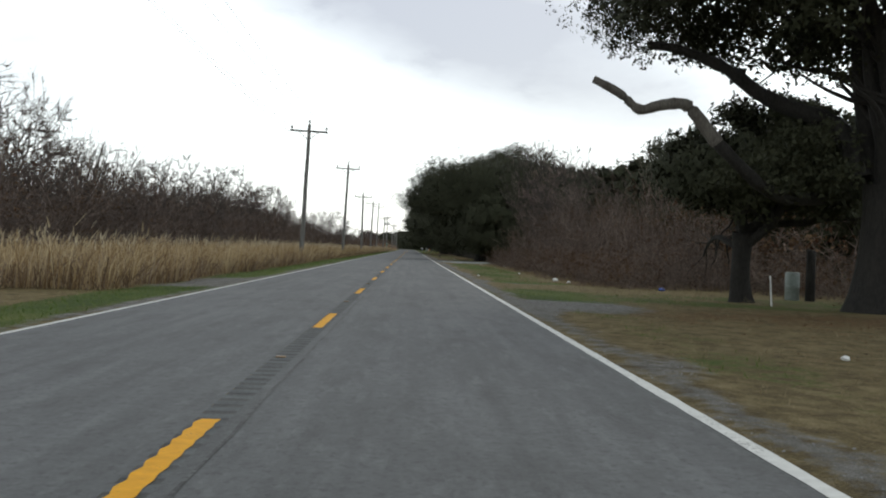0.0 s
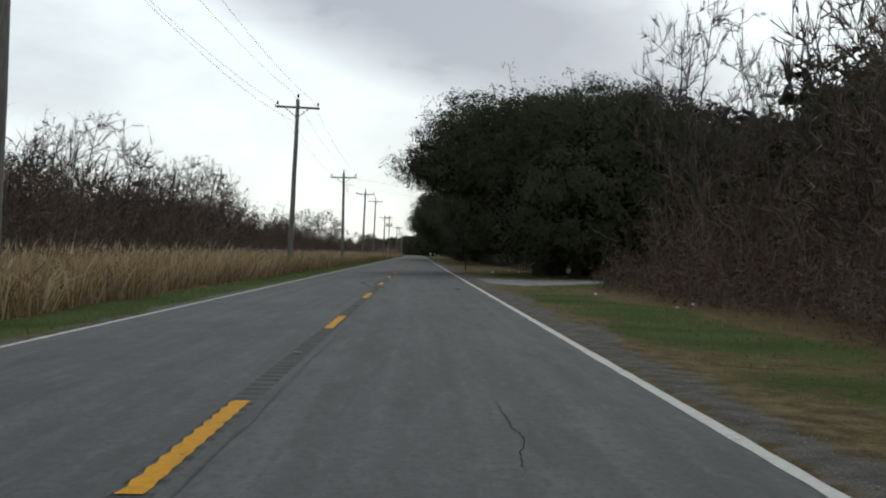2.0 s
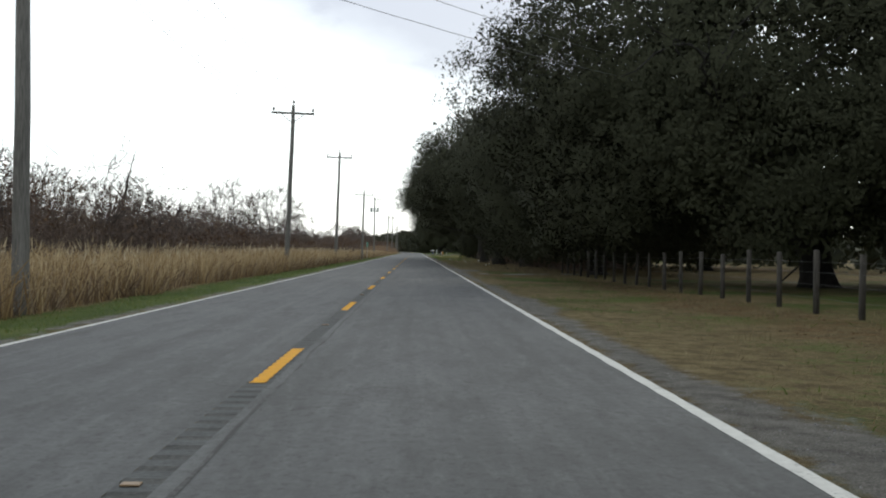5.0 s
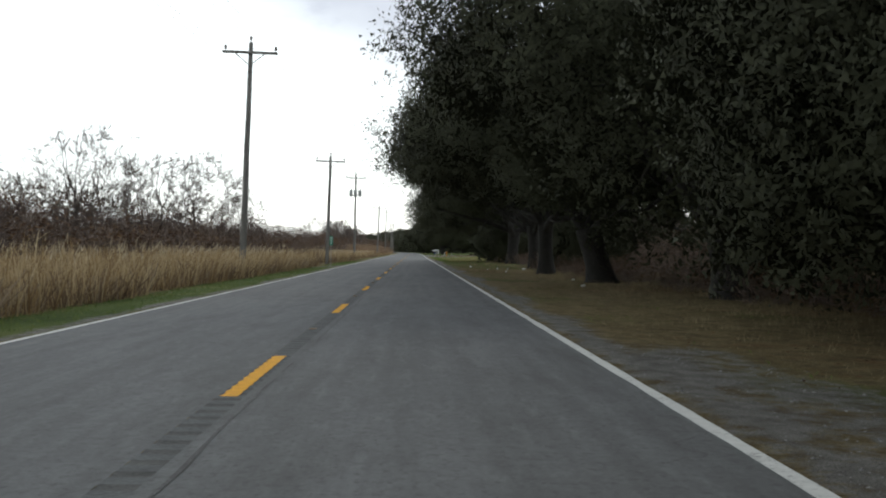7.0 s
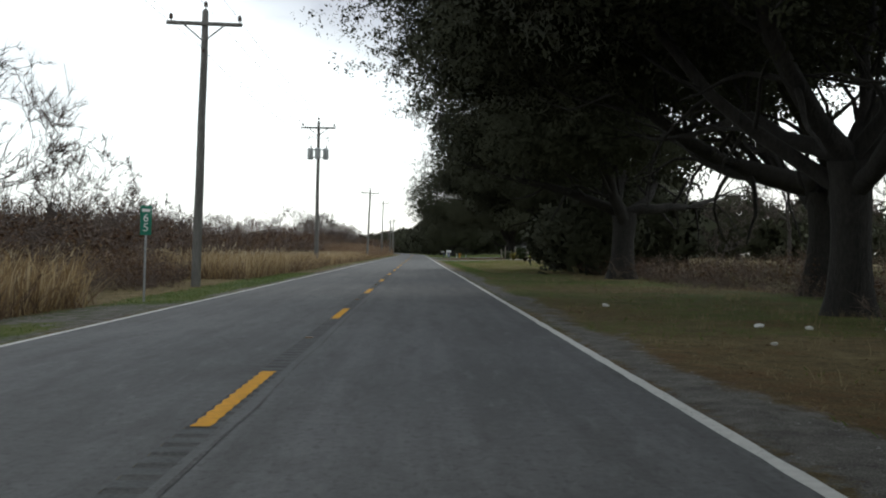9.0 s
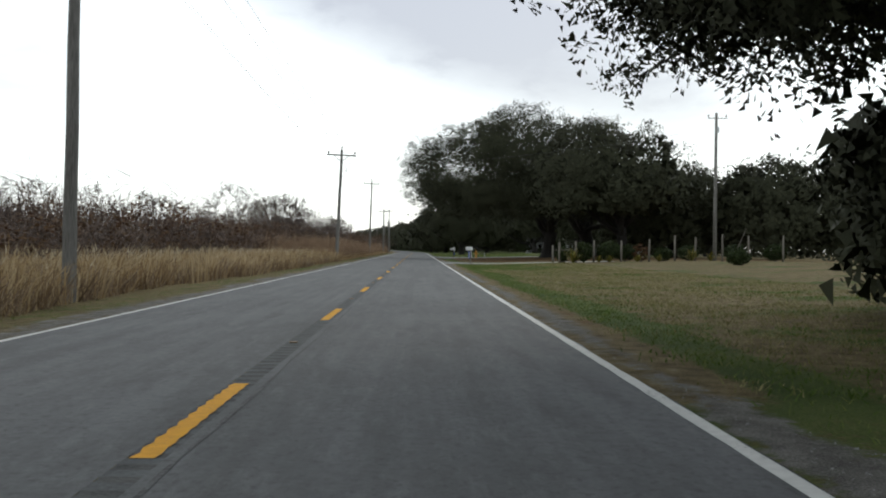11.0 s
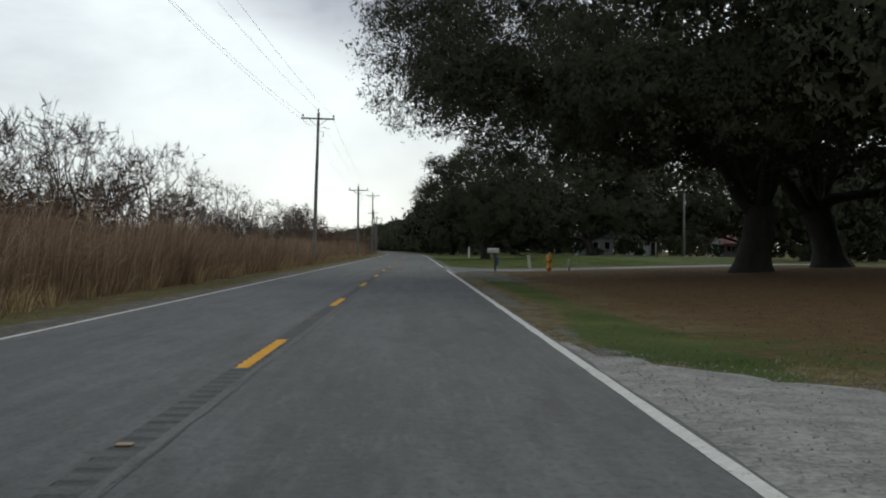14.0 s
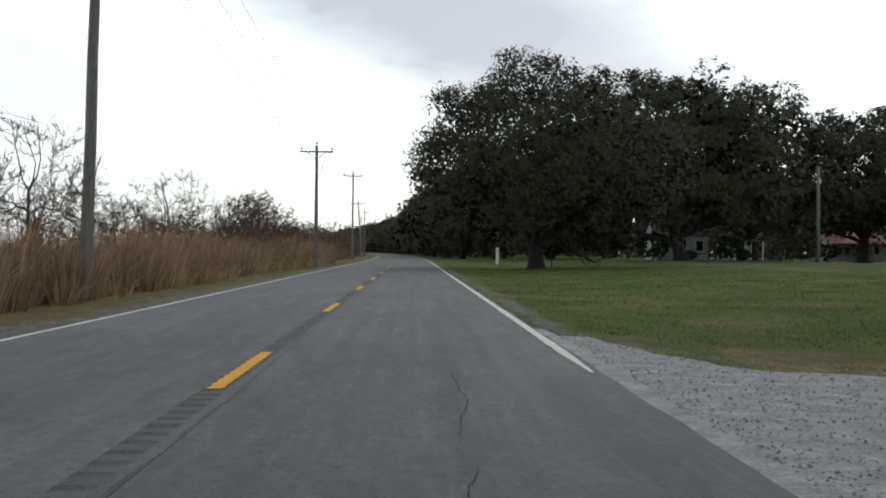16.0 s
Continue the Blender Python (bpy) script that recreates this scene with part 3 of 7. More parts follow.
first.matrix_basis = pose(-0.02, PHASE + 7.8 - 2 * PERIOD, 0)
tagged(first, "small amber raised reflector on the road", "reflector", "road reflectors")
for k in range(-1, 50):
    copy_thing(first, pose(-0.02, PHASE + 7.8 + k * PERIOD, 0))


def tyre_mark(points, half, label):
    """A curved dark skid mark laid over the asphalt."""
    pts = np.array(points, dtype=float)
    t = np.linspace(0, len(pts) - 1, 40)
    k = np.arange(len(pts))
    x, y = np.interp(t, k, pts[:, 0]), np.interp(t, k, pts[:, 1])
    for _ in range(6):
        x[1:-1] = (x[:-2] + 2 * x[1:-1] + x[2:]) / 4
        y[1:-1] = (y[:-2] + 2 * y[1:-1] + y[2:]) / 4
    dx, dy = np.gradient(x), np.gradient(y)
    n = np.hypot(dx, dy)
    w = half * np.clip(np.minimum(np.arange(40), np.arange(40)[::-1]) / 6.0, 0.15, 1)
    v = np.zeros((40, 2, 3))
    v[:, 0] = np.stack([x - dy / n * w, y + dx / n * w, np.full(40, 0.005)], 1)
    v[:, 1] = np.stack([x + dy / n * w, y - dx / n * w, np.full(40, 0.005)], 1)
    idx = np.arange(80).reshape(-1, 2)
    f = np.stack([idx[:-1, 0], idx[:-1, 1], idx[1:, 1], idx[1:, 0]], -1)
    me = raw_mesh("skid_mark", v.reshape(-1, 3), f, RUBBER_MARK)
    tagged(new("skid_mark", me), label, "skid mark", "skid marks", "structure")


DRIVES = []


def on_drive(x, y):
    """Whether a place lies on one of the driveways."""
    for poly in DRIVES:
        if not poly[0][1] - 4 < y < poly[0][1] + 32:
            continue
        inside = False
        for (xa, ya), (xb, yb) in zip(poly, poly[1:] + poly[:1]):
            if (ya > y) != (yb > y) and x < (xb - xa) * (y - ya) / (yb - ya) + xa:
                inside = not inside
        if inside:
            return True
    return False


def driveway(points, mat, label, z=0.03, name="driveway"):
    """A loose-edged sheet over the ground; its edge is broken up between the corners."""
    DRIVES.append(points)
    pts = []
    m = len(points)
    for i in range(m):
        a, b = Vector(points[i]), Vector(points[(i + 1) % m])
        steps = max(2, int((b - a).length / 0.5))
        for s in range(steps):
            p = a.lerp(b, s / steps)
            j = (0.22 * lump(p.x, p.y, 1.1) + 0.1 * lump(p.x, p.y, 3.3)) * min(1.0, max(0.0, p.x - 3.6))
            pts.append((p.x + j, p.y + j))
    nb = len(pts)
    xs, ys = [p[0] for p in pts], [p[1] for p in pts]
    inner = [Vector((gx, gy)) for gx in np.arange(min(xs), max(xs), 0.7) for gy in np.arange(min(ys), max(ys), 0.7) if on_drive(gx - 0.25, gy) and on_drive(gx + 0.25, gy) and on_drive(gx, gy - 0.25) and on_drive(gx, gy + 0.25)]
    flat, _, tris, origin, _, _ = delaunay_2d_cdt([Vector(p) for p in pts] + inner, [], [list(range(nb))], 1, 1e-4)
    bm = bmesh.new()
    made = [bm.verts.new((q.x, q.y, 0)) for q in flat]
    for tri in tris:
        bm.faces.new([made[i] for i in tri])
    for v in bm.verts:
        rim = any(len(e.link_faces) == 1 for e in v.link_edges)
        v.co.z = height(v.co.x, v.co.y) + (-0.02 if rim else z)
        if v.co.x < 4.4:
            v.co.z = -0.03 if rim and v.co.x < 3.62 else (v.co.z if rim else max(v.co.z, -0.012))
    bmesh.ops.recalc_face_normals(bm, faces=list(bm.faces))
    bm.normal_update()
    if sum(f.normal.z for f in bm.faces) < 0:
        bmesh.ops.reverse_faces(bm, faces=list(bm.faces))
    return tagged(part(name, bm, mat), label, "driveway", kind="structure")


def crack(points, half):
    """A dark meandering crack down the lane."""
    pts = np.array(points, dtype=float)
    t = np.linspace(0, len(pts) - 1, 60)
    k = np.arange(len(pts))
    x = np.interp(t, k, pts[:, 0]) + np.array([0.05 * lump(1.0, s, 1.3) + 0.03 * lump(4.0, s, 4.0) for s in t * 2.0])
    y = np.interp(t, k, pts[:, 1])
    w = half * (0.5 + rng.random(60)) * np.clip(np.minimum(np.arange(60), np.arange(60)[::-1]) / 12.0, 0.2, 1)
    v = np.zeros((60, 2, 3))
    v[:, 0], v[:, 1] = np.stack([x - w, y, np.full(60, 0.004)], 1), np.stack([x + w, y, np.full(60, 0.004)], 1)
    idx = np.arange(120).reshape(-1, 2)
    f = np.stack([idx[:-1, 0], idx[:-1, 1], idx[1:, 1], idx[1:, 0]], -1)
    tagged(new("road_crack", raw_mesh("road_crack", v.reshape(-1, 3), f, CRACK)), "thin meandering crack in the grey asphalt", "crack", "", "structure")


crack([(2.0, 61.5), (2.08, 63.0), (2.04, 65)], 0.004)
crack([(2.0, 497.0), (2.12, 499.5), (2.08, 502.0)], 0.004)
crack([(1.96, 495.2), (2.04, 496.6)], 0.004)
tyre_mark([(0.1, 91.4), (0.11, 92.2), (0.08, 92.9), (0.02, 93.7), (-0.14, 95.0), (-0.42, 96.7), (-0.72, 98.8), (-0.82, 100.6), (-0.55, 102.4), (0.1, 104.0)], 0.045, "curved black tyre skid mark across the centre line")
tyre_mark([(0.36, 92.3), (0.27, 93.8), (0.16, 94.9), (-0.04, 96.4), (-0.25, 98.4), (-0.3, 100), (-0.1, 102)], 0.032, "curved black tyre skid mark across the centre line")
driveway([(5.6, 103.6), (6.9, 104.4), (7.8, 105.4), (8.8, 107), (10.6, 110.2), (12.3, 113.6), (12.2, 114.6), (10.1, 114.0), (8.5, 113.4), (7.3, 113.6), (6.2, 114.2), (4.9, 114.6), (4.4, 114.2), (4.2, 112.2), (4.35, 107.2), (4.6, 105.0), (5.2, 104.2)], GRAVEL, "pale gravel driveway leading off the road")
driveway([(4.5, 211.2), (6, 211.8), (7.2, 211.6), (9, 213.2), (12, 214.2), (12, 214.8), (9, 214.2), (7, 212.7), (6, 212.8), (4.6, 212.2)], GRAVEL, "thin pale gravel field entrance beside the road")
driveway([(3.5, 424.5), (4.0, 427.7), (4.3, 428.4), (4.9, 429.6), (6.1, 430.6), (7.4, 432.0), (7.6, 437.6), (6.4, 438.4), (4.8, 439.9), (4.2, 441.5), (3.9, 443.5), (3.5, 447)], SHELL, "pale shell and gravel driveway beside the mailbox")
driveway([(6.3, 431.2), (7.4, 432.2), (8.8, 433.2), (11.2, 434.7), (14.5, 436.4), (20, 438.6), (20, 441), (13.2, 439), (9, 437.6), (7, 436.6), (5.9, 433.6)], CONCRETE, "pale concrete drive running back to the garden", 0.05)
driveway([(3.5, 484), (4.3, 488), (4.9, 491.5), (5.6, 494.2), (7, 495.6), (10, 496.4), (14, 497.4), (30, 501), (30, 505.5), (14, 502.6), (9, 502.2), (6.9, 502.4), (5.3, 503.2), (4.7, 505.4), (4.2, 507.5), (3.5, 510)], GRAVEL, "grey gravel driveway beside the hydrant")
# ---- plants ----
def leaf_tris(centres, spread, count, size, flat=0.75, out=None, tangle=0.55):
    """Small triangular leaf sprays scattered round cluster centres, lying roughly square to the directions in out where given."""
    c = np.repeat(np.asarray(centres, dtype=float), count, axis=0)
    n = len(c)
    off = rng.normal(size=(n, 3))
    off /= np.maximum(np.linalg.norm(off, axis=1, keepdims=True), 1e-6)
    off *= (rng.random((n, 1)) ** 0.5) * np.repeat(np.broadcast_to(spread, (len(centres),)), count)[:, None]
    off[:, 2] *= flat
    p = c + off
    a = rng.normal(size=(n, 3))
    b = rng.normal(size=(n, 3))
    if out is not None:
        face = np.repeat(out, count, axis=0) + rng.normal(size=(n, 3)) * tangle
        face /= np.linalg.norm(face, axis=1, keepdims=True)
        a -= face * (a * face).sum(1, keepdims=True)
        b = np.cross(face, a)
    a /= np.linalg.norm(a, axis=1, keepdims=True)
    b -= a * (a * b).sum(1, keepdims=True)
    b /= np.linalg.norm(b, axis=1, keepdims=True)
    s = size * (0.6 + 0.8 * rng.random((n, 1)))
    v = np.stack([p - a * s * 0.6 - b * s * 0.34, p + a * s * 0.75, p - a * s * 0.45 + b * s * 0.5], 1).reshape(-1, 3)
    return v, np.arange(n * 3).reshape(-1, 3)


def limb(points, radii, sides=6):
    """Arrays of a tapered limb through points."""
    pts = np.asarray(points, dtype=float)
    n = len(pts)
    d = np.gradient(pts, axis=0)
    d /= np.maximum(np.linalg.norm(d, axis=1, keepdims=True), 1e-9)
    ref = np.where(np.abs(d[:, :1]) < 0.8, np.array([[1.0, 0, 0]]), np.array([[0, 1.0, 0]]))
    s = np.cross(d, ref)
    s /= np.linalg.norm(s, axis=1, keepdims=True)
    t = np.cross(d, s)
    ang = 2 * np.pi * np.arange(sides) / sides
    ring = pts[:, None] + (s[:, None] * np.cos(ang)[None, :, None] + t[:, None] * np.sin(ang)[None, :, None]) * np.asarray(radii)[:, None, None]
    idx = np.arange(n * sides).reshape(n, sides)
    nxt = np.roll(idx, -1, axis=1)
    f = np.stack([idx[:-1], nxt[:-1], nxt[1:], idx[1:]], -1).reshape(-1, 4)
    tri = np.concatenate([f[:, :3], f[:, [0, 2, 3]]])
    return ring.reshape(-1, 3), tri


class Heap:
    """Collects arrays into one mesh."""

    def __init__(self):
        self.v, self.f, self.n = [], [], 0

    def add(self, v, f):
        self.v.append(v)
        self.f.append(f + self.n)
        self.n += len(v)

    def mesh(self, name, mat, smooth=False):
        return raw_mesh(name, np.concatenate(self.v), np.concatenate(self.f), mat, smooth)


def wander(start, direction, length, steps, wob, lift=0.0):
    """A crooked line of points."""
    p, d = np.array(start, dtype=float), np.array(direction, dtype=float)
    d /= np.linalg.norm(d)
    out = [p.copy()]
    for _ in range(steps):
        d = d + rng.normal(size=3) * wob + np.array([0, 0, lift])
        d /= np.linalg.norm(d)
        p = p + d * length / steps
        out.append(p.copy())
    return np.array(out), d


def clear_of_road(p):
    """Which points lie outside the trimmed space over the carriageway."""
    ax = p[:, 0] - bend(p[:, 1])
    need = np.where(ax < 4.4, 5.3, np.where(ax < 6.3, 2.2 + (6.3 - ax) * 1.5, -1.0))
    return (p[:, 2] > need) | (ax < -9)


def live_oak(label, x, y, top_z, rx, ry, low, trunk, leaves, leaf, off=(0.0, 0.0), skirt=False, gaps=0.0, limbs=7, open_under=False, el_min=0.3, airy=0.0, hearts=1.0):
    """A live oak: short thick trunk, crooked spreading limbs, a crown of leafy boughs round a dark heart."""
    global rng
    shared, rng = rng, np.random.default_rng(int(abs(x) * 10) * 1009 + int(y * 10))
    leaves = int(leaves * (0.5 if 30000 < leaves < 90000 else 0.7))
    z0 = height(x, y)
    top = thing("live_oak", label, "tree", "live oaks", pose(x, y, z0))
    here = np.array([x, y, z0])
    base = min(max(1.8, low * 0.75), 3.4)
    bole, _ = wander((0, 0, -0.3), (rng.normal() * 0.07, rng.normal() * 0.07, 1), base + 0.3, 5, 0.05)
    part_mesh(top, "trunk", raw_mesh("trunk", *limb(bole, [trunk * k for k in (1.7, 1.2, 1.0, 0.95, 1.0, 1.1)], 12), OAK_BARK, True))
    tips, fine = [], Heap()
    for k in range(limbs):
        az = 2 * np.pi * (k + 0.5 * rng.random()) / limbs
        el = el_min + 0.7 * rng.random()
        d = np.array((np.cos(az) * np.cos(el), np.sin(az) * np.cos(el), np.sin(el)))
        reach = np.hypot(np.cos(az) * rx, np.sin(az) * ry)
        ln = reach * 0.66 * np.cos(el) + (top_z - base) * 0.6 * np.sin(el)
        line, dd = wander(bole[-1 - (k % 2)], d, ln, 8, 0.17, 0.015)
        line[:, 0] += 0.6 * off[0] * np.linspace(0, 1, 9)
        line[:, 1] += 0.6 * off[1] * np.linspace(0, 1, 9)
        r0 = trunk * (0.4 + 0.22 * rng.random())
        if not clear_of_road(line[3:] + here).all():
            continue
        for j in range(2, 9):
            for _ in range(2):
                sub, sd = wander(line[j], dd + rng.normal(size=3) * 0.75 + np.array([0, 0, 0.1]), ln * (0.22 + 0.2 * rng.random()), 5, 0.22, 0.02)
                rr = r0 * (1 - j / 11) * 0.4
                if clear_of_road(sub + here).all() and not (open_under and sub[-1][2] < low * 0.85):
                    fine.add(*limb(sub, np.linspace(rr, rr * 0.3, 6), 5))
                    tips += [sub[3], sub[5]]
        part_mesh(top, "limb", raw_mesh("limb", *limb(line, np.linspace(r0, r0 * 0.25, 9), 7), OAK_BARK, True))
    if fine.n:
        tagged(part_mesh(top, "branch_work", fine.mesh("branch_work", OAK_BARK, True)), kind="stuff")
    seed = rng.random() * 50
    floor_z = 0.4 if skirt else low
    mid = low + (top_z - low) * (0.3 if not skirt else 0.38)
    mean_r = (rx + ry) / 2

    def shell(n, u_lo, u_hi):
        """Points in the lumpy crown between two shares of its radius."""
        q = rng.normal(size=(n, 3))
        q /= np.linalg.norm(q, axis=1, keepdims=True)
        lr = np.array([1 + 0.2 * noise.noise(Vector(v * 1.9) + Vector((seed, 0, 0))) + 0.12 * noise.noise(Vector(v * 4.6) + Vector((seed, 9, 0))) for v in q])
        u = u_lo + (u_hi - u_lo) * rng.random(n) ** 0.6
        flare = np.where(q[:, 2] < 0, (1 - q[:, 2] ** 2 + 1e-3) ** (-0.42 if skirt else -0.2), 1.0)
        p = q * (lr * u)[:, None]
        p[:, 0] = p[:, 0] * rx * flare + off[0]
        p[:, 1] = p[:, 1] * ry * flare + off[1]
        p[:, 2] = mid + q[:, 2] * lr * u * np.where(q[:, 2] > 0, top_z - mid, mid - floor_z)
        return p

    def thin(p):
        keep = clear_of_road(p + here) & (p[:, 2] > floor_z - 0.3)
        if gaps or airy:
            g = np.array([noise.noise(Vector((v[0] * 0.42 + seed, v[1] * 0.42, v[2] * 0.6))) for v in p])
            keep &= g < 0.5 - gaps - airy * (p[:, 0] > 0.05 * rx)
        return p[keep]

    # boughs: rounded masses that make up the outline, each with its leaves towards the outside
    n_b = int(70 + 5 * mean_r)
    bough = thin(shell(n_b * 2, 0.74, 0.93))[:n_b]
    rb = mean_r * 0.17 * (0.7 + 0.7 * rng.random(len(bough)))
    n_cl = max(80, leaves // 16)
    pick = rng.integers(0, len(bough), n_cl)
    q = rng.normal(size=(n_cl, 3)) + np.array([0, 0, 0.35])
    q /= np.linalg.norm(q, axis=1, keepdims=True)
    centres = thin(bough[pick] + q * (rb[pick] * (0.6 + 0.4 * rng.random(n_cl)))[:, None] * np.array([1.15, 1.15, 0.8]))
    t = np.array([p for p in tips if p[2] > low * 0.85])
    if len(t):
        centres = np.concatenate([centres, t])
    heap = Heap()
    middle = np.array([off[0], off[1], mid - 0.15 * (top_z - low)])

    def outward(p):
        d = (p - middle) / np.array([rx, ry, top_z - low])
        return d / np.maximum(np.linalg.norm(d, axis=1, keepdims=True), 1e-6)

    heap.add(*leaf_tris(centres, (0.34 + 0.024 * mean_r) * (0.6 + 0.8 * rng.random(len(centres))), max(5, leaves // len(centres)), leaf, out=outward(centres)))
    heap.add(*leaf_tris(bough, rb * 0.95, int(84 * (0.3 + 0.7 * hearts)) if open_under and y > 400 else (80 if leaf < 0.155 else 48), leaf * 1.8, out=outward(bough), tangle=0.8))
    near = leaf < 0.155 or open_under
    n_h = int(((70 if mean_r > 9.3 else 45) if near else 16) * mean_r ** 1.5) if not open_under else int(120 * mean_r)
    heart = thin(shell(int(n_h * hearts), 0.25, 0.87))
    if open_under:
        heart = heart[heart[:, 2] > low + (0.12 if y > 400 else 0.22) * (top_z - low)]
    if airy:
        heart = heart[(heart[:, 0] < 0) | (rng.random(len(heart)) < 1 - 2.4 * airy)]
    if len(heart):
        heap.add(*leaf_tris(heart, 0.95, 16 if near else 10, 0.25 if near else min(0.8, max(0.6, leaf * 2.2))))
    V = np.concatenate(heap.v).reshape(-1, 3, 3)
    ok = clear_of_road(V.mean(1) + here) & (V[:, :, 2].min(1) > 0.05)
    V = V[ok]
    # beside the carriageway the sprays break up into single leaves
    mid_v = V.mean(1)
    beside = (np.abs(mid_v[:, 0] + x - bend(mid_v[:, 1] + y)) < (12.5 if 200 < y < 290 else 9.5)) & (mid_v[:, 2] < 11) & (y < 500)
    if beside.any():
        gen = rng if y < 360 else np.random.default_rng(3)
        big = np.repeat(V[beside], 3, axis=0)
        c = big.mean(1, keepdims=True)
        size = np.linalg.norm(big[:, 1] - big[:, 0], axis=1)[:, None, None]
        roll = gen.permutation(len(big))
        small = c + (big - c) * 0.58 + gen.normal(size=(len(big), 1, 3)) * size * 0.34 + gen.normal(size=(len(big), 3, 3)) * size * 0.07
        V = np.concatenate([V[~beside], small[roll]])
    # the side away from the road carries half as many, larger sprays
    mid_v = V.mean(1)
    far_side = (mid_v[:, 0] - off[0]) / rx + (mid_v[:, 1] - off[1]) / ry > 0.45
    drop = far_side & (np.random.default_rng(9).random(len(V)) < 0.5)
    V[far_side] = mid_v[far_side, None] + (V[far_side] - mid_v[far_side, None]) * 1.4
    V = V[~drop]
    # large sprays on the side towards the road break up too
    size = np.linalg.norm(V[:, 1] - V[:, 0], axis=1)
    split = (size > 0.2) & (V[:, 0, 0] < 0.35 * rx + off[0]) & (y < 520) & (x < 19)
    if split.any():
        gen = np.random.default_rng(int(abs(x) * 10 + y))
        pieces, shrink = (5, 0.45) if 205 < y < 235 else (3, 0.6)
        big = np.repeat(V[split], pieces, axis=0)
        c = big.mean(1, keepdims=True)
        reach = np.repeat(size[split], pieces)[:, None, None]
        small = c + (big - c) * shrink + gen.normal(size=(len(big), 1, 3)) * reach * 0.36
        V = np.concatenate([V[~split], small])
        V = V[np.random.default_rng(5).permutation(len(V))]
    part_mesh(top, "crown", leafy_mesh("crown", V, outward(V.mean(1)), OAK_LEAF))
    rng = shared
    return top


def leafy_mesh(name, V, out, mat, soft=0.62):
    """Loose triangles (n, 3, 3) wound to face outward, shaded softly as parts of one leafy mass."""
    geo = np.cross(V[:, 1] - V[:, 0], V[:, 2] - V[:, 0])
    geo /= np.maximum(np.linalg.norm(geo, axis=1, keepdims=True), 1e-9)
    back = (geo * out).sum(1) < 0
    V = V.copy()
    V[back] = V[back][:, [0, 2, 1]]
    geo[back] *= -1
    n = geo * (1 - soft) + out * soft
    n /= np.maximum(np.linalg.norm(n, axis=1, keepdims=True), 1e-9)
    me = raw_mesh(name, V.reshape(-1, 3), np.arange(len(V) * 3).reshape(-1, 3), mat, True)
    me.normals_split_custom_set_from_vertices(np.repeat(n, 3, axis=0).astype(np.float32))
    return me


def part_mesh(parent, name, me, label=""):
    ob = new(name, me)
    ob.parent = parent
    return tagged(ob, label)


def twig_fan(h, line, dd, n, ln, width, up=0.25, loose=0.75):
    """Fine twigs springing from a branch."""
    t = rng.random((n, 1)) * (len(line) - 1.001)
    i = t.astype(int)[:, 0]
    at = line[i] + (line[i + 1] - line[i]) * (t - i[:, None])
    d = rng.normal(size=(n, 3)) * loose + dd + np.array([0, 0, up])
    d /= np.linalg.norm(d, axis=1, keepdims=True)
    tip = at + d * ln * (0.5 + rng.random((n, 1)))
    side = np.cross(d, rng.normal(size=(n, 3)))
    side /= np.linalg.norm(side, axis=1, keepdims=True)
    w = width * (0.6 + 0.8 * rng.random((n, 1)))
    h.add(np.stack([at - side * w, at + side * w, tip], 1).reshape(-1, 3), np.arange(n * 3).reshape(-1, 3))


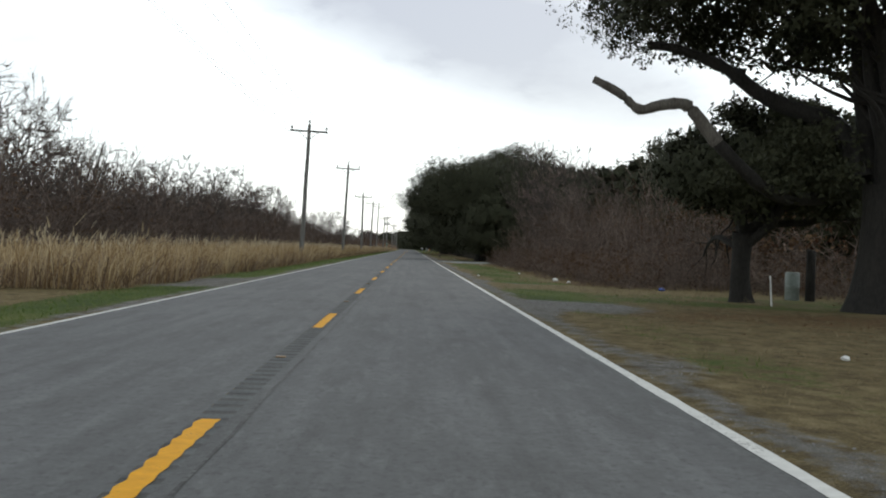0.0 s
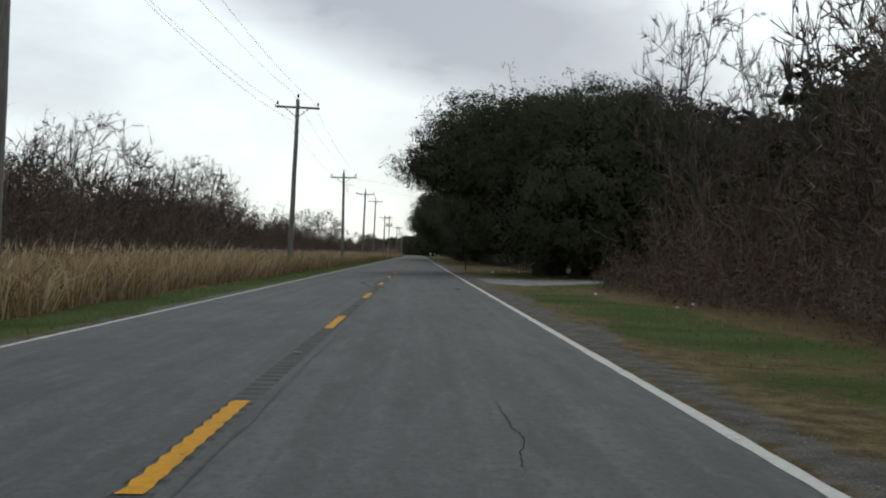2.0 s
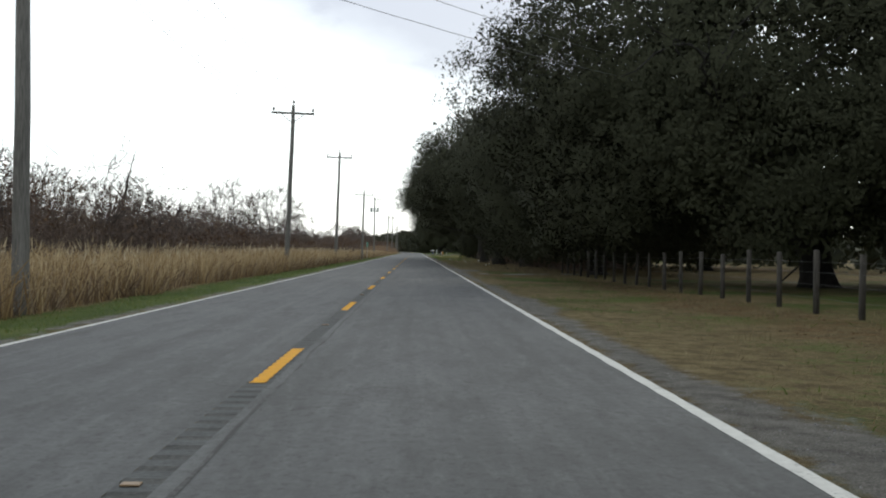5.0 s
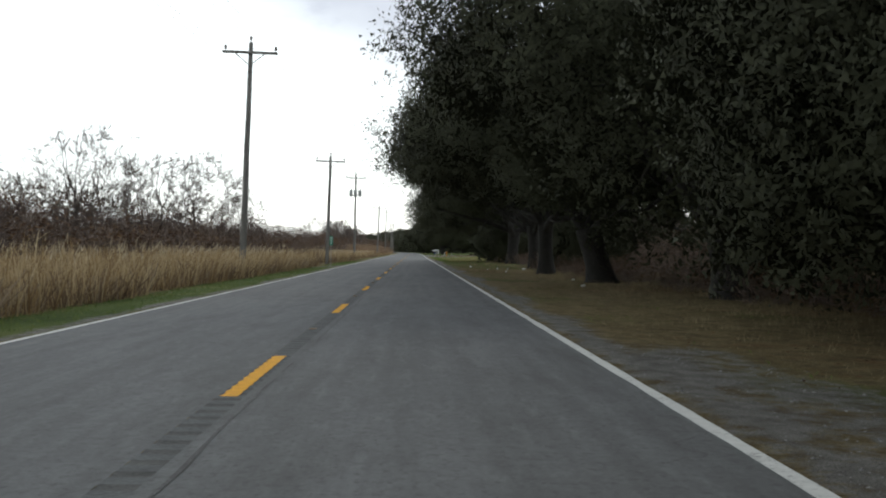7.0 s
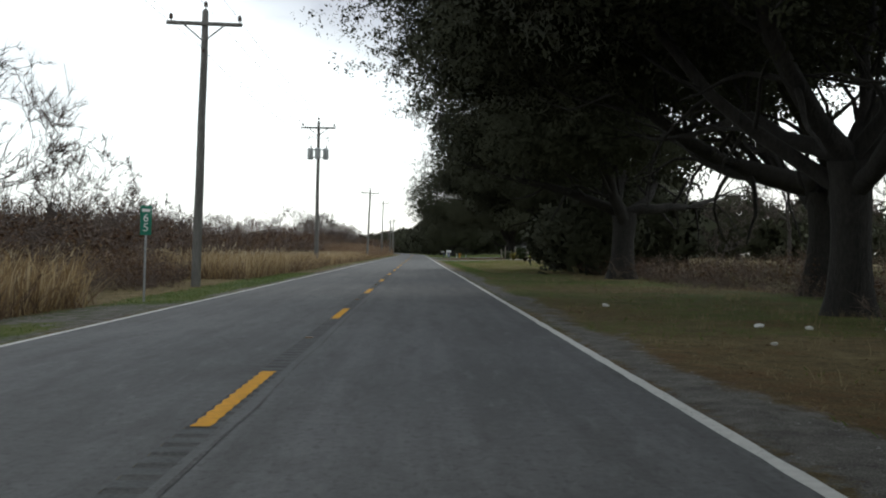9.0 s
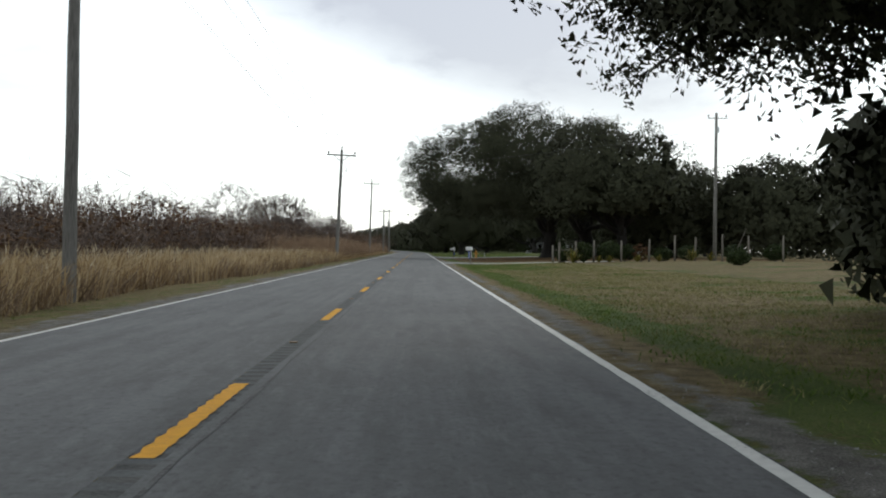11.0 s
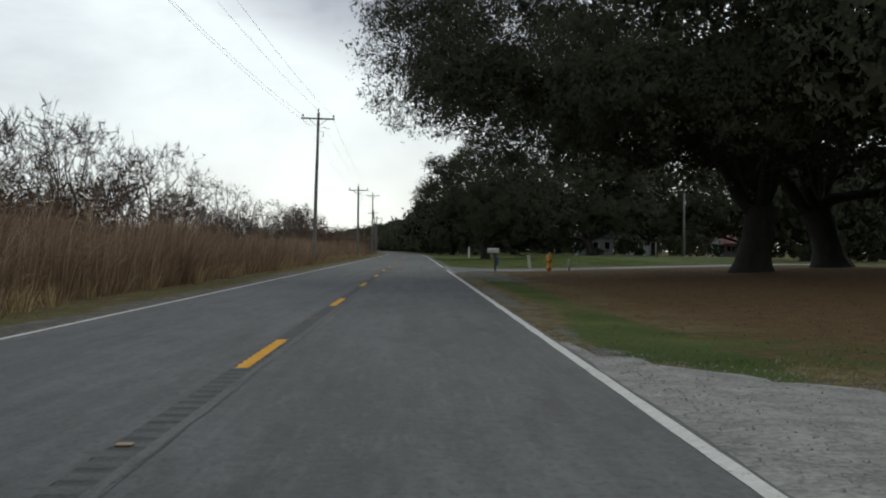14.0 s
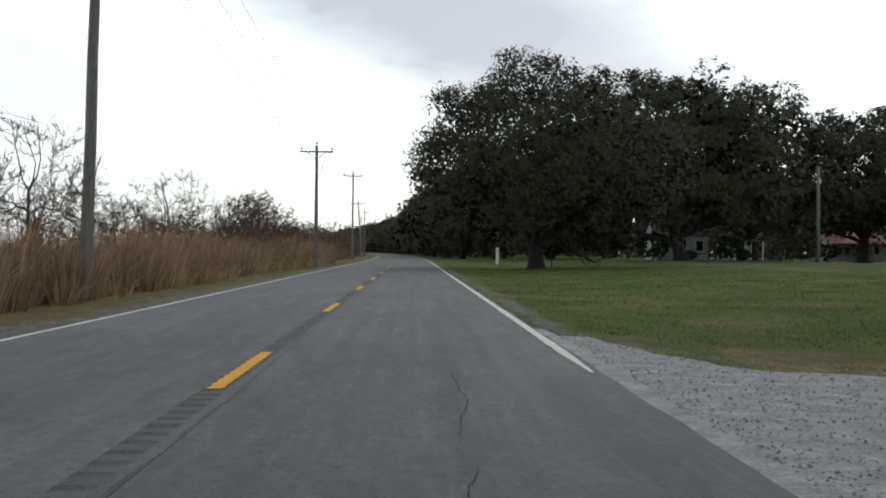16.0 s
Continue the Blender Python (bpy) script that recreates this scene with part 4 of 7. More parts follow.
def branching(tall, wide, bole, counts, fan, lean=(0.0, 0.0), stems=1, leader=False, twig_w=0.015):
    """Arrays of a leafless tree: limbs reach for points spread through a rounded crown, each order springing from the nearest branch below it."""
    wood, twig = Heap(), Heap()
    sweep = np.array([lean[0], lean[1], 0.0]) * tall * 0.2
    nodes, radii = [], []
    for k in range(stems):
        foot = np.array([rng.normal() * 0.25 * (stems > 1), rng.normal() * 0.25 * (stems > 1), -0.2])
        d = np.array([rng.normal() * (0.05 + 0.2 * (stems > 1)) + lean[0] * 0.2, rng.normal() * (0.05 + 0.2 * (stems > 1)), 1.0])
        line, _ = wander(foot, d, tall * (0.92 if leader else bole + 0.22), 9, 0.05)
        r = np.linspace(1.0, 0.12 if leader else 0.5, 10) * (tall * 0.011 + 0.05) / stems ** 0.5
        wood.add(*limb(line, r, 6))
        t = np.linspace(bole / (0.92 if leader else bole + 0.22), 1, 12) * 8.999
        i = t.astype(int)
        nodes.append(line[i] + (line[i + 1] - line[i]) * (t - i)[:, None])
        radii.append(np.interp(t, np.arange(10), r))
    nodes, radii = np.concatenate(nodes), np.concatenate(radii)
    centre = np.array([0, 0, tall * (bole + 1.0) / 2]) + sweep
    half = np.array([wide / 2, wide / 2, tall * (1 - bole) / 2])
    fork = np.array([0, 0, tall * bole * 0.6])
    for level, count in enumerate(counts):
        q = rng.normal(size=(count, 3))
        q /= np.linalg.norm(q, axis=1, keepdims=True)
        q *= (((0.45, 0.45, 0.35)[level] + (0.4, 0.5, 0.65)[level] * rng.random(count)) ** 0.6)[:, None]
        if leader:
            q[:, :2] *= np.clip(0.75 - 0.55 * q[:, 2:], 0.1, 1.0)
        ends = centre + q * half + sweep * 0.5 * q[:, 2:]
        fresh, fresh_r = [], []
        for e in ends[np.argsort(np.linalg.norm(ends - nodes[0], axis=1))]:
            gap = e - nodes
            dist = np.linalg.norm(gap, axis=1)
            way = e - (np.array([0, 0, e[2] - 0.1 * tall]) if leader else fork)
            along = gap @ way / np.maximum(dist * np.linalg.norm(way), 1e-6)
            k = int(np.argmin(dist * (1.75 - along)))
            ln = dist[k]
            if ln < 0.05 * tall / (level + 1):
                continue
            steps = (6, 4, 2)[level]
            u = np.linspace(0, 1, steps + 1)[:, None]
            rise = np.array([0, 0, (0.03 if leader else -0.06) * ln])
            line = nodes[k] + gap[k] * u + (rise + rng.normal(size=3) * 0.07 * ln) * (4 * u * (1 - u)) + rng.normal(size=(steps + 1, 3)) * ln * 0.02 * np.sin(np.pi * u)
            r0 = min(radii[k] * 0.7, (0.026 * ln + 0.014))
            rr = np.linspace(r0, max(r0 * 0.4, 0.011), steps + 1)
            wood.add(*limb(line, rr, (5, 4, 3)[level]))
            keep = line[1:] if level else line[2:]
            fresh.append(keep)
            fresh_r.append(rr[-len(keep):])
            if level == 0:
                nodes, radii = np.concatenate([nodes, keep]), np.concatenate([radii, fresh_r[-1]])
            if level == 2:
                twig_fan(twig, line, gap[k] / ln + sweep / tall * 2, fan, 0.034 * tall + 0.1, twig_w, 0.3, 0.55)
        if level and fresh:
            nodes, radii = np.concatenate([nodes] + fresh), np.concatenate([radii] + fresh_r)
    return wood, twig


def bare_tree(label, tall, wide, bole, counts=(9, 55, 260), fan=12, mat_t=None, **shape):
    """A leafless tree: tapered trunk, limbs and many fine twigs."""
    top = thing("bare_tree", label, "tree", "bare trees")
    wood, twig = branching(tall, wide, bole, counts, fan, **shape)
    part_mesh(top, "trunk", wood.mesh("trunk", BARE_BARK, True))
    tagged(part_mesh(top, "twig_spray", twig.mesh("twig_spray", mat_t or GREY_TWIGS)), kind="stuff")
    return top


def brush(label, tall, wide, count, mat, leaves=0, leaf_mat=None, name="brush_thicket", twigs=28, broad=1.0):
    """A tangle of bare stems and twigs."""
    top = thing(name, label, "bush", "brush")
    h = Heap()
    base = np.clip(rng.normal(size=(count, 2)), -1.5, 1.5) * wide * 0.34
    lean = np.clip(rng.normal(size=(count, 2)), -1.6, 1.6) * 0.3
    ln = tall * (0.3 + 0.7 * rng.random(count)) * np.clip(1.15 - 0.45 * np.linalg.norm(base, axis=1) / wide, 0.4, 1.1)
    for k in range(count):
        line, d = wander((base[k, 0], base[k, 1], -0.1), (lean[k, 0], lean[k, 1], 1), ln[k], 3, 0.24)
        h.add(*limb(line, np.array([0.011, 0.008, 0.005, 0.003]) * (0.4 + tall * 0.08), 3))
        twig_fan(h, line, d, twigs, 0.25 + ln[k] * 0.15, (0.0055 + 0.0008 * tall) * broad, 0.2, 1.1)
    tagged(part_mesh(top, "stem_tangle", h.mesh("stem_tangle", mat)), kind="stuff")
    if leaves:
        c = np.column_stack([np.clip(rng.normal(size=(leaves // 20, 2)), -1.3, 1.3) * wide * 0.36, tall * (0.1 + 0.65 * rng.random(leaves // 20))])
        v, f = leaf_tris(c, 0.7, 20, 0.075 * broad)
        tagged(part_mesh(top, "foliage", raw_mesh("foliage", v, f, leaf_mat)), kind="stuff")
    return top


def spot(x, y, turn=0.0, s=1.0, sz=None, tilt=0.0):
    return pose(x, y, height(x, y) - 0.05, tilt, 0, turn) @ Matrix.Diagonal((s, s, sz or s, 1))


def plant(kinds, rows):
    """Copies of kinds at rows of (kind, x, y, turn, scale, height scale); the first of each kind is used itself."""
    used = set()
    for k, x, y, turn, s, sz in rows:
        if k in used:
            copy_thing(kinds[k], spot(x, y, turn, s, sz))
        else:
            kinds[k].matrix_basis = spot(x, y, turn, s, sz)
            used.add(k)


DENSE, SPREAD, SKIRT, FAR = ("dark evergreen live oak with a broad dense crown", "large live oak with long crooked limbs over the verge",
                             "dark evergreen live oak with foliage down to the ground", "distant dark live oak in a roadside row")
# x, y, top, half-widths, underside, trunk radius, leaves, leaf size, further settings
first_oak = live_oak(SPREAD, 13.7, 25.5, 14.5, 7.6, 8.5, 7.0, 0.62, 44000, 0.12, (-0.7, 0), gaps=0.13, open_under=True, el_min=0.75)
OAKS = []
# under the first oak
OAKS += [
    (DENSE, 11.5, 30.2, 6.2, 3.4, 3.4, 2.9, 0.3, 13000, 0.115, {"off": (0.9, 0), "gaps": 0.2, "hearts": 0.5}),
]
# behind the first thicket
OAKS += [
    (SKIRT, 20.5, 52, 8.8, 6.0, 6.5, 2.0, 0.35, 20000, 0.16, {"skirt": True}), (SKIRT, 21.5, 65, 9.2, 6.5, 7.0, 2.0, 0.35, 20000, 0.16, {"skirt": True}),
    (SKIRT, 21, 79, 9.6, 6.5, 7.0, 2.0, 0.35, 20000, 0.16, {"skirt": True}), (SKIRT, 19.5, 94, 9.2, 6.0, 7.0, 2.0, 0.35, 20000, 0.16, {"skirt": True}),
    (FAR, 30, 58, 10, 7, 9, 2, 0.4, 7000, 0.3, {"skirt": True}), (FAR, 30, 80, 10, 7, 9, 2, 0.4, 7000, 0.3, {"skirt": True}),
]
# the big clump beyond the driveway
OAKS += [
    (SPREAD, 9.6, 128, 12.4, 9.2, 9.5, 5.0, 0.6, 62000, 0.125, {"off": (-0.5, 2.0)}), (DENSE, 15.5, 126, 12.2, 7.5, 8.0, 3.0, 0.5, 40000, 0.14, {"skirt": True}),
    (SKIRT, 10.6, 121.5, 7.6, 4.6, 4.6, 1.5, 0.3, 18000, 0.14, {"skirt": True}), (SKIRT, 11.0, 131, 8.0, 4.6, 5.0, 1.5, 0.3, 18000, 0.14, {"skirt": True}),
    (SKIRT, 13.5, 136, 7.5, 4.4, 4.0, 1.5, 0.3, 14000, 0.14, {"skirt": True}), (SPREAD, 14.6, 143, 15.5, 8.8, 7.5, 3.4, 0.65, 62000, 0.125, {}),
    (FAR, 27, 138, 12, 9, 9, 2, 0.4, 9000, 0.3, {"skirt": True}),
]
# round the paddock
OAKS += [
    (DENSE, 25, 159, 14, 9.5, 9, 2.5, 0.5, 16000, 0.22, {"skirt": True}), (DENSE, 28.5, 178, 14.5, 9.5, 9, 2.5, 0.5, 20000, 0.2, {"skirt": True}),
    (DENSE, 17.8, 194, 18.6, 12.6, 11, 1.8, 0.7, 95000, 0.15, {"skirt": True, "off": (-1.8, 0)}), (DENSE, 12.0, 214, 10.8, 9.4, 9, 2.0, 0.5, 40000, 0.14, {"skirt": True}),
    (FAR, 34, 190, 14, 10, 10, 2, 0.5, 8000, 0.32, {"skirt": True}),
]
# the long dark wall
OAKS += [
    (SKIRT, 13.4, 228, 11.5, 8.5, 7.5, 2.0, 0.45, 34000, 0.15, {"skirt": True}), (DENSE, 10.8, 243, 14.2, 9.8, 8.5, 2.2, 0.55, 60000, 0.13, {"skirt": True, "off": (-0.5, 0)}),
    (DENSE, 9.6, 259, 12.8, 9.6, 9.0, 3.4, 0.55, 62000, 0.13, {"off": (0.3, 0)}), (SPREAD, 9.2, 276, 13.8, 9.4, 9.5, 4.2, 0.42, 60000, 0.125, {"gaps": 0.1, "airy": 0.4}),
    (SPREAD, 10.8, 297, 14.5, 11.0, 9.0, 6.0, 0.44, 50000, 0.13, {"gaps": 0.06, "airy": 0.36}), (FAR, 24, 236, 14, 9, 10, 2, 0.5, 9000, 0.3, {"skirt": True}),
    (FAR, 24, 258, 14, 9, 10, 2, 0.5, 9000, 0.3, {"skirt": True}),
    (SKIRT, 13.4, 287, 3.7, 3.0, 3.0, 1.0, 0.2, 9000, 0.14, {"skirt": True}),
]
OAKS += [
    (SPREAD, 14.7, 309, 15.5, 12.0, 9.0, 6.0, 0.68, 46000, 0.13, {"gaps": 0.1, "off": (-3.2, 0), "airy": 0.5}), (SPREAD, 12, 331, 13.5, 9.5, 9.5, 5.4, 0.6, 36000, 0.14, {"gaps": 0.05, "off": (-1.2, 0), "airy": 0.45}),
    (SPREAD, 11.2, 350.5, 12, 9.6, 8.0, 4.2, 0.55, 36000, 0.14, {"gaps": 0.04}), (SKIRT, 15.5, 343, 5.2, 3.6, 5, 1.2, 0.25, 9000, 0.16, {"skirt": True}),
    (SKIRT, 11.8, 341, 4.6, 3.4, 5, 1.2, 0.25, 9000, 0.16, {"skirt": True}), (SKIRT, 13.6, 357, 4.6, 3.6, 4, 1.2, 0.25, 9000, 0.16, {"skirt": True}),
]
# the great dome and its neighbours
OAKS += [
    (SPREAD, 18.6, 484, 18.7, 14.4, 13.0, 5.2, 0.8, 125000, 0.15, {"off": (-3.7, -5), "gaps": 0.1, "airy": 0.45, "open_under": True, "el_min": 0.62}), (SPREAD, 26, 469, 15.6, 10.6, 9.5, 4.8, 0.6, 60000, 0.16, {"off": (-2.6, -4)}),
    (SPREAD, 25.4, 491.5, 19.0, 14.2, 11.5, 5.6, 0.85, 74000, 0.16, {"off": (-3.6, 0), "gaps": 0.3, "hearts": 0.2, "open_under": True, "el_min": 0.55}), (DENSE, 35, 483, 12.2, 9, 12, 3.0, 0.6, 34000, 0.2, {"skirt": True}),
    (DENSE, 45, 472, 12.6, 9, 9, 2, 0.5, 16000, 0.22, {"skirt": True}), (DENSE, 60, 478, 12.5, 10, 9, 2, 0.5, 14000, 0.24, {"skirt": True}),
    (SKIRT, 37, 529, 11, 6.5, 6, 1.8, 0.45, 22000, 0.17, {"skirt": True}), (SKIRT, 48, 541, 12, 7.5, 7, 1.8, 0.45, 16000, 0.2, {"skirt": True}),
]
OAKS += [
    (FAR, 74, 470, 12, 10, 9, 2, 0.5, 8000, 0.32, {"skirt": True}),
]
# the clump past the hydrant
OAKS += [
    (DENSE, 10.6, 572, 15.6, 9.8, 9.0, 3.0, 0.55, 80000, 0.14, {"gaps": 0.03, "off": (0.6, 0)}), (DENSE, 30, 609, 21.0, 12.5, 10, 3.5, 0.7, 70000, 0.23, {}),
    (DENSE, 45, 634, 23.0, 13.5, 11, 4.0, 0.7, 70000, 0.24, {}), (DENSE, 66, 650, 23.2, 12, 10, 4.0, 0.7, 26000, 0.28, {"gaps": 0.02}),
    (DENSE, 80, 640, 21.0, 12, 10, 3.5, 0.7, 16000, 0.28, {}), (FAR, 20, 640, 15, 11, 11, 2, 0.5, 12000, 0.3, {"skirt": True}),
    (FAR, 98, 640, 16, 12, 12, 3, 0.5, 9000, 0.36, {}), (FAR, 9.5, 668, 13, 9, 10, 2, 0.5, 11000, 0.3, {"skirt": True}),
]
OAKS += [
    (FAR, 7.5, 700, 13, 9, 10, 2, 0.5, 9000, 0.34, {"skirt": True}), (FAR, 6, 735, 13, 9, 12, 2, 0.5, 8000, 0.36, {"skirt": True}),
]
for row in OAKS:
    live_oak(*row[:10], **row[10])
for k, y in enumerate(range(772, 1300, 44)):
    live_oak(FAR, float(bend(y)) + 14, y, 13 + k % 3, 9, 23, 2, 0.5, 2600, 0.6, skirt=True, limbs=3)

def bare_woods():
    """The leafless wood that stands back from the left-hand field."""
    w, t = Heap(), Heap()
    kinds = [branching(h, w, b, (7, 22, 76), 9, lean=(0.5, 0), twig_w=0.014, leader=lead) for h, w, b, lead in
             ((7.0, 6.0, 0.25, False), (7.8, 5.6, 0.25, False), (6.2, 6.2, 0.2, False), (8.4, 4.2, 0.2, True))]
    rnd = random.Random(8)
    spots = [(-21 - rnd.random() * 11, y + rnd.random() * 3, 0.95 + rnd.random() * 0.45) for y in np.arange(30, 240, 1.9)]
    spots += [(-22 - rnd.random() * 10, y + rnd.random() * 3, (0.7 if y < 350 else 0.5) + rnd.random() * 0.35) for y in np.arange(240, 445, 3.2)]
    spots += [(-18 - rnd.random() * 9, y + rnd.random() * 3, 0.55 + rnd.random() * 0.4) for y in np.arange(445, 720, 4.0)]
    for k, (x, y, sc) in enumerate(spots):
        m = np.array(spot(x, y, rnd.random() * 40 - 20, sc, sc))
        for src, dst in zip(kinds[k % 4], (w, t)):
            dst.add(np.concatenate(src.v) @ m[:3, :3].T + m[:3, 3], np.concatenate(src.f))
    tagged(new("bare_woods", w.mesh("bare_woods", BARE_BARK, True)), "leafless grey woods behind the reed field", "woods", kind="stuff")
    tagged(new("bare_woods", t.mesh("bare_woods", GREY_TWIGS)), "fine bare twigs of the leafless woods behind the reeds", "woods", kind="stuff")


bare_woods()
BARE = [
    bare_tree("leafless grey tree with a rounded crown of fine twigs", 9.2, 9.0, 0.28, (10, 60, 300), 12, lean=(0.35, 0)),
    bare_tree("leafless tree swept sideways by the wind", 9.4, 6.0, 0.3, (9, 44, 190), 11, lean=(1.1, 0)),
    bare_tree("leafless many-stemmed willow-like tree", 6.4, 6.0, 0.12, (9, 50, 230), 10, lean=(0.5, 0), stems=3),
    bare_tree("slender leafless tree with a straight stem among the brush", 7.6, 3.8, 0.22, (22, 60, 170), 8, leader=True),
    bare_tree("leafless brown tree with a dense twiggy crown", 7.0, 7.4, 0.2, (10, 60, 300), 14, TWIGS, lean=(0.4, 0), stems=2),
]
bare_rows = []
bare_rows += [
    (0, -23.5, 60, 10, 1.2, 1.22), (0, -27, 74, 50, 1.0, 1.0), (3, 15.5, 74, 90, 0.75, 0.7), (2, 14.5, 80, 0, 1.0, 1.1), (3, 14.5, 86, 40, 1.1, 1.1), (4, -24, 88, 0, 1.0, 1.05), (3, 13, 92, 0, 1.0, 1.05), (2, 12.4, 82, 20, 1.0, 1.1), (0, 12.2, 100, 10, 0.6, 0.95), (4, 12.0, 76, 200, 0.8, 0.95),
    (2, -22, 97, 30, 1.1, 1.12), (3, 16, 98, 90, 1.1, 1.15), (2, 15, 103, 50, 0.9, 1.0), (1, -22, 104, 0, 0.8, 0.8), (2, 36, 108, 0, 1.3, 1.3), (1, -21, 116, 0, 0.95, 0.98), (0, -22, 134, 40, 1.0, 1.0), (4, -24, 128, 80, 1.0, 1.0),
]
bare_rows += [
    (0, -38, 141, 0, 1.25, 1.25), (2, -24, 150, 0, 1.0, 0.9), (3, 24, 152, 0, 1.0, 1.0), (4, -25, 158, 0, 1.0, 1.0), (0, -21, 162, 30, 1.0, 0.95), (4, -22, 168, 0, 1.0, 0.9), (0, 16.7, 174, 0, 0.8, 0.82),
    (3, -26, 180, 0, 1.2, 1.2), (0, -23, 182, 90, 1.05, 1.0), (0, -27, 190, 200, 0.95, 1.0), (1, -24, 206, 0, 1.1, 1.14), (3, -22, 214, 60, 1.0, 1.0), (4, -20, 226, 130, 0.85, 0.85), (2, -20, 238, 130, 0.8, 0.9),
]
bare_rows += [
    (2, -24, 250, 0, 0.8, 0.85), (4, -26, 262, 0, 0.9, 0.9), (2, -25, 278, 0, 0.9, 0.9), (4, -26, 290, 0, 0.9, 0.9), (0, -24, 296, 70, 1.0, 1.0), (3, -30, 300, 0, 1.2, 1.2), (0, -21, 310, 0, 0.9, 0.9),
    (0, -28, 318, 100, 0.9, 0.95), (0, -22.5, 333, 40, 1.1, 1.12), (2, -20, 343, 0, 1.1, 1.1), (1, -22, 346, 0, 0.85, 0.85), (0, 35, 352, 0, 1.0, 0.95), (3, -20, 358, 20, 0.95, 1.2), (0, 31, 362, 60, 1.0, 0.95),
]
bare_rows += [
    (4, -22, 364, 0, 0.8, 0.8), (2, 28, 372, 0, 1.0, 0.8), (2, -23, 376, 0, 0.85, 0.85), (4, -22, 386, 0, 0.8, 0.8), (0, -26, 395, 0, 0.8, 0.78), (0, -22, 404, 170, 0.8, 0.75), (4, -24, 408, 0, 0.8, 0.85),
    (2, -24, 424, 70, 0.95, 0.95), (0, -25, 424, 70, 0.85, 0.85), (0, -22, 436, 250, 0.9, 0.85), (0, -23, 440, 0, 0.78, 0.8), (2, -21, 450, 30, 0.95, 0.95), (4, -18, 462, 0, 0.85, 0.95), (0, -20, 471, 220, 0.85, 0.85),
]
bare_rows += [
    (2, -18, 474, 0, 0.95, 1.0), (2, -18, 482, 0, 1.1, 1.1), (0, -17, 488, 150, 0.75, 0.8), (0, -19, 496, 20, 0.85, 0.82), (4, -17, 501, 0, 0.95, 0.95), (3, -20, 505, 0, 1.0, 1.0), (3, -17, 511, 0, 0.9, 0.95),
    (0, -19, 517, 80, 0.9, 0.9), (4, -20, 530, 0, 0.9, 0.9), (3, -18, 538, 0, 0.9, 0.9), (2, -24, 552, 40, 0.9, 0.9), (0, -20, 555, 200, 0.9, 0.85), (2, -22, 568, 0, 0.9, 0.8), (4, -24, 588, 0, 0.9, 0.8),
]
bare_rows += [
    (0, -20, 592, 120, 0.85, 0.8), (3, 48.7, 630, 0, 0.6, 0.55), (0, -22, 640, 80, 0.75, 0.8), (1, -24, 650, 0, 1.15, 1.15), (4, -22, 655, 0, 1.2, 1.4), (4, -26, 664, 0, 1.3, 1.45), (0, -28, 700, 0, 0.8, 0.8),
    (4, -24, 720, 0, 0.9, 0.9),
]
bare_rows += [(3, -22, 672, 0, 1.9, 1.95), (3, -26, 684, 60, 2.0, 2.0), (3, -24, 677, 130, 1.7, 1.75), (3, -20, 690, 200, 1.6, 1.6), (4, -24, 680, 30, 1.4, 1.4)]
bare_rows = [(k, a, b, turn, s1 * 1.1, s2 * 1.15) if 0 < a < 20 and b < 105 else (k, a, b, turn, s1, s2) for k, a, b, turn, s1, s2 in bare_rows]
bare_rows = [(k, a, b, turn, s1 * (0.72 if a < 0 and 378 < b < 452 else 1), s2 * (0.68 if a < 0 and 378 < b < 452 else 1)) for k, a, b, turn, s1, s2 in bare_rows]
plant(BARE, bare_rows)

BRUSH = [
    brush("brown tangle of leafless roadside brush", 4.6, 4.4, 60, TWIGS, 400, RUST_LEAF),
    brush("grey-brown thicket of bare twigs", 5.4, 4.6, 60, GREY_TWIGS, 300, RUST_LEAF),
    brush("low brown bramble thicket on the verge", 2.4, 3.4, 64, TWIGS, 700, RUST_LEAF),
    brush("tan and rusty tangle of dry brush beside the reeds", 2.2, 3.0, 66, RED_REED, 500, RED_REED),
]


def joined(kinds, rows, name, label):
    """Many copies joined into one object of stuff, for what stands too far back to tell apart."""
    slots, vs, fs, mi, n = [], [], [], [], 0
    for k, x, y, turn, sc, sz in rows:
        for ob in kinds[k].children:
            me = ob.data
            v = np.empty(len(me.vertices) * 3, dtype=np.float32)
            me.vertices.foreach_get("co", v)
            f = np.empty(len(me.polygons) * 3, dtype=np.int32)
            me.loops.foreach_get("vertex_index", f)
            m = np.array(spot(x, y, turn, sc, sz))
            v = v.reshape(-1, 3) @ m[:3, :3].T + m[:3, 3]
            if me.materials[0] not in slots:
                slots.append(me.materials[0])
            vs.append(v)
            fs.append(f.reshape(-1, 3) + n)
            mi.append(np.full(len(f) // 3, slots.index(me.materials[0]), dtype=np.int32))
            n += len(v)
    me = raw_mesh(name, np.concatenate(vs), np.concatenate(fs), slots)
    me.polygons.foreach_set("material_index", np.concatenate(mi))
    return tagged(new(name, me), label, "thicket", kind="stuff")


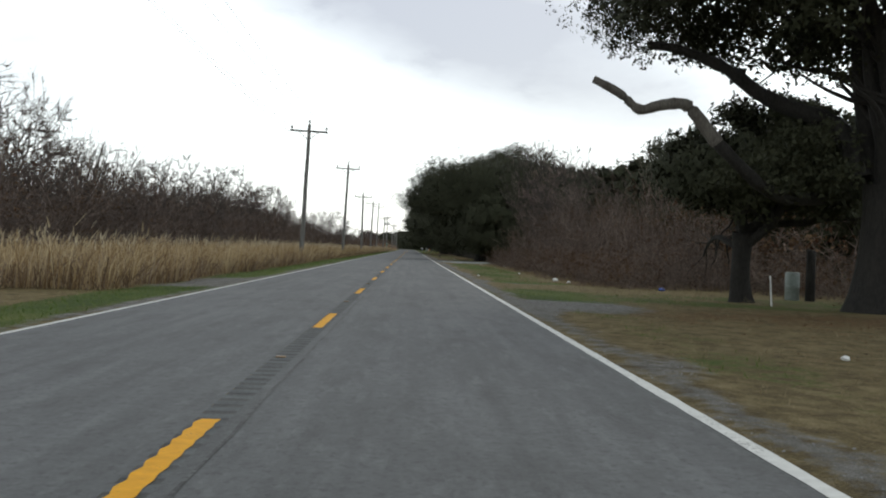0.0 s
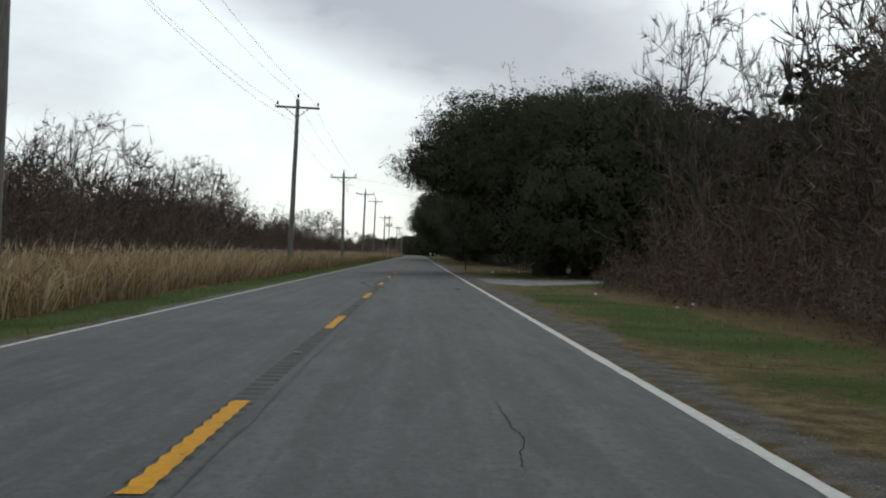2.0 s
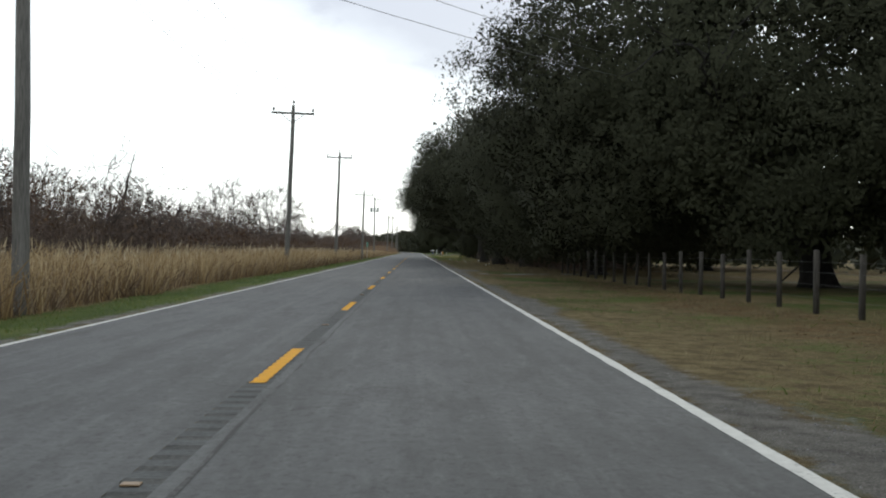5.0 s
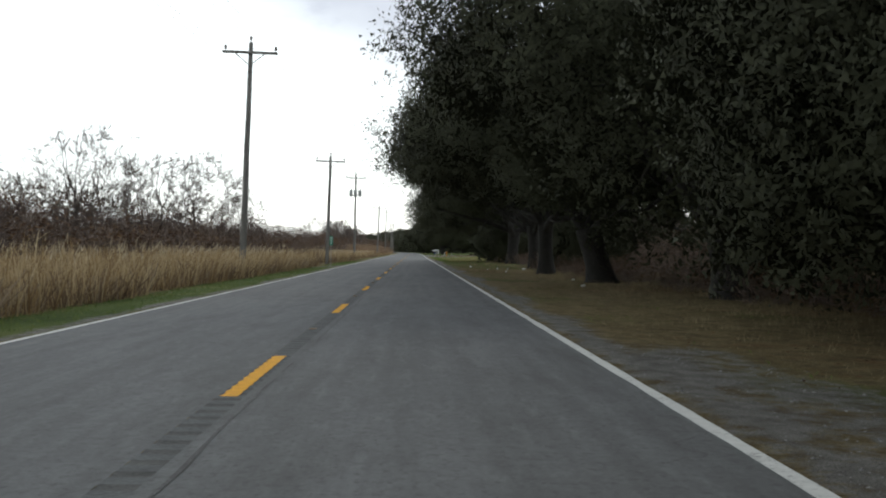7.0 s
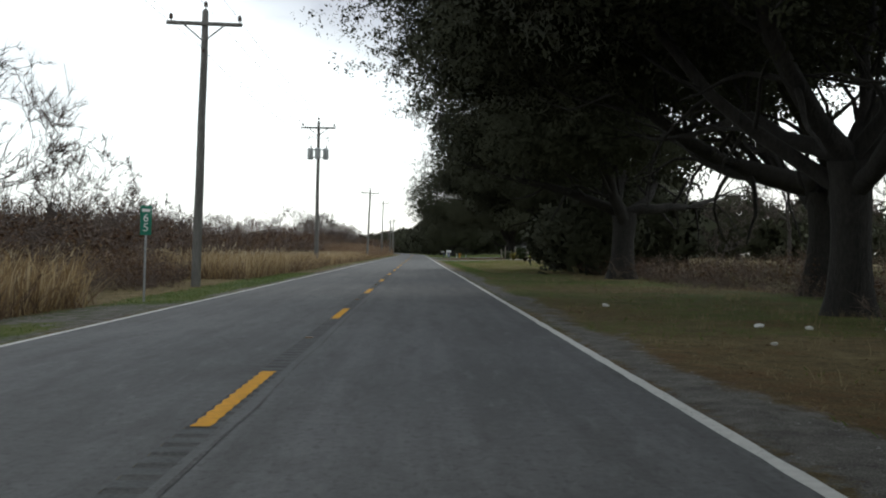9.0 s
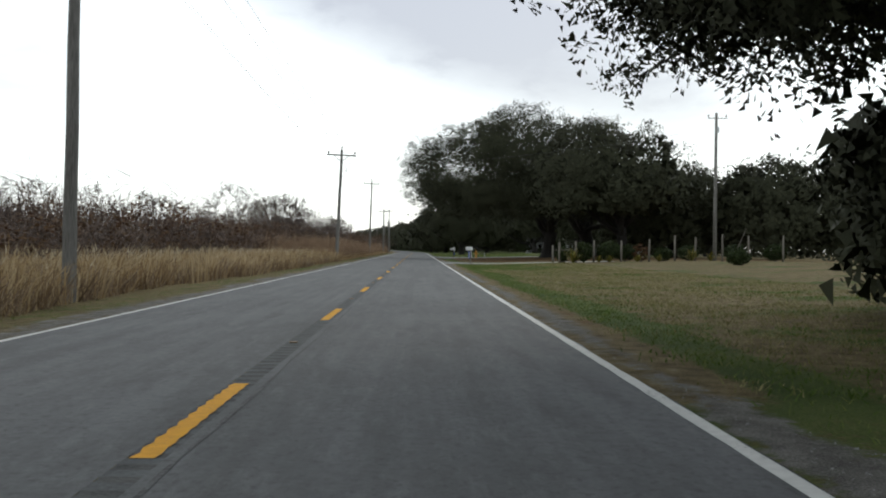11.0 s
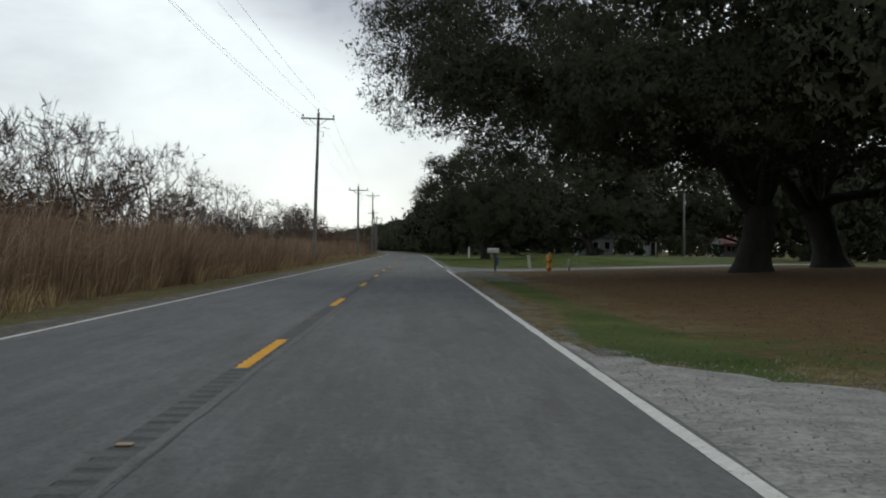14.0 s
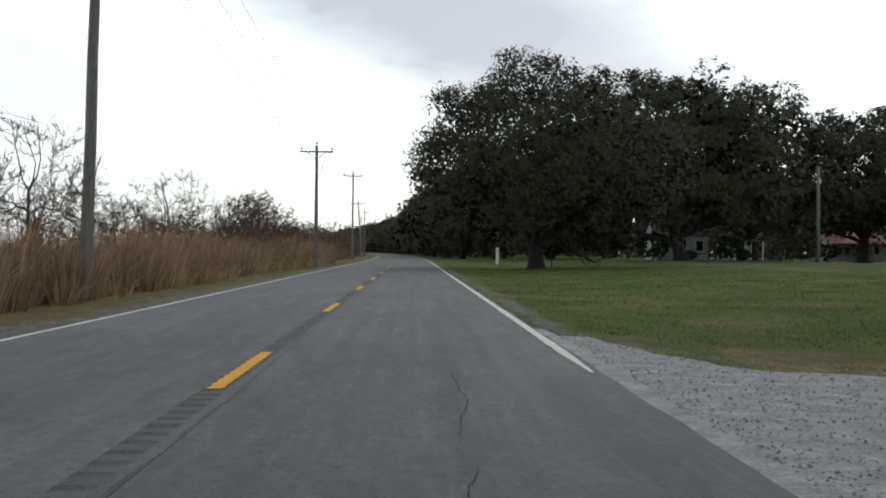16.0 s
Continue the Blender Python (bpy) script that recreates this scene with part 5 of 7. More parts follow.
brush_rows, far_rows = [], []
lay = random.Random(5)
for y in np.arange(24, 440, 4.4):
    low = 1.0 if y < 230 else 0.75
    for row in range(4):
        (brush_rows if row == 0 else far_rows).append((lay.choice([0, 0, 1]), -18.5 - 5.0 * row - lay.random() * 4, float(y) + lay.random() * 3, lay.random() * 360, 1.0 + lay.random() * 0.5,
                                                       (0.75 + lay.random() * 0.6 + 0.22 * row) * low))
for y in np.arange(300, 322, 3.0):
    brush_rows.append((2, -8.2 - lay.random() * 2, float(y), lay.random() * 360, 0.9, 0.75 + lay.random() * 0.3))
for y in np.arange(440, 760, 5.0):
    (brush_rows if y < 560 else far_rows).append((lay.choice([0, 1, 2]), -15 - lay.random() * 6, float(y), lay.random() * 360, 1.0 + lay.random() * 0.5, 0.7 + lay.random() * 0.3))
for y in np.arange(560, 760, 5.0):
    far_rows.append((2, float(bend(y)) - 9 - lay.random() * 4, float(y), lay.random() * 360, 1.2, 1.0 + lay.random() * 0.4))
for y in np.concatenate([np.arange(236, 490, 2.6), np.arange(428, 482, 2.2)]):
    far_rows.append((lay.choice([0, 0, 1]), -14.5 - lay.random() * 4, float(y), lay.random() * 360, 1.0 + lay.random() * 0.3, (0.5 if y < 400 else 0.75) + lay.random() * 0.25))
for y in np.arange(640, 1300, 9.0):
    far_rows.append((0, float(bend(y)) - 13 - lay.random() * 6, float(y), lay.random() * 360, 2.2, 1.4))
for y in np.arange(40, 101, 3.2):      # the right-hand thicket
    brush_rows.append((2, 10.0 + lay.random() * 1.2, float(y), lay.random() * 360, 1.0, 0.85 + lay.random() * 0.4))
    brush_rows.append((0, 12.6 + lay.random() * 1.6, float(y) + 1, lay.random() * 360, 1.0, 0.75 + lay.random() * 0.4))
    far_rows.append((0, 15.6 + lay.random() * 2, float(y) + 2, lay.random() * 360, 1.1, 0.85 + lay.random() * 0.4))
for y in np.arange(226, 300, 4.5):
    brush_rows.append((2, 11.0 + lay.random() * 2, float(y), lay.random() * 360, 1.0, 0.5 + lay.random() * 0.4))
for y in np.arange(238, 306, 3.4):
    brush_rows.append((0, 16.0 + lay.random() * 3, float(y), lay.random() * 360, 1.0, 0.4 + lay.random() * 0.25))
for y in np.arange(496, 650, 3.4):
    brush_rows.append((3, float(bend(y)) - 8.4 - lay.random() * 3.5, float(y), lay.random() * 360, 0.9 + lay.random() * 0.3, (0.8 if y < 530 else 1.15) + lay.random() * 0.5))
for y in np.arange(440, 502, 2.3):
    brush_rows.append((3, -8.6 - lay.random() * 4.5, float(y), lay.random() * 360, 1.1 + lay.random() * 0.3, 1.2 + lay.random() * 0.45))
for y in np.arange(303, 345, 5.0):
    brush_rows.append((2, 19.0 + lay.random() * 3, float(y), lay.random() * 360, 1.1, 0.7 + lay.random() * 0.5))
for y in np.arange(306, 350, 3.4):
    brush_rows.append((2, 12.5 + lay.random() * 3, float(y), lay.random() * 360, 1.0, 0.5 + lay.random() * 0.4))
for y in np.arange(30, 50, 3.6):
    brush_rows.append((2, 16.5 + lay.random() * 3, float(y), lay.random() * 360, 1.1, 1.1))
plant(BRUSH, brush_rows)
LIGHT = [brush("brown tangle of leafless roadside brush", 5.2, 5.0, 24, TWIGS, 360, RUST_LEAF, twigs=22, broad=2.0), brush("grey-brown thicket of bare twigs", 6.0, 5.0, 24, GREY_TWIGS, 300, RUST_LEAF, twigs=22, broad=2.0),
         brush("low brown bramble thicket on the verge", 2.6, 3.6, 24, TWIGS, 300, RUST_LEAF, twigs=20, broad=1.6)]
joined(LIGHT, far_rows, "far_thicket", "brown leafless thicket behind the reed field and roadside")
for kind in LIGHT:
    for ob in list(kind.children) + [kind]:
        bpy.data.objects.remove(ob)


def far_woods():
    """The dark evergreen wood behind the roadside trees."""
    pts = []
    for y0, y1, x0, x1, top, n in ((-30, 120, 34, 48, 8, 420), (120, 255, 33, 50, 10, 620), (255, 352, 36, 52, 5.5, 300), (352, 440, 75, 110, 6, 260), (440, 520, 62, 95, 10, 420), (1010, 1110, -130, 50, 15, 900), (505, 640, 84, 120, 8, 600), (655, 780, 12, 120, 10, 1900), (780, 1000, 10, 120, 11, 600)):
        x = x0 + (x1 - x0) * rng.random(n)
        y = y0 + (y1 - y0) * rng.random(n)
        crest = np.array([top * (0.75 + 0.35 * lump(a, b, 0.09)) for a, b in zip(x, y)])
        pts.append(np.column_stack([x, y, crest * rng.random(n) ** 0.7]))
    v, f = leaf_tris(np.concatenate(pts), 2.2, 15, 0.75)
    v[:, 2] = np.maximum(v[:, 2], -0.05)
    tagged(new("far_woods", raw_mesh("far_woods", v, f, OAK_LEAF)), "dark evergreen wood behind the roadside trees", "woods", kind="stuff")


far_woods()


# ---- reeds and grass ----
def blades(name, xs, ys, hs, width, mat, label, lean=0.25, droop=0.0, plume=None, category="grass"):
    """Standing blades as bent two-piece strips, one object."""
    n = len(xs)
    base = np.column_stack([xs, ys, [height(x, y) for x, y in zip(xs, ys)]])
    ang = rng.random(n) * 2 * np.pi
    side = np.column_stack([np.cos(ang), np.sin(ang), np.zeros(n)])
    bendv = rng.normal(size=(n, 2)) * lean
    bendv[:, 0] += droop
    mid = base + np.column_stack([bendv * hs[:, None] * 0.35, hs * 0.6])
    tip = base + np.column_stack([bendv * hs[:, None] * 1.1, hs])
    w = (width * (0.6 + 0.8 * rng.random(n)))[:, None]
    if plume == "bent":
        # stiff leaves snapped over near the top, their ends hanging any way
        flop = rng.normal(size=(n, 3)) * np.array([0.8, 0.8, 0.55]) + np.array([0.25, 0, 0.15])
        flop /= np.linalg.norm(flop, axis=1, keepdims=True)
        snap = 0.4 + 0.45 * rng.random(n)
        mid = base + np.column_stack([bendv * (hs * snap * 0.6)[:, None], hs * snap])
        tip = mid + flop * (hs * (0.28 + 0.3 * rng.random(n)))[:, None]
        tip[:, 2] = np.minimum(tip[:, 2], base[:, 2] + hs * 1.02)
        plume = None
    if plume is None:
        v = np.stack([base - side * w, base + side * w, mid + side * w * 0.7, mid - side * w * 0.7, tip], 1)
        f0 = np.array([[0, 1, 2], [0, 2, 3], [3, 2, 4]])
        k = 5
    else:
        pw = plume * (0.5 + rng.random(n))[:, None]
        mid2 = base + np.column_stack([bendv * hs[:, None] * 0.7, hs * 0.82])
        v = np.stack([base - side * w, base + side * w, mid2, mid2 - side * pw, mid2 + side * pw, tip], 1)
        f0 = np.array([[0, 1, 2], [3, 4, 5]])
        k = 6
    f = (np.arange(n) * k)[:, None, None] + f0[None]
    me = raw_mesh(name, v.reshape(-1, 3), f.reshape(-1, 3), mat)
    return tagged(new(name, me), label, category, kind="stuff")


def scatter(n, x0, x1, y0, y1, test=None):
    x, y = rng.random(n) * (x1 - x0) + x0, rng.random(n) * (y1 - y0) + y0
    if test is not None:
        keep = np.array([test(a, b) for a, b in zip(x, y)])
        x, y = x[keep], y[keep]
    return x, y


def reed_edge(y):
    return -6.0 - 0.7 * lump(3.0, y, 0.13) - 0.35 * lump(8.0, y, 0.6)


def in_reeds(x, y):
    if x > reed_edge(y):
        return False
    if y > 436 + 3 * lump(x, y, 0.2):
        return False
    if 300 < y < 322 and x > -12:
        return False
    if y < 24 and x > -8.6:
        return False
    return lump(x, y, 0.35, 2.0) > -0.75


def reed_height(a, b):
    """The field's uneven top: swells a few metres wide with ragged dips; more even towards its far end."""
    even = bump01(b, 345, 500, 20)
    return 1.2 - 0.18 * even + (0.26 * lump(a, b, 0.2) + 0.42 * lump(a, b, 0.75) + 0.3 * lump(a, b, 1.9)) * (1 - 0.45 * even)


x, y = scatter(34000, -12.5, -5.6, 2, 440, in_reeds)
x2, y2 = scatter(30000, -30, -12, 10, 445, in_reeds)
x, y = np.concatenate([x, x2]), np.concatenate([y, y2])
hs = np.array([reed_height(a, b) for a, b in zip(x, y)]) * (0.55 + 0.5 * rng.random(len(x)))
blades("reed_field", x, y, hs, 0.014, REED, "field of dry golden reeds beside the road", 0.5, 0.06, None, "reeds")
x, y = scatter(64000, -12.5, -5.8, 2, 440, in_reeds)
hs = np.array([reed_height(a, b) for a, b in zip(x, y)]) * (0.75 + 0.4 * rng.random(len(x)))
blades("reed_field", x, y, hs, 0.017, REED, "snapped and drooping reed leaves over the golden field", 0.28, 0.06, "bent", "reeds")
x, y = scatter(9000, -16, -6.4, 2, 440, in_reeds)
hs = np.array([reed_height(a, b) for a, b in zip(x, y)]) * (0.95 + 0.3 * rng.random(len(x)))
blades("reed_field", x, y, hs, 0.008, PLUME, "pale feathery seed heads standing over the reeds", 0.16, 0.08, 0.02, "reeds")

# low broken stems; their darker brown also paints in shade at the foot
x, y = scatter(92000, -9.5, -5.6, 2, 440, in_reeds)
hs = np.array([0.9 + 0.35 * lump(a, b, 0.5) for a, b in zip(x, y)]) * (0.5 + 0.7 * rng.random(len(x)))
blades("reed_field", x, y, hs, 0.013, SHADED_BROKEN_REED, "bent and broken dry reeds along the field edge, coloured darker for shade", 0.95, 0.0, "bent", "reeds")


def in_red(x, y):
    return x < reed_edge(y) - 0.2 and y > 438 + 3 * lump(x, y, 0.2)


def clumps(name, rows, blades_each, mat, label, width=0.012, lean=0.55, category="reeds"):
    """Shaggy clumps of blades arching outward from their middles; rows of (x, y, height)."""
    rows = np.array(rows)
    c = np.repeat(rows, blades_each, axis=0)
    n = len(c)
    ang, rad = rng.random(n) * 2 * np.pi, rng.random(n) ** 0.6
    outw = np.column_stack([np.cos(ang), np.sin(ang)])
    ground_z = np.repeat([height(a, b) for a, b, _ in rows], blades_each)
    h = c[:, 2] * (0.55 + 0.6 * rng.random(n)) * (1.05 - 0.3 * rad)
    base = np.column_stack([c[:, :2] + outw * (rad * 0.3)[:, None], ground_z - 0.03])
    tilt = outw * (rad * lean * (0.5 + rng.random(n)))[:, None] + np.array([0.1, 0.0])
    mid = base + np.column_stack([tilt * (h * 0.4)[:, None], h * 0.62])
    tip = base + np.column_stack([tilt * (h * 1.15)[:, None], h * (1.0 - 0.25 * rad * rng.random(n))])
    side = np.column_stack([-outw[:, 1], outw[:, 0], np.zeros(n)])
    turn = rng.normal(size=(n, 3)) * 0.5
    side = side + turn
    side /= np.linalg.norm(side, axis=1, keepdims=True)
    w = (width * (0.5 + rng.random(n)))[:, None]
    v = np.stack([base - side * w, base + side * w, mid + side * w * 0.9, mid - side * w * 0.9, tip], 1)
    f = (np.arange(n) * 5)[:, None, None] + np.array([[0, 1, 2], [0, 2, 3], [3, 2, 4]])[None]
    return tagged(new(name, raw_mesh(name, v.reshape(-1, 3), f.reshape(-1, 3), mat)), label, category, kind="stuff")


pts = [(a, b, (2.35 + 0.55 * lump(a, b, 0.12) + 0.75 * lump(a, b, 0.5)) * (0.7 + 0.5 * rng.random()) * (1.0 if b < 500 else 0.8)) for a, b in zip(*scatter(2000, -13, -6.4, 436, 610, in_red))]
clumps("tall_reeds", pts, 44, RED_REED, "shaggy clumps of tall rusty brown reeds beside the road", 0.011, 0.42)
pts = [(a, b, 0.55 + 0.5 * rng.random()) for a, b in zip(*scatter(420, -7.6, -5.7, 436, 600, in_red))]
clumps("tall_reeds", pts, 34, REED, "low tan grass clumps at the foot of the tall reeds", 0.009, 0.9)
pts = [(a, b, 1.15 + 0.45 * rng.random()) for a, b in zip(*scatter(700, -9.0, -6.0, 24, 438, in_reeds))]
clumps("reed_field", pts, 34, REED, "shaggy clumps of dry golden reeds at the field edge", 0.012, 0.7)


def by_cover(chan, least):
    return lambda a, b: cover(a, b)[chan] > least + 0.35 * rng.random() and cover(a, b)[2] < 0.4 and not on_drive(a, b)


x, y = scatter(44000, -6.4, -3.95, 0, 600, by_cover(0, 0.25))
x2, y2 = scatter(46000, 4.3, 10, 0, 600, by_cover(0, 0.25))
x3, y3 = scatter(9000, 9, 22, 355, 620, by_cover(0, 0.3))
x, y = np.concatenate([x, x2, x3]), np.concatenate([y, y2, y3])
blades("verge_grass", x, y, (0.03 + 0.055 * rng.random(len(x))) * np.where(y > 352, 0.6, 1.0), 0.007, GRASS, "green grass on the road verges", 1.1)
x, y = scatter(40000, 4.6, 11, 0, 600, lambda a, b: cover(a, b)[0] < 0.5 and cover(a, b)[2] < 0.3 and not on_drive(a, b))
x2, y2 = scatter(18000, -7.0, -5.4, 0, 600)
x, y = np.concatenate([x, x2]), np.concatenate([y, y2])
blades("dry_grass", x, y, (0.025 + 0.06 * rng.random(len(x))) * np.where(y > 352, 0.5, 1.0), 0.004, DRY_GRASS, "dry tan grass on the road verges", 1.0)


def lawn(n, x0, x1, y0, y1):
    """Clumps of short lawn grass, greener in some patches and straw-coloured in others."""
    cx, cy = scatter(n, x0, x1, y0, y1, lambda a, b: cover(a, b)[2] < 0.35 and cover(a, b)[1] < 0.6 and not on_drive(a, b))
    lush = np.array([cover(a, b)[0] + 0.55 * lump(a, b * 0.7, 1.2, 5.0) for a, b in zip(cx, cy)]) + rng.normal(size=len(cx)) * 0.1 > 0.55
    for pick, mat, tone in ((lush, LAWN, "thick green clumps"), (~lush, PALE_LAWN, "straw-coloured clumps")):
        big = np.repeat(0.6 + 0.8 * rng.random(pick.sum()), 11)
        gx, gy = np.repeat(cx[pick], 11), np.repeat(cy[pick], 11)
        blades("lawn_grass", gx + rng.normal(size=len(gx)) * 0.17 * big, gy + rng.normal(size=len(gx)) * 0.17 * big, (0.03 + 0.045 * rng.random(len(gx))) * big, 0.009, mat,
               "short winter lawn grass in " + tone, 1.0)


lawn(6400, 4.6, 15, 345, 441)
lawn(3600, 4.4, 22, 506, 575)
tuft = []
for tx, ty in zip(*scatter(2600, 5.6, 11.5, 28, 330, lambda a, b: not (100 < b < 117) and not (207 < b < 217))):
    far_out = (tx - 5.4) / 6
    if rng.random() < far_out * (1.0 if ((40 < ty < 101) or (216 < ty < 300)) else 0.4):
        tuft.append((tx, ty))
tuft = np.repeat(np.array(tuft), 16, axis=0)
tuft += rng.normal(size=tuft.shape) * 0.12
blades("grass_tufts", tuft[:, 0], tuft[:, 1], 0.06 + 0.16 * rng.random(len(tuft)), 0.0035, DRY_GRASS, "dry tan tufts of grass at the edge of the brush", 0.6)
x, y = scatter(60000, 4.8, 18, 0, 500, lambda a, b: cover(a, b)[1] > 0.25 + 0.3 * rng.random() and not on_drive(a, b))
c = np.column_stack([x, y, [height(a, b) + 0.012 for a, b in zip(x, y)]])
v, f = leaf_tris(c, 0.02, 1, 0.05, 0.3)
v[:, 2] = np.repeat(c[:, 2], 3) + (v[:, 2] - np.repeat(c[:, 2], 3)) * 0.3
tagged(new("leaf_litter", raw_mesh("leaf_litter", v, f, LITTER)), "brown fallen oak leaves scattered under the trees", "fallen leaves", kind="stuff")


def stones(rows_x, rows_y, size, label):
    """Loose angular stones lying on the ground, one object."""
    n = len(rows_x)
    z = np.array([max(height(a, b), -0.05) if not on_drive(a, b) else max(height(a, b) + 0.034, -0.008) for a, b in zip(rows_x, rows_y)])
    c = np.column_stack([rows_x, rows_y, z])
    s = size * (0.5 + 1.0 * rng.random((n, 1, 1)) ** 2)
    tet = np.array([(1, 0, -0.25), (-0.5, 0.86, -0.25), (-0.5, -0.86, -0.25), (0.05, 0.05, 0.25)])[None] + rng.normal(size=(n, 4, 3)) * 0.28
    ang = rng.random(n) * 6.283
    rot = np.zeros((n, 3, 3))
    rot[:, 0, 0], rot[:, 0, 1], rot[:, 1, 0], rot[:, 1, 1], rot[:, 2, 2] = np.cos(ang), -np.sin(ang), np.sin(ang), np.cos(ang), 1
    v = np.einsum("nij,nkj->nki", rot, tet) * s + c[:, None]
    f = (np.arange(n) * 4)[:, None, None] + np.array([[0, 1, 3], [1, 2, 3], [2, 0, 3]])[None]
    tagged(new("loose_gravel", raw_mesh("loose_gravel", v.reshape(-1, 3), f.reshape(-1, 3), STONES)), label, "gravel", kind="stuff")


STONES = foliage("loose_stones", [(0.2, (0.2, 0.204, 0.208)), (0.5, (0.25, 0.25, 0.248)), (0.85, (0.34, 0.338, 0.33))], 0.9, 0.5)
x, y = scatter(50000, 3.8, 5.6, 0, 560, lambda a, b: cover(a, b)[2] > 0.3 + 0.4 * rng.random())
x2, y2 = scatter(60000, 3.8, 14, 484, 512, on_drive)
x3, y3 = scatter(14000, 3.8, 12, 101, 116, on_drive)
x5, y5 = scatter(26000, 3.7, 14, 424, 448, on_drive)
x6, y6 = scatter(16000, 3.8, 11, 18, 28, lambda a, b: cover(a, b)[2] > 0.4 + 0.4 * rng.random())
x4, y4 = scatter(9000, -5.4, -3.86, 0, 560, lambda a, b: cover(a, b)[2] > 0.3 + 0.4 * rng.random())
stones(np.concatenate([x, x2, x3, x4, x5, x6]), np.concatenate([y, y2, y3, y4, y5, y6]), 0.013, "loose grey stones on the shoulders and gravel drives")
# ---- power line ----
POLES = [(-6.2, 8.0, 10.2), (-6.45, 76.3, 10.3), (-6.38, 124.0, 11.0), (-6.28, 170.6, 9.9), (-6.66, 219.0, 10.75), (-6.9, 265.6, 11.8), (-6.45, 313.2, 10.3), (-6.5, 361.2, 11.85),
         (-6.05, 439.2, 10.75), (-6.48, 518.6, 12.65), (-6.2, 581.5, 10.15), (-6.7, 645.0, 12.4), (-7.5, 690.0, 10.5), (-9.0, 735.0, 10.5), (-12.0, 785.0, 10.5), (-17.0, 835.0, 10.5)]


def insulator(parent, x, z):
    bm = bmesh.new()
    lathe(bm, [(0.016, 0), (0.016, 0.1), (0.075, 0.11), (0.08, 0.15), (0.05, 0.17), (0.07, 0.19), (0.065, 0.24), (0.04, 0.29), (0.015, 0.3)], 10, Matrix.Translation((x, 0, z)))
    part("insulator", bm, PORCELAIN, parent, "brown porcelain insulator", True)


def utility_pole(tall, cans=0, fuse=False, label="weathered wooden utility pole with a crossarm beside the road"):
    p = thing("utility_pole", label, "utility pole", "roadside utility poles")
    bm = bmesh.new()
    hs = [-0.4, 0, 2, 4, 6, 8, tall - 0.5, tall - 0.4]
    tube(bm, [(0.012 * math.sin(h * 1.7), 0.01 * math.cos(h * 1.3), h) for h in hs], [0.175 - 0.0062 * h for h in hs[:-1]] + [0.06], 12)
    part("shaft", bm, POLE_WOOD, p, "", True)
    arm_z = tall - 0.95
    bm = bmesh.new()
    box(bm, 0, -0.16, arm_z, 2.68, 0.1, 0.13, None, 0.012)
    part("crossarm", bm, POLE_WOOD, p)
    for s in (-1, 1):
        bm = bmesh.new()
        tube(bm, [(0.02 * s, -0.16, arm_z - 0.62), (0.72 * s, -0.22, arm_z - 0.05)], 0.028, 6)
        part("brace", bm, POLE_WOOD, p)
    for x, z in ((-1.22, arm_z + 0.065), (1.22, arm_z + 0.065), (0, tall - 0.42)):
        insulator(p, x, z)
    bm = bmesh.new()
    box(bm, 0, -0.18, arm_z - 0.95, 0.07, 0.12, 0.12, None, 0.01)
    part("neutral_bracket", bm, PORCELAIN, p)
    for k in range(cans):
        x, yy = ((-0.6, -0.1), (0.6, -0.1), (0.0, -0.45))[k]
        bm = bmesh.new()
        lathe(bm, [(0.18, 0), (0.225, 0.04), (0.225, 0.76), (0.235, 0.78), (0.235, 0.83), (0.13, 0.9)], 16, Matrix.Translation((x, yy, arm_z - 2.48)))
        can = part("transformer", bm, CAN_GREY, p, "pale grey transformer can", True)
        bm = bmesh.new()
        lathe(bm, [(0.035, 0), (0.06, 0.05), (0.035, 0.09), (0.06, 0.14), (0.02, 0.28)], 8, Matrix.Translation((x + 0.05, yy, arm_z - 1.6)))
        part("bushing", bm, PORCELAIN, can, "", True)
    if cans:
        for z in (1.72, 2.3):
            bm = bmesh.new()
            box(bm, 0, -0.16, arm_z - z, 1.2, 0.06, 0.07, None, 0.01)
            part("can_bracket", bm, GALVANISED, p)
        bm = bmesh.new()
        box(bm, 0, -0.2, arm_z - 0.8, 1.7, 0.035, 0.04, None, 0.006)
        part("lower_arm", bm, GALVANISED, p)
        for x in (-0.72, 0.76):
            bm = bmesh.new()
            tube(bm, [(x + 0.12, -0.24, arm_z - 0.66), (x, -0.26, arm_z - 0.72), (x, -0.26, arm_z - 1.02), (x + 0.1, -0.24, arm_z - 1.08)], 0.028, 6)
            part("fuse_cutout", bm, PORCELAIN, p)
    if fuse:
        bm = bmesh.new()
        tube(bm, [(0.1, -0.1, arm_z - 0.75), (0.55, -0.1, arm_z - 0.7), (0.95, -0.1, arm_z - 0.78)], 0.022, 6)
        part("side_arm", bm, GALVANISED, p)
        bm = bmesh.new()
        tube(bm, [(0.2, -0.15, arm_z - 1.05), (0.42, -0.15, arm_z - 1.0), (0.5, -0.15, arm_z - 1.4), (0.3, -0.15, arm_z - 1.45)], 0.03, 6)
        part("fuse_cutout", bm, GALVANISED, p)
        bm = bmesh.new()
        tube(bm, [(0.1, -0.05, arm_z - 1.9), (0.32, -0.05, arm_z - 1.9)], 0.02, 6)
        part("service_hook", bm, GALVANISED, p)
    return p


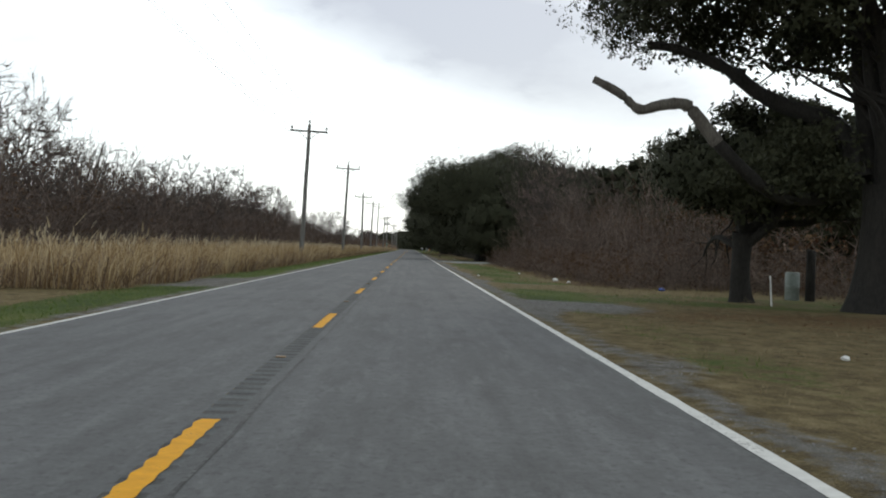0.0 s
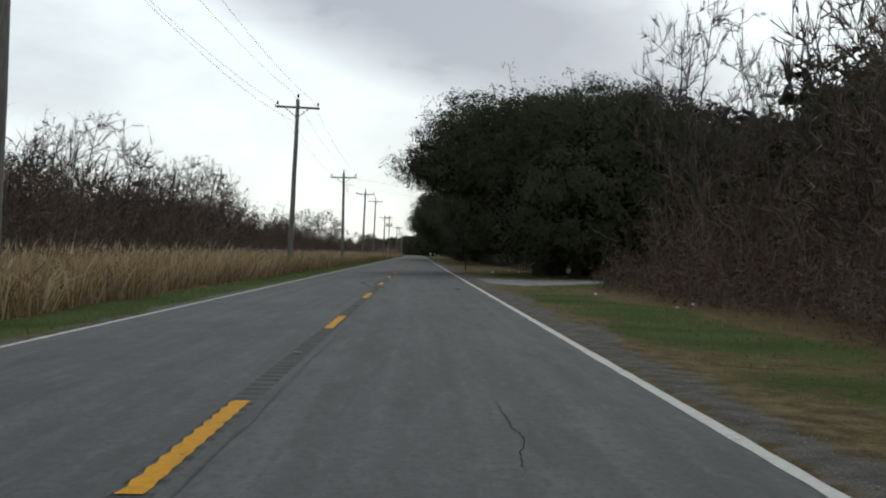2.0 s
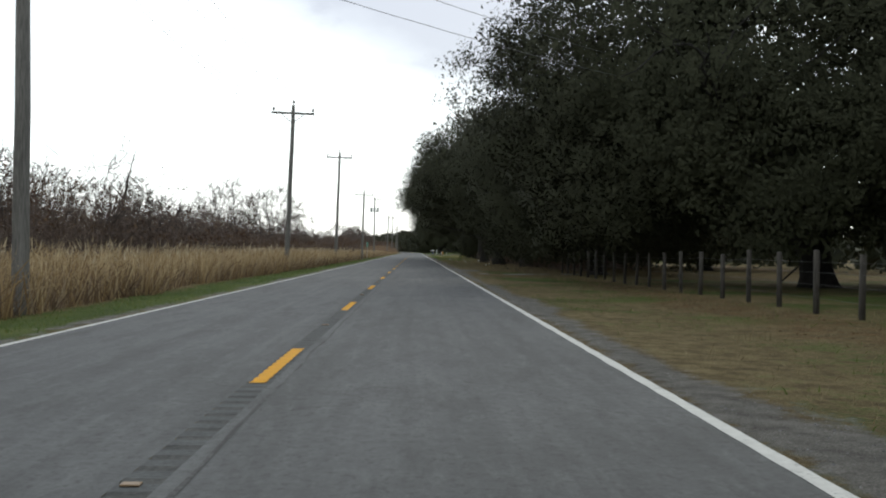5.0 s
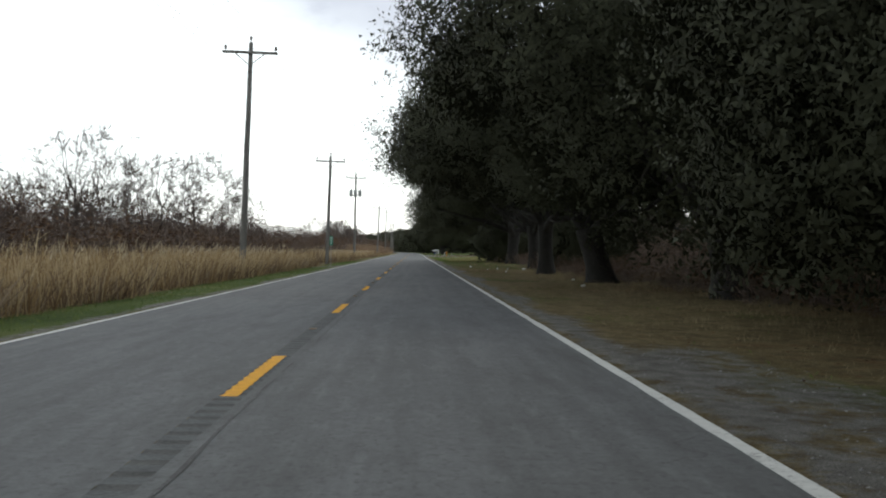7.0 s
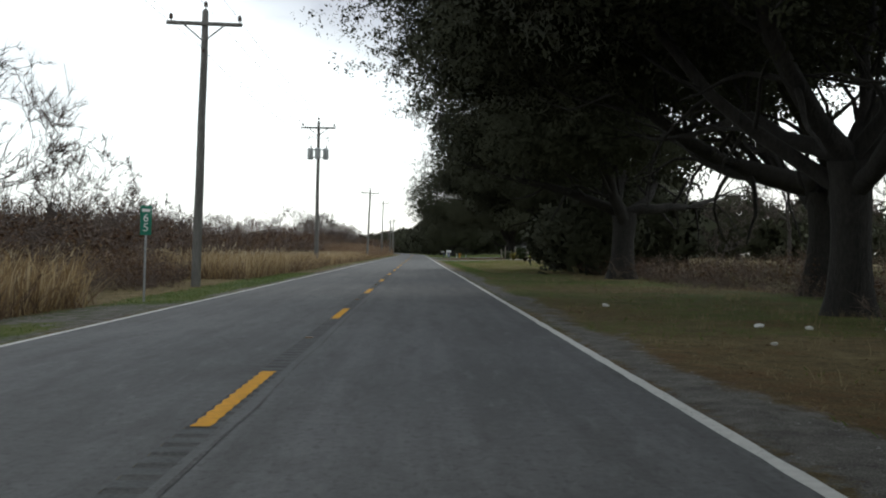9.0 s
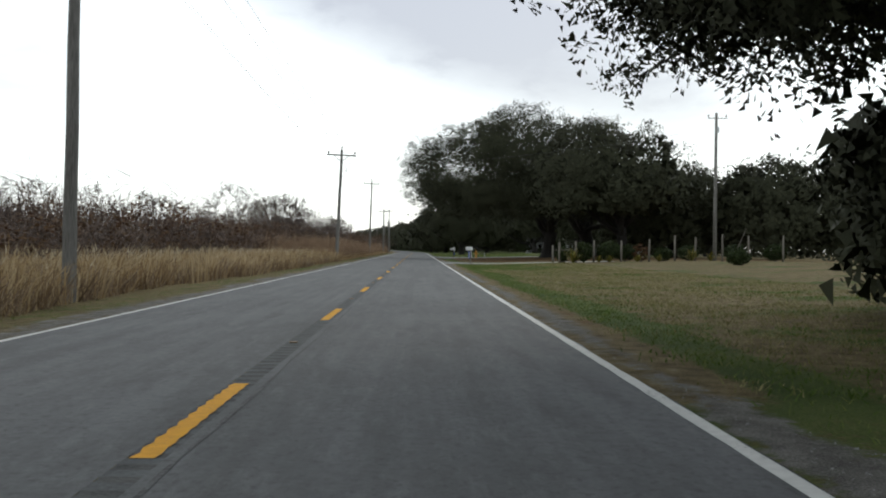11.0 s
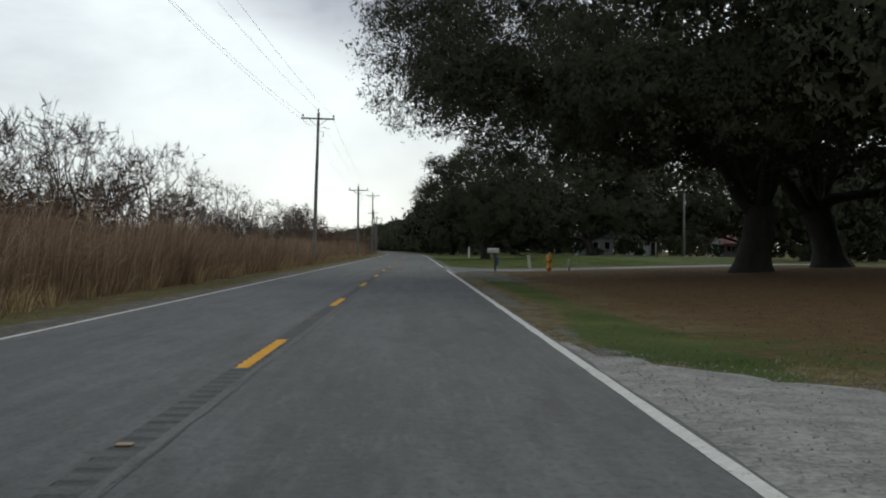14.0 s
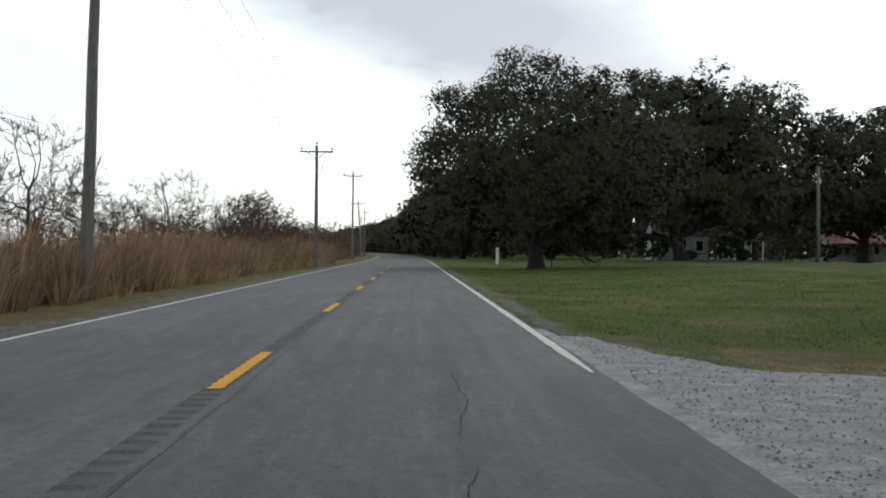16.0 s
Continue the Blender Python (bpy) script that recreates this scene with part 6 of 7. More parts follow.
LEANS = {9: (1.2, 0), 1: (1.7, 0.3), 2: (1.9, 0), 3: (0, 0.2), 4: (1.9, 0), 5: (1.6, 0.4), 6: (1.4, 0), 7: (0.4, 0), 8: (2.2, 0), 12: (-4, 0)}
for i, (px, py, tall) in enumerate(POLES):
    pole = utility_pole(tall, 3 if i == 7 else 0, i in (3, 8, 9, 10),
                        "wooden utility pole carrying three grey transformers" if i == 7 else "weathered wooden utility pole with a crossarm beside the road")
    ln = LEANS.get(i, (0, 0))
    pole.matrix_basis = pose(px, py, height(px, py), ln[1], ln[0], 0)


def wire(points, r, label, name="power_line"):
    bm = bmesh.new()
    tube(bm, points, r, 4, False)
    return tagged(part(name, bm, WIRE), label, "wire", "overhead wires")


def span(a, b, sag, n=10):
    return [(a[0] + (b[0] - a[0]) * k / n, a[1] + (b[1] - a[1]) * k / n, a[2] + (b[2] - a[2]) * k / n - 4 * sag * (k / n) * (1 - k / n)) for k in range(n + (0 if b is not None else 0))]


def conductor(dx, dz, sag, label):
    pts = []
    prev = [(-6.2, -60.0, 10.2)] + POLES
    for p, q in zip(prev, prev[1:]):
        pts += span((p[0] + dx, p[1], p[2] + dz), (q[0] + dx, q[1], q[2] + dz), sag)
    wire(pts, 0.007, label)


conductor(-1.22, -0.62, 0.55, "thin sagging overhead conductor on the crossarms")
conductor(1.22, -0.62, 0.55, "thin sagging overhead conductor on the crossarms")
conductor(0.0, -0.15, 0.5, "thin sagging overhead conductor on the pole tops")
conductor(0.0, -1.85, 0.6, "thin sagging neutral wire below the crossarms")
wire(span((-6.2, 170.6, 8.0), (16, 196, 7.6), 0.5), 0.009, "thin service wire crossing the road", "service_wire")
wire(span((-6.2, 170.6, 8.9), (16, 198, 8.6), 0.5), 0.009, "thin service wire crossing the road", "service_wire")
wire(span((-5.9, 439.2, 8.4), (29.6, 441.5, 13.0), 0.6), 0.009, "thin service wire crossing the road", "service_wire")


def plain_pole(x, y, tall, r, label, top_arm=False):
    p = thing("service_pole", label, "utility pole", "service poles", pose(x, y, height(x, y)))
    bm = bmesh.new()
    tube(bm, [(0, 0, -0.3), (0, 0, tall * 0.5), (0, 0, tall)], [r * 1.25, r, r * 0.75], 10)
    part("shaft", bm, POLE_WOOD, p, "", True)
    bm = bmesh.new()
    box(bm, 0.13, -0.1, tall - 1.6, 0.25, 0.2, 0.55, None, 0.03)
    part("meter_box", bm, CAN_GREY, p)
    if top_arm:
        bm = bmesh.new()
        box(bm, 0.1, -0.1, tall - 0.5, 1.9, 0.07, 0.07, None, 0.01)
        part("crossarm", bm, POLE_WOOD, p)
        insulator(p, -0.75, tall - 0.46)
        insulator(p, 0.95, tall - 0.46)
    return p


plain_pole(29.6, 441.5, 14.0, 0.16, "tall grey wooden service pole above a fence", True)
plain_pole(45.7, 612.0, 10.4, 0.2, "grey wooden service pole on a lawn")


# ---- mile marker ----
def letters(text, size, m, mat, parent, name="numeral"):
    cu = bpy.data.curves.new(name, "FONT")
    cu.body, cu.size, cu.align_x, cu.align_y, cu.extrude = text, size, "CENTER", "CENTER", 0.002
    ob = bpy.data.objects.new(name, cu)
    scene.collection.objects.link(ob)
    dg = bpy.context.evaluated_depsgraph_get()
    me = bpy.data.meshes.new_from_object(ob.evaluated_get(dg))
    bpy.data.objects.remove(ob)
    me.materials.clear()
    me.materials.append(mat)
    o = new(name, me)
    o.parent = parent
    o.matrix_basis = m
    return o


def mile_marker(x, y):
    p = thing("mile_marker", "green mile marker sign with white numerals on a steel post", "road sign", "", pose(x, y, height(x, y), 0, 1.0, 4))
    bm = bmesh.new()
    box(bm, 0, 0.03, 0.95, 0.05, 0.03, 2.3, None, 0.006)
    part("post", bm, GALVANISED, p)
    bm = bmesh.new()
    box(bm, 0, 0, 1.97, 0.27, 0.006, 0.71, None, 0.002)
    panel = part("panel", bm, SIGN_GREEN, p, "green sign panel")
    bm = bmesh.new()
    box(bm, 0, -0.005, 2.21, 0.19, 0.003, 0.07)
    part("lettering_bar", bm, SIGN_WHITE, panel, "small white lettering")
    face = Matrix.Rotation(radians(90), 4, "X")
    letters("6", 0.28, Matrix.Translation((0, -0.006, 2.02)) @ face, SIGN_WHITE, panel)
    letters("5", 0.28, Matrix.Translation((0, -0.006, 1.79)) @ face, SIGN_WHITE, panel)


mile_marker(-5.15, 300.2)


# ---- fences and posts ----
def round_post(name, x, y, tall, r, mat, label, category="post", group="", lean=(0, 0)):
    bm = bmesh.new()
    tube(bm, [(0, 0, -0.25), (0.006, 0, tall * 0.5), (0, 0.006, tall - 0.03), (0, 0, tall)], [r * 1.05, r, r * 0.95, r * 0.7], 8)
    ob = part(name, bm, mat, None, "", True)
    ob.matrix_basis = pose(x, y, height(x, y), lean[0], lean[1], lay.random() * 360)
    return tagged(ob, label, category, group)


def paddock_fence():
    f = thing("paddock_fence", "wire fence on weathered round wooden posts along the road", "fence", "", pose(10.3, 142.7, 0))
    for k in range(30):
        bm = bmesh.new()
        r = 0.062 + 0.012 * lay.random() + (0.04 if k == 0 else 0)
        tall = 1.28 + 0.14 * lay.random() + (0.12 if k == 0 else 0)
        y = k * 2.55
        zz = height(10.3, 142.7 + y)
        lx, ly = lay.gauss(0, 0.02), lay.gauss(0, 0.02)
        tube(bm, [(0, y, zz - 0.3), (lx * 0.5, y + ly * 0.5, zz + tall * 0.5), (lx, y + ly, zz + tall - 0.02), (lx, y + ly, zz + tall)], [r * 1.05, r, r * 0.95, r * 0.7], 8)
        part("post", bm, DARK_POST, f, "", True)
    for z in (0.35, 0.65, 0.92, 1.15):
        bm = bmesh.new()
        tube(bm, [(0, k * 2.55, z + height(10.3, 142.7 + k * 2.55) - 0.03 * (k % 2)) for k in range(30)], 0.003, 4, False)
        part("fence_wire", bm, WIRE, f)


paddock_fence()
round_post("marker_post", 5.25, 146.4, 1.24, 0.06, DARK_POST, "lone dark wooden post beside the gravel shoulder", "post")


def garden_fence():
    f = thing("garden_fence", "tall weathered wooden posts of a garden fence", "fence", "", pose(13.4, 435, 0))
    xs = [0.1, 0.6, 2.1, 3.7, 6.1, 8.6, 10.9, 12.8, 15.2, 17.6, 20.6]
    hs2 = [1.6, 1.85, 1.9, 1.95, 1.9, 2.0, 2.3, 2.1, 2.4, 2.3, 2.4]
    for k, (x, h) in enumerate(zip(xs, hs2)):
        bm = bmesh.new()
        zz = height(13.4 + x, 435)
        dy = lay.gauss(0, 0.2)
        tube(bm, [(x, dy, zz - 0.2), (x + lay.gauss(0, 0.03), dy, zz + h)], [0.095, 0.08], 8)
        part("post", bm, POST_WOOD, f, "", True)
    for x0, x1, z in ((0.1, 2.1, 1.15),):
        bm = bmesh.new()
        tube(bm, [(x0, 0.1, z + height(13.4 + x0, 435)), (x1, 0.1, z + height(13.4 + x1, 435))], 0.035, 6)
        part("rail", bm, POST_WOOD, f)
    bm = bmesh.new()
    tube(bm, [(16.4, 0.4, 1.0), (17.4, 0.4, 3.3)], 0.035, 6)
    part("leaning_pole", bm, PALE_BARK, f, "pale leaning stick")


garden_fence()
SHRUB_LEAF = foliage("dark_shrub_leaves", [(0.2, (0.014, 0.022, 0.008)), (0.5, (0.03, 0.045, 0.016)), (0.9, (0.07, 0.085, 0.03))], 0.5)
YELLOW_LEAF = foliage("yellowing_strap_leaves", [(0.2, (0.05, 0.06, 0.015)), (0.5, (0.14, 0.13, 0.03)), (0.9, (0.3, 0.24, 0.06))], 0.6)


def shrub(x, y, tall, wide, mat, label, n=1400, size=0.1):
    p = thing("garden_shrub", label, "bush", "garden shrubs", pose(x, y, height(x, y)))
    h = Heap()
    for k in range(9):
        line, d = wander((lay.gauss(0, 0.05), lay.gauss(0, 0.05), -0.05), (lay.gauss(0, 0.5), lay.gauss(0, 0.5), 1), tall * 0.8, 4, 0.15)
        h.add(*limb(line, np.linspace(0.02, 0.006, 5), 4))
    part_mesh(p, "stems", h.mesh("stems", BARE_BARK))
    q = rng.normal(size=(n // 25, 3))
    q /= np.linalg.norm(q, axis=1, keepdims=True)
    q = q * (0.5 + 0.5 * rng.random((len(q), 1)) ** 0.5) * np.array([wide / 2, wide / 2, tall * 0.45]) + np.array([0, 0, tall * 0.52])
    v, f = leaf_tris(q, 0.16, 25, size)
    v[:, 2] = np.maximum(v[:, 2], 0.02)
    part_mesh(p, "leaves", raw_mesh("leaves", v, f, mat))
    return p


def strap_plant(x, y, tall, label):
    """A rosette of long arching leaves."""
    p = thing("strap_leaf_plant", label, "plant", "garden shrubs", pose(x, y, height(x, y)))
    n = 60
    az, el = rng.random(n) * 2 * np.pi, 0.5 + rng.random(n) * 0.9
    d = np.column_stack([np.cos(az) * np.cos(el), np.sin(az) * np.cos(el), np.sin(el)])
    side = np.column_stack([-np.sin(az), np.cos(az), np.zeros(n)])
    ln = tall * (0.6 + 0.5 * rng.random((n, 1)))
    mid = d * ln * 0.6
    tip = d * ln + np.column_stack([np.zeros(n), np.zeros(n), -0.25 * ln[:, 0]])
    w = 0.035
    v = np.stack([-side * w, side * w, mid + side * w, mid - side * w, tip], 1)
    f = (np.arange(n) * 5)[:, None, None] + np.array([[0, 1, 2], [0, 2, 3], [3, 2, 4]])[None]
    part_mesh(p, "leaves", raw_mesh("leaves", v.reshape(-1, 3), f.reshape(-1, 3), YELLOW_LEAF))


for sx, sy, st, sw in ((14.5, 436.4, 1.4, 1.3), (16.3, 435.9, 1.9, 1.7), (18.6, 436.2, 1.9, 2.2), (20.2, 437, 1.6, 2.0), (23.5, 436, 1.2, 1.6), (26.0, 437, 1.4, 1.8), (30.0, 436, 1.5, 2.0), (23.2, 411, 1.0, 1.5), (34, 437, 1.6, 2.2)):
    shrub(sx, sy, st, sw, SHRUB_LEAF, "dark leafy garden shrub beside a wooden post", 4200, 0.12)
for sx, sy, st in ((15.2, 434.5, 1.9), (17.5, 434.5, 0.9), (18.4, 434.2, 0.9), (20.8, 434.0, 1.0), (22.6, 433.5, 0.9), (25.6, 434, 1.6), (27.4, 434.4, 1.2)):
    strap_plant(sx, sy, st, "yellow-green strap-leaved plant in the garden row")
for sx, sy, st, sw in ((27.4, 611, 3.2, 4.0), (36.4, 613, 3.0, 3.4), (31.5, 612.5, 1.1, 2.0), (47.5, 622, 3.2, 4.5), (40.5, 622, 1.3, 1.6), (62.5, 655, 2.4, 3.5)):
    shrub(sx, sy, st, sw, SHRUB_LEAF, "dark leafy shrub on the lawn before a house", 3000, 0.22)
shrub(21.5, 436.0, 1.6, 1.5, RUST_LEAF, "rust-coloured leafy shrub in the garden row")


# ---- mailboxes, hydrant, markers ----
def mailbox(x, y, post_mat, label, body_label, long=0.62, high=0.27, wide=0.22):
    p = thing("mailbox", label, "mailbox", "roadside mailboxes", pose(x, y, height(x, y), 0, 0, 0))
    bm = bmesh.new()
    box(bm, 0.12, 0, 0.52, 0.11, 0.11, 1.14, None, 0.012)
    part("post", bm, post_mat, p)
    bm = bmesh.new()
    box(bm, 0, 0, 1.09, long * 0.8, 0.16, 0.035, None, 0.006)
    part("bracket", bm, post_mat, p)
    # a domed body lying across the verge, its door towards the road
    bm = bmesh.new()
    prof = [(-wide / 2, 0), (wide / 2, 0)] + [(wide / 2 * math.cos(a), high - wide / 2 + wide / 2 * math.sin(a)) for a in (math.pi * k / 10 for k in range(11))]
    rings = [[bm.verts.new((sx, py, 1.11 + pz)) for py, pz in prof] for sx in (-long / 2, long / 2)]
    n = len(prof)
    for k in range(n):
        bm.faces.new((rings[0][k], rings[0][(k + 1) % n], rings[1][(k + 1) % n], rings[1][k]))
    bm.faces.new(list(reversed(rings[0])))
    bm.faces.new(rings[1])
    bmesh.ops.remove_doubles(bm, verts=list(bm.verts), dist=0.0005)
    bmesh.ops.recalc_face_normals(bm, faces=list(bm.faces))
    body = part("body", bm, WHITE_METAL, p, body_label)
    bm = bmesh.new()
    box(bm, -long / 2 - 0.008, 0, 1.11 + high * 0.46, 0.012, wide * 0.96, high * 0.86, None, 0.004)
    part("door", bm, WHITE_METAL, body)
    bm = bmesh.new()
    box(bm, -long / 2 - 0.025, 0, 1.11 + high * 0.85, 0.03, 0.05, 0.02, None, 0.004)
    part("latch", bm, GALVANISED, body)
    bm = bmesh.new()
    box(bm, -0.06, -wide / 2 - 0.006, 1.11 + high * 0.45, 0.28, 0.004, 0.045, None)
    part("lettering_bar", bm, CAN_GREY, body, "faint grey lettering")
    return p


box1 = mailbox(5.75, 429.2, POST_WOOD, "white metal mailbox on a grey wooden post beside a driveway", "dented white metal mailbox body", 0.56, 0.28)
box1.location.z += 0.08
bm = bmesh.new()
box(bm, 0.0, -0.07, 0.72, 0.13, 0.012, 0.6, None, 0.004)
plate = part("address_plate", bm, SIGN_BLUE, box1, "blue vertical address plate")
for k in range(4):
    bm = bmesh.new()
    box(bm, 0.0, -0.079, 0.93 - 0.135 * k, 0.06, 0.003, 0.085)
    part("lettering_bar", bm, SIGN_WHITE, plate, "white plain bar")
GREY_BOX = speckled("weathered_grey_mailbox", (0.22, 0.22, 0.23), (0.36, 0.36, 0.37), 10, 0.45, 0.1, 0.002, True)
box2 = mailbox(6.35, 495.3, DARK_POST, "weathered grey mailbox on a dark wooden post beside a gravel drive", "weathered pale grey mailbox body", 0.66, 0.27)
bm = bmesh.new()
box(bm, 0.24, -0.02, 0.62, 0.14, 0.012, 0.52, None, 0.004)
part("address_plate", bm, SIGN_BLUE, box2, "blue vertical address plate")


def hydrant(x, y):
    p = thing("fire_hydrant", "orange-yellow fire hydrant standing on the grass", "fire hydrant", "", pose(x, y, height(x, y)))
    bm = bmesh.new()
    lathe(bm, [(0.13, -0.1), (0.13, 0.16), (0.19, 0.17), (0.19, 0.215), (0.125, 0.225), (0.118, 0.74), (0.13, 0.76)], 18)
    part("barrel", bm, HYDRANT, p, "", True)
    bm = bmesh.new()
    lathe(bm, [(0.17, 0.76), (0.17, 0.8), (0.14, 0.82), (0.135, 0.9), (0.11, 0.99), (0.06, 1.04), (0.03, 1.05), (0.03, 1.12), (0.015, 1.125)], 18)
    part("bonnet", bm, HYDRANT, p, "", True)
    for a, r, ln in ((180, 0.055, 0.2), (0, 0.055, 0.2), (270, 0.085, 0.23)):
        bm = bmesh.new()
        m = Matrix.Rotation(radians(a), 4, "Z") @ Matrix.Translation((0.09, 0, 0.62)) @ Matrix.Rotation(radians(90), 4, "Y")
        lathe(bm, [(r, 0), (r, ln - 0.1), (r * 1.3, ln - 0.09), (r * 1.3, ln - 0.03), (r * 0.5, ln - 0.02), (r * 0.4, ln + 0.02)], 12, m)
        part("nozzle_cap", bm, HYDRANT, p, "", True)
    for k in range(8):
        a = 2 * math.pi * k / 8
        bm = bmesh.new()
        lathe(bm, [(0.016, 0.21), (0.016, 0.24), (0.008, 0.245)], 6, Matrix.Translation((0.163 * math.cos(a), 0.163 * math.sin(a), 0)))
        part("bolt", bm, HYDRANT, p)


hydrant(9.68, 495.0)
round_post("bollard", 10.9, 495.2, 0.72, 0.07, GALVANISED, "short grey metal bollard beside the hydrant", "bollard")
bm = bmesh.new()
box(bm, 0, 0, 0.42, 0.2, 0.06, 0.95, None, 0.015)
ob = part("marker_post", bm, WHITE_METAL)
ob.matrix_basis = pose(9.46, 504.2, height(9.46, 504.2), 0, -6, 10)
tagged(ob, "leaning pale marker post on the lawn", "post")
bm = bmesh.new()
box(bm, 0, 0, 0.75, 0.28, 0.1, 1.75, None, 0.02)
ob = part("marker_post", bm, WHITE_METAL)
ob.matrix_basis = pose(9.81, 599.5, height(9.81, 599.5))
tagged(ob, "white upright marker post on the lawn", "post")
bm = bmesh.new()
box(bm, 0, 0, 0.4, 0.045, 0.04, 0.95, None, 0.01)
ob = part("marker_post", bm, WHITE_METAL)
ob.matrix_basis = pose(11.7, 28.0, height(11.7, 28), 0, -4, 0)
tagged(ob, "thin white stake on the grass near an oak", "post")
round_post("tree_stump", 14.6, 33.0, 1.7, 0.16, OAK_BARK, "thin dark dead stem beside a pale barrel", "tree stump")
bm = bmesh.new()
lathe(bm, [(0.22, 0), (0.24, 0.03), (0.24, 0.42), (0.25, 0.44), (0.24, 0.46), (0.24, 0.9), (0.2, 0.95)], 18)
ob = part("barrel", bm, speckled("pale_green_barrel", (0.16, 0.19, 0.17), (0.26, 0.29, 0.27), 8, 0.6, 0.1, 0.002, True), None, "", True)
ob.matrix_basis = pose(14.2, 33.6, height(14.2, 33.6))
tagged(ob, "pale green-grey upright barrel under the oak", "barrel")


# ---- broken limb of the first oak ----
def crooked(points, r0, r1, mat, name, label):
    """A hand-laid crooked limb of the first oak, given in world metres."""
    line = np.array(points)
    m = len(line)
    t = np.linspace(0, m - 1, 4 * m)
    line = np.column_stack([np.interp(t, np.arange(m), line[:, k]) for k in range(3)])
    for _ in range(3):
        line[1:-1] = (line[:-2] + 2 * line[1:-1] + line[2:]) / 4
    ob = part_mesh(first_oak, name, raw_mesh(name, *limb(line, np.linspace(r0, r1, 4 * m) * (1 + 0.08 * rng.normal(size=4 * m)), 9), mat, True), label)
    ob.matrix_parent_inverse = first_oak.matrix_basis.inverted()


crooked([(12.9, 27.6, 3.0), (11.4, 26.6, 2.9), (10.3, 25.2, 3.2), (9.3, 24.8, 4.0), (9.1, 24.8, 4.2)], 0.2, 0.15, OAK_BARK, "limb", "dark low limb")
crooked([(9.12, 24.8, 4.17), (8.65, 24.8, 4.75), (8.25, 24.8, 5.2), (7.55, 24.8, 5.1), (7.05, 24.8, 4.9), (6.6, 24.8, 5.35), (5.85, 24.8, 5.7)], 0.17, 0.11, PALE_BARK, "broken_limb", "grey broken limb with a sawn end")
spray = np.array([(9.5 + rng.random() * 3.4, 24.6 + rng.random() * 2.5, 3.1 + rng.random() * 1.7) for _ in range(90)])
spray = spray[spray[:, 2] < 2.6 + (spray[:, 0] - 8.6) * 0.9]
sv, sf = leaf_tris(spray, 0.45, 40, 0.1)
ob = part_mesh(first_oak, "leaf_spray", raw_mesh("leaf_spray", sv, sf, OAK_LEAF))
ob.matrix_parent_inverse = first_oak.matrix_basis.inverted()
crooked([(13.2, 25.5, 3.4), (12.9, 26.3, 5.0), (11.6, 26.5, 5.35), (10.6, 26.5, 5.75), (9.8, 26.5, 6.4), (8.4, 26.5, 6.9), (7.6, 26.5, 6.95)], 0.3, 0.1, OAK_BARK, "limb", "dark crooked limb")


# ---- houses under the oaks ----
def house(x, y, turn, w, d, h, roof_h, wall_mat, roof_mat, label, wins=2, porch=False):
    p = thing("house", label, "house", "houses", pose(x, y, height(x, y), 0, 0, turn))
    t = 0.15
    bm = bmesh.new()
    for yy in (0, d):
        box(bm, 0, yy, h / 2 - 0.1, w, t, h + 0.2)
    for xx in (-w / 2 + t / 2, w / 2 - t / 2):
        box(bm, xx, d / 2, h / 2 - 0.1, t, d - t - 0.004, h + 0.19)
    part("wall", bm, wall_mat, p)
    for s in (-1, 1):
        bm = bmesh.new()
        run = d / 2 + 0.4
        ang = math.atan2(roof_h, d / 2)
        m = Matrix.Translation((0, d / 2 + s * run / 2, h + roof_h / 2 - 0.12)) @ Matrix.Rotation(-s * ang, 4, "X")
        box(bm, 0, 0, 0, w + 0.7, run / math.cos(ang), 0.1, m, 0.01)
        part("roof", bm, roof_mat, p)
    for s in (-1, 1):
        bm = bmesh.new()
        a, b, c = (bm.verts.new((s * (w / 2 - 0.02), yy, z)) for yy, z in ((0, h), (d, h), (d / 2, h + roof_h - 0.15)))
        a2, b2, c2 = (bm.verts.new((s * (w / 2 - 0.14), yy, z)) for yy, z in ((0, h), (d, h), (d / 2, h + roof_h - 0.15)))
        for f in ((a, b, c), (c2, b2, a2), (a, a2, b2, b), (b, b2, c2, c), (c, c2, a2, a)):
            bm.faces.new(f)
        bmesh.ops.recalc_face_normals(bm, faces=list(bm.faces))
        part("gable", bm, wall_mat, p)
    for k in range(wins):
        wx = -w / 2 + w * (k + 0.5) / wins
        win = new("window")
        win.parent = p
        bm = bmesh.new()
        for dx, dz, sx, sz in ((-0.45, 0, 0.08, 1.3), (0.45, 0, 0.08, 1.3), (0, 0.61, 0.98, 0.08), (0, -0.61, 0.98, 0.08)):
            box(bm, wx + dx, -0.1, h * 0.55 + dz, sx, 0.06, sz)
        part("frame", bm, WHITE_METAL, win)
        bm = bmesh.new()
        box(bm, wx, -0.085, h * 0.55, 0.82, 0.015, 1.14)
        part("pane", bm, GLASS_DARK, win)
    if porch:
        for k in range(4):
            bm = bmesh.new()
            box(bm, -w / 2 + 0.3 + (w - 0.6) * k / 3, -1.8, h / 2 - 0.2, 0.14, 0.14, h - 0.2, None, 0.01)
            part("porch_post", bm, WHITE_WALL, p)
        bm = bmesh.new()
        box(bm, 0, -1.0, h - 0.2, w + 0.3, 2.1, 0.12, Matrix.Identity(4), 0.01)
        part("porch_roof", bm, roof_mat, p)
    return p


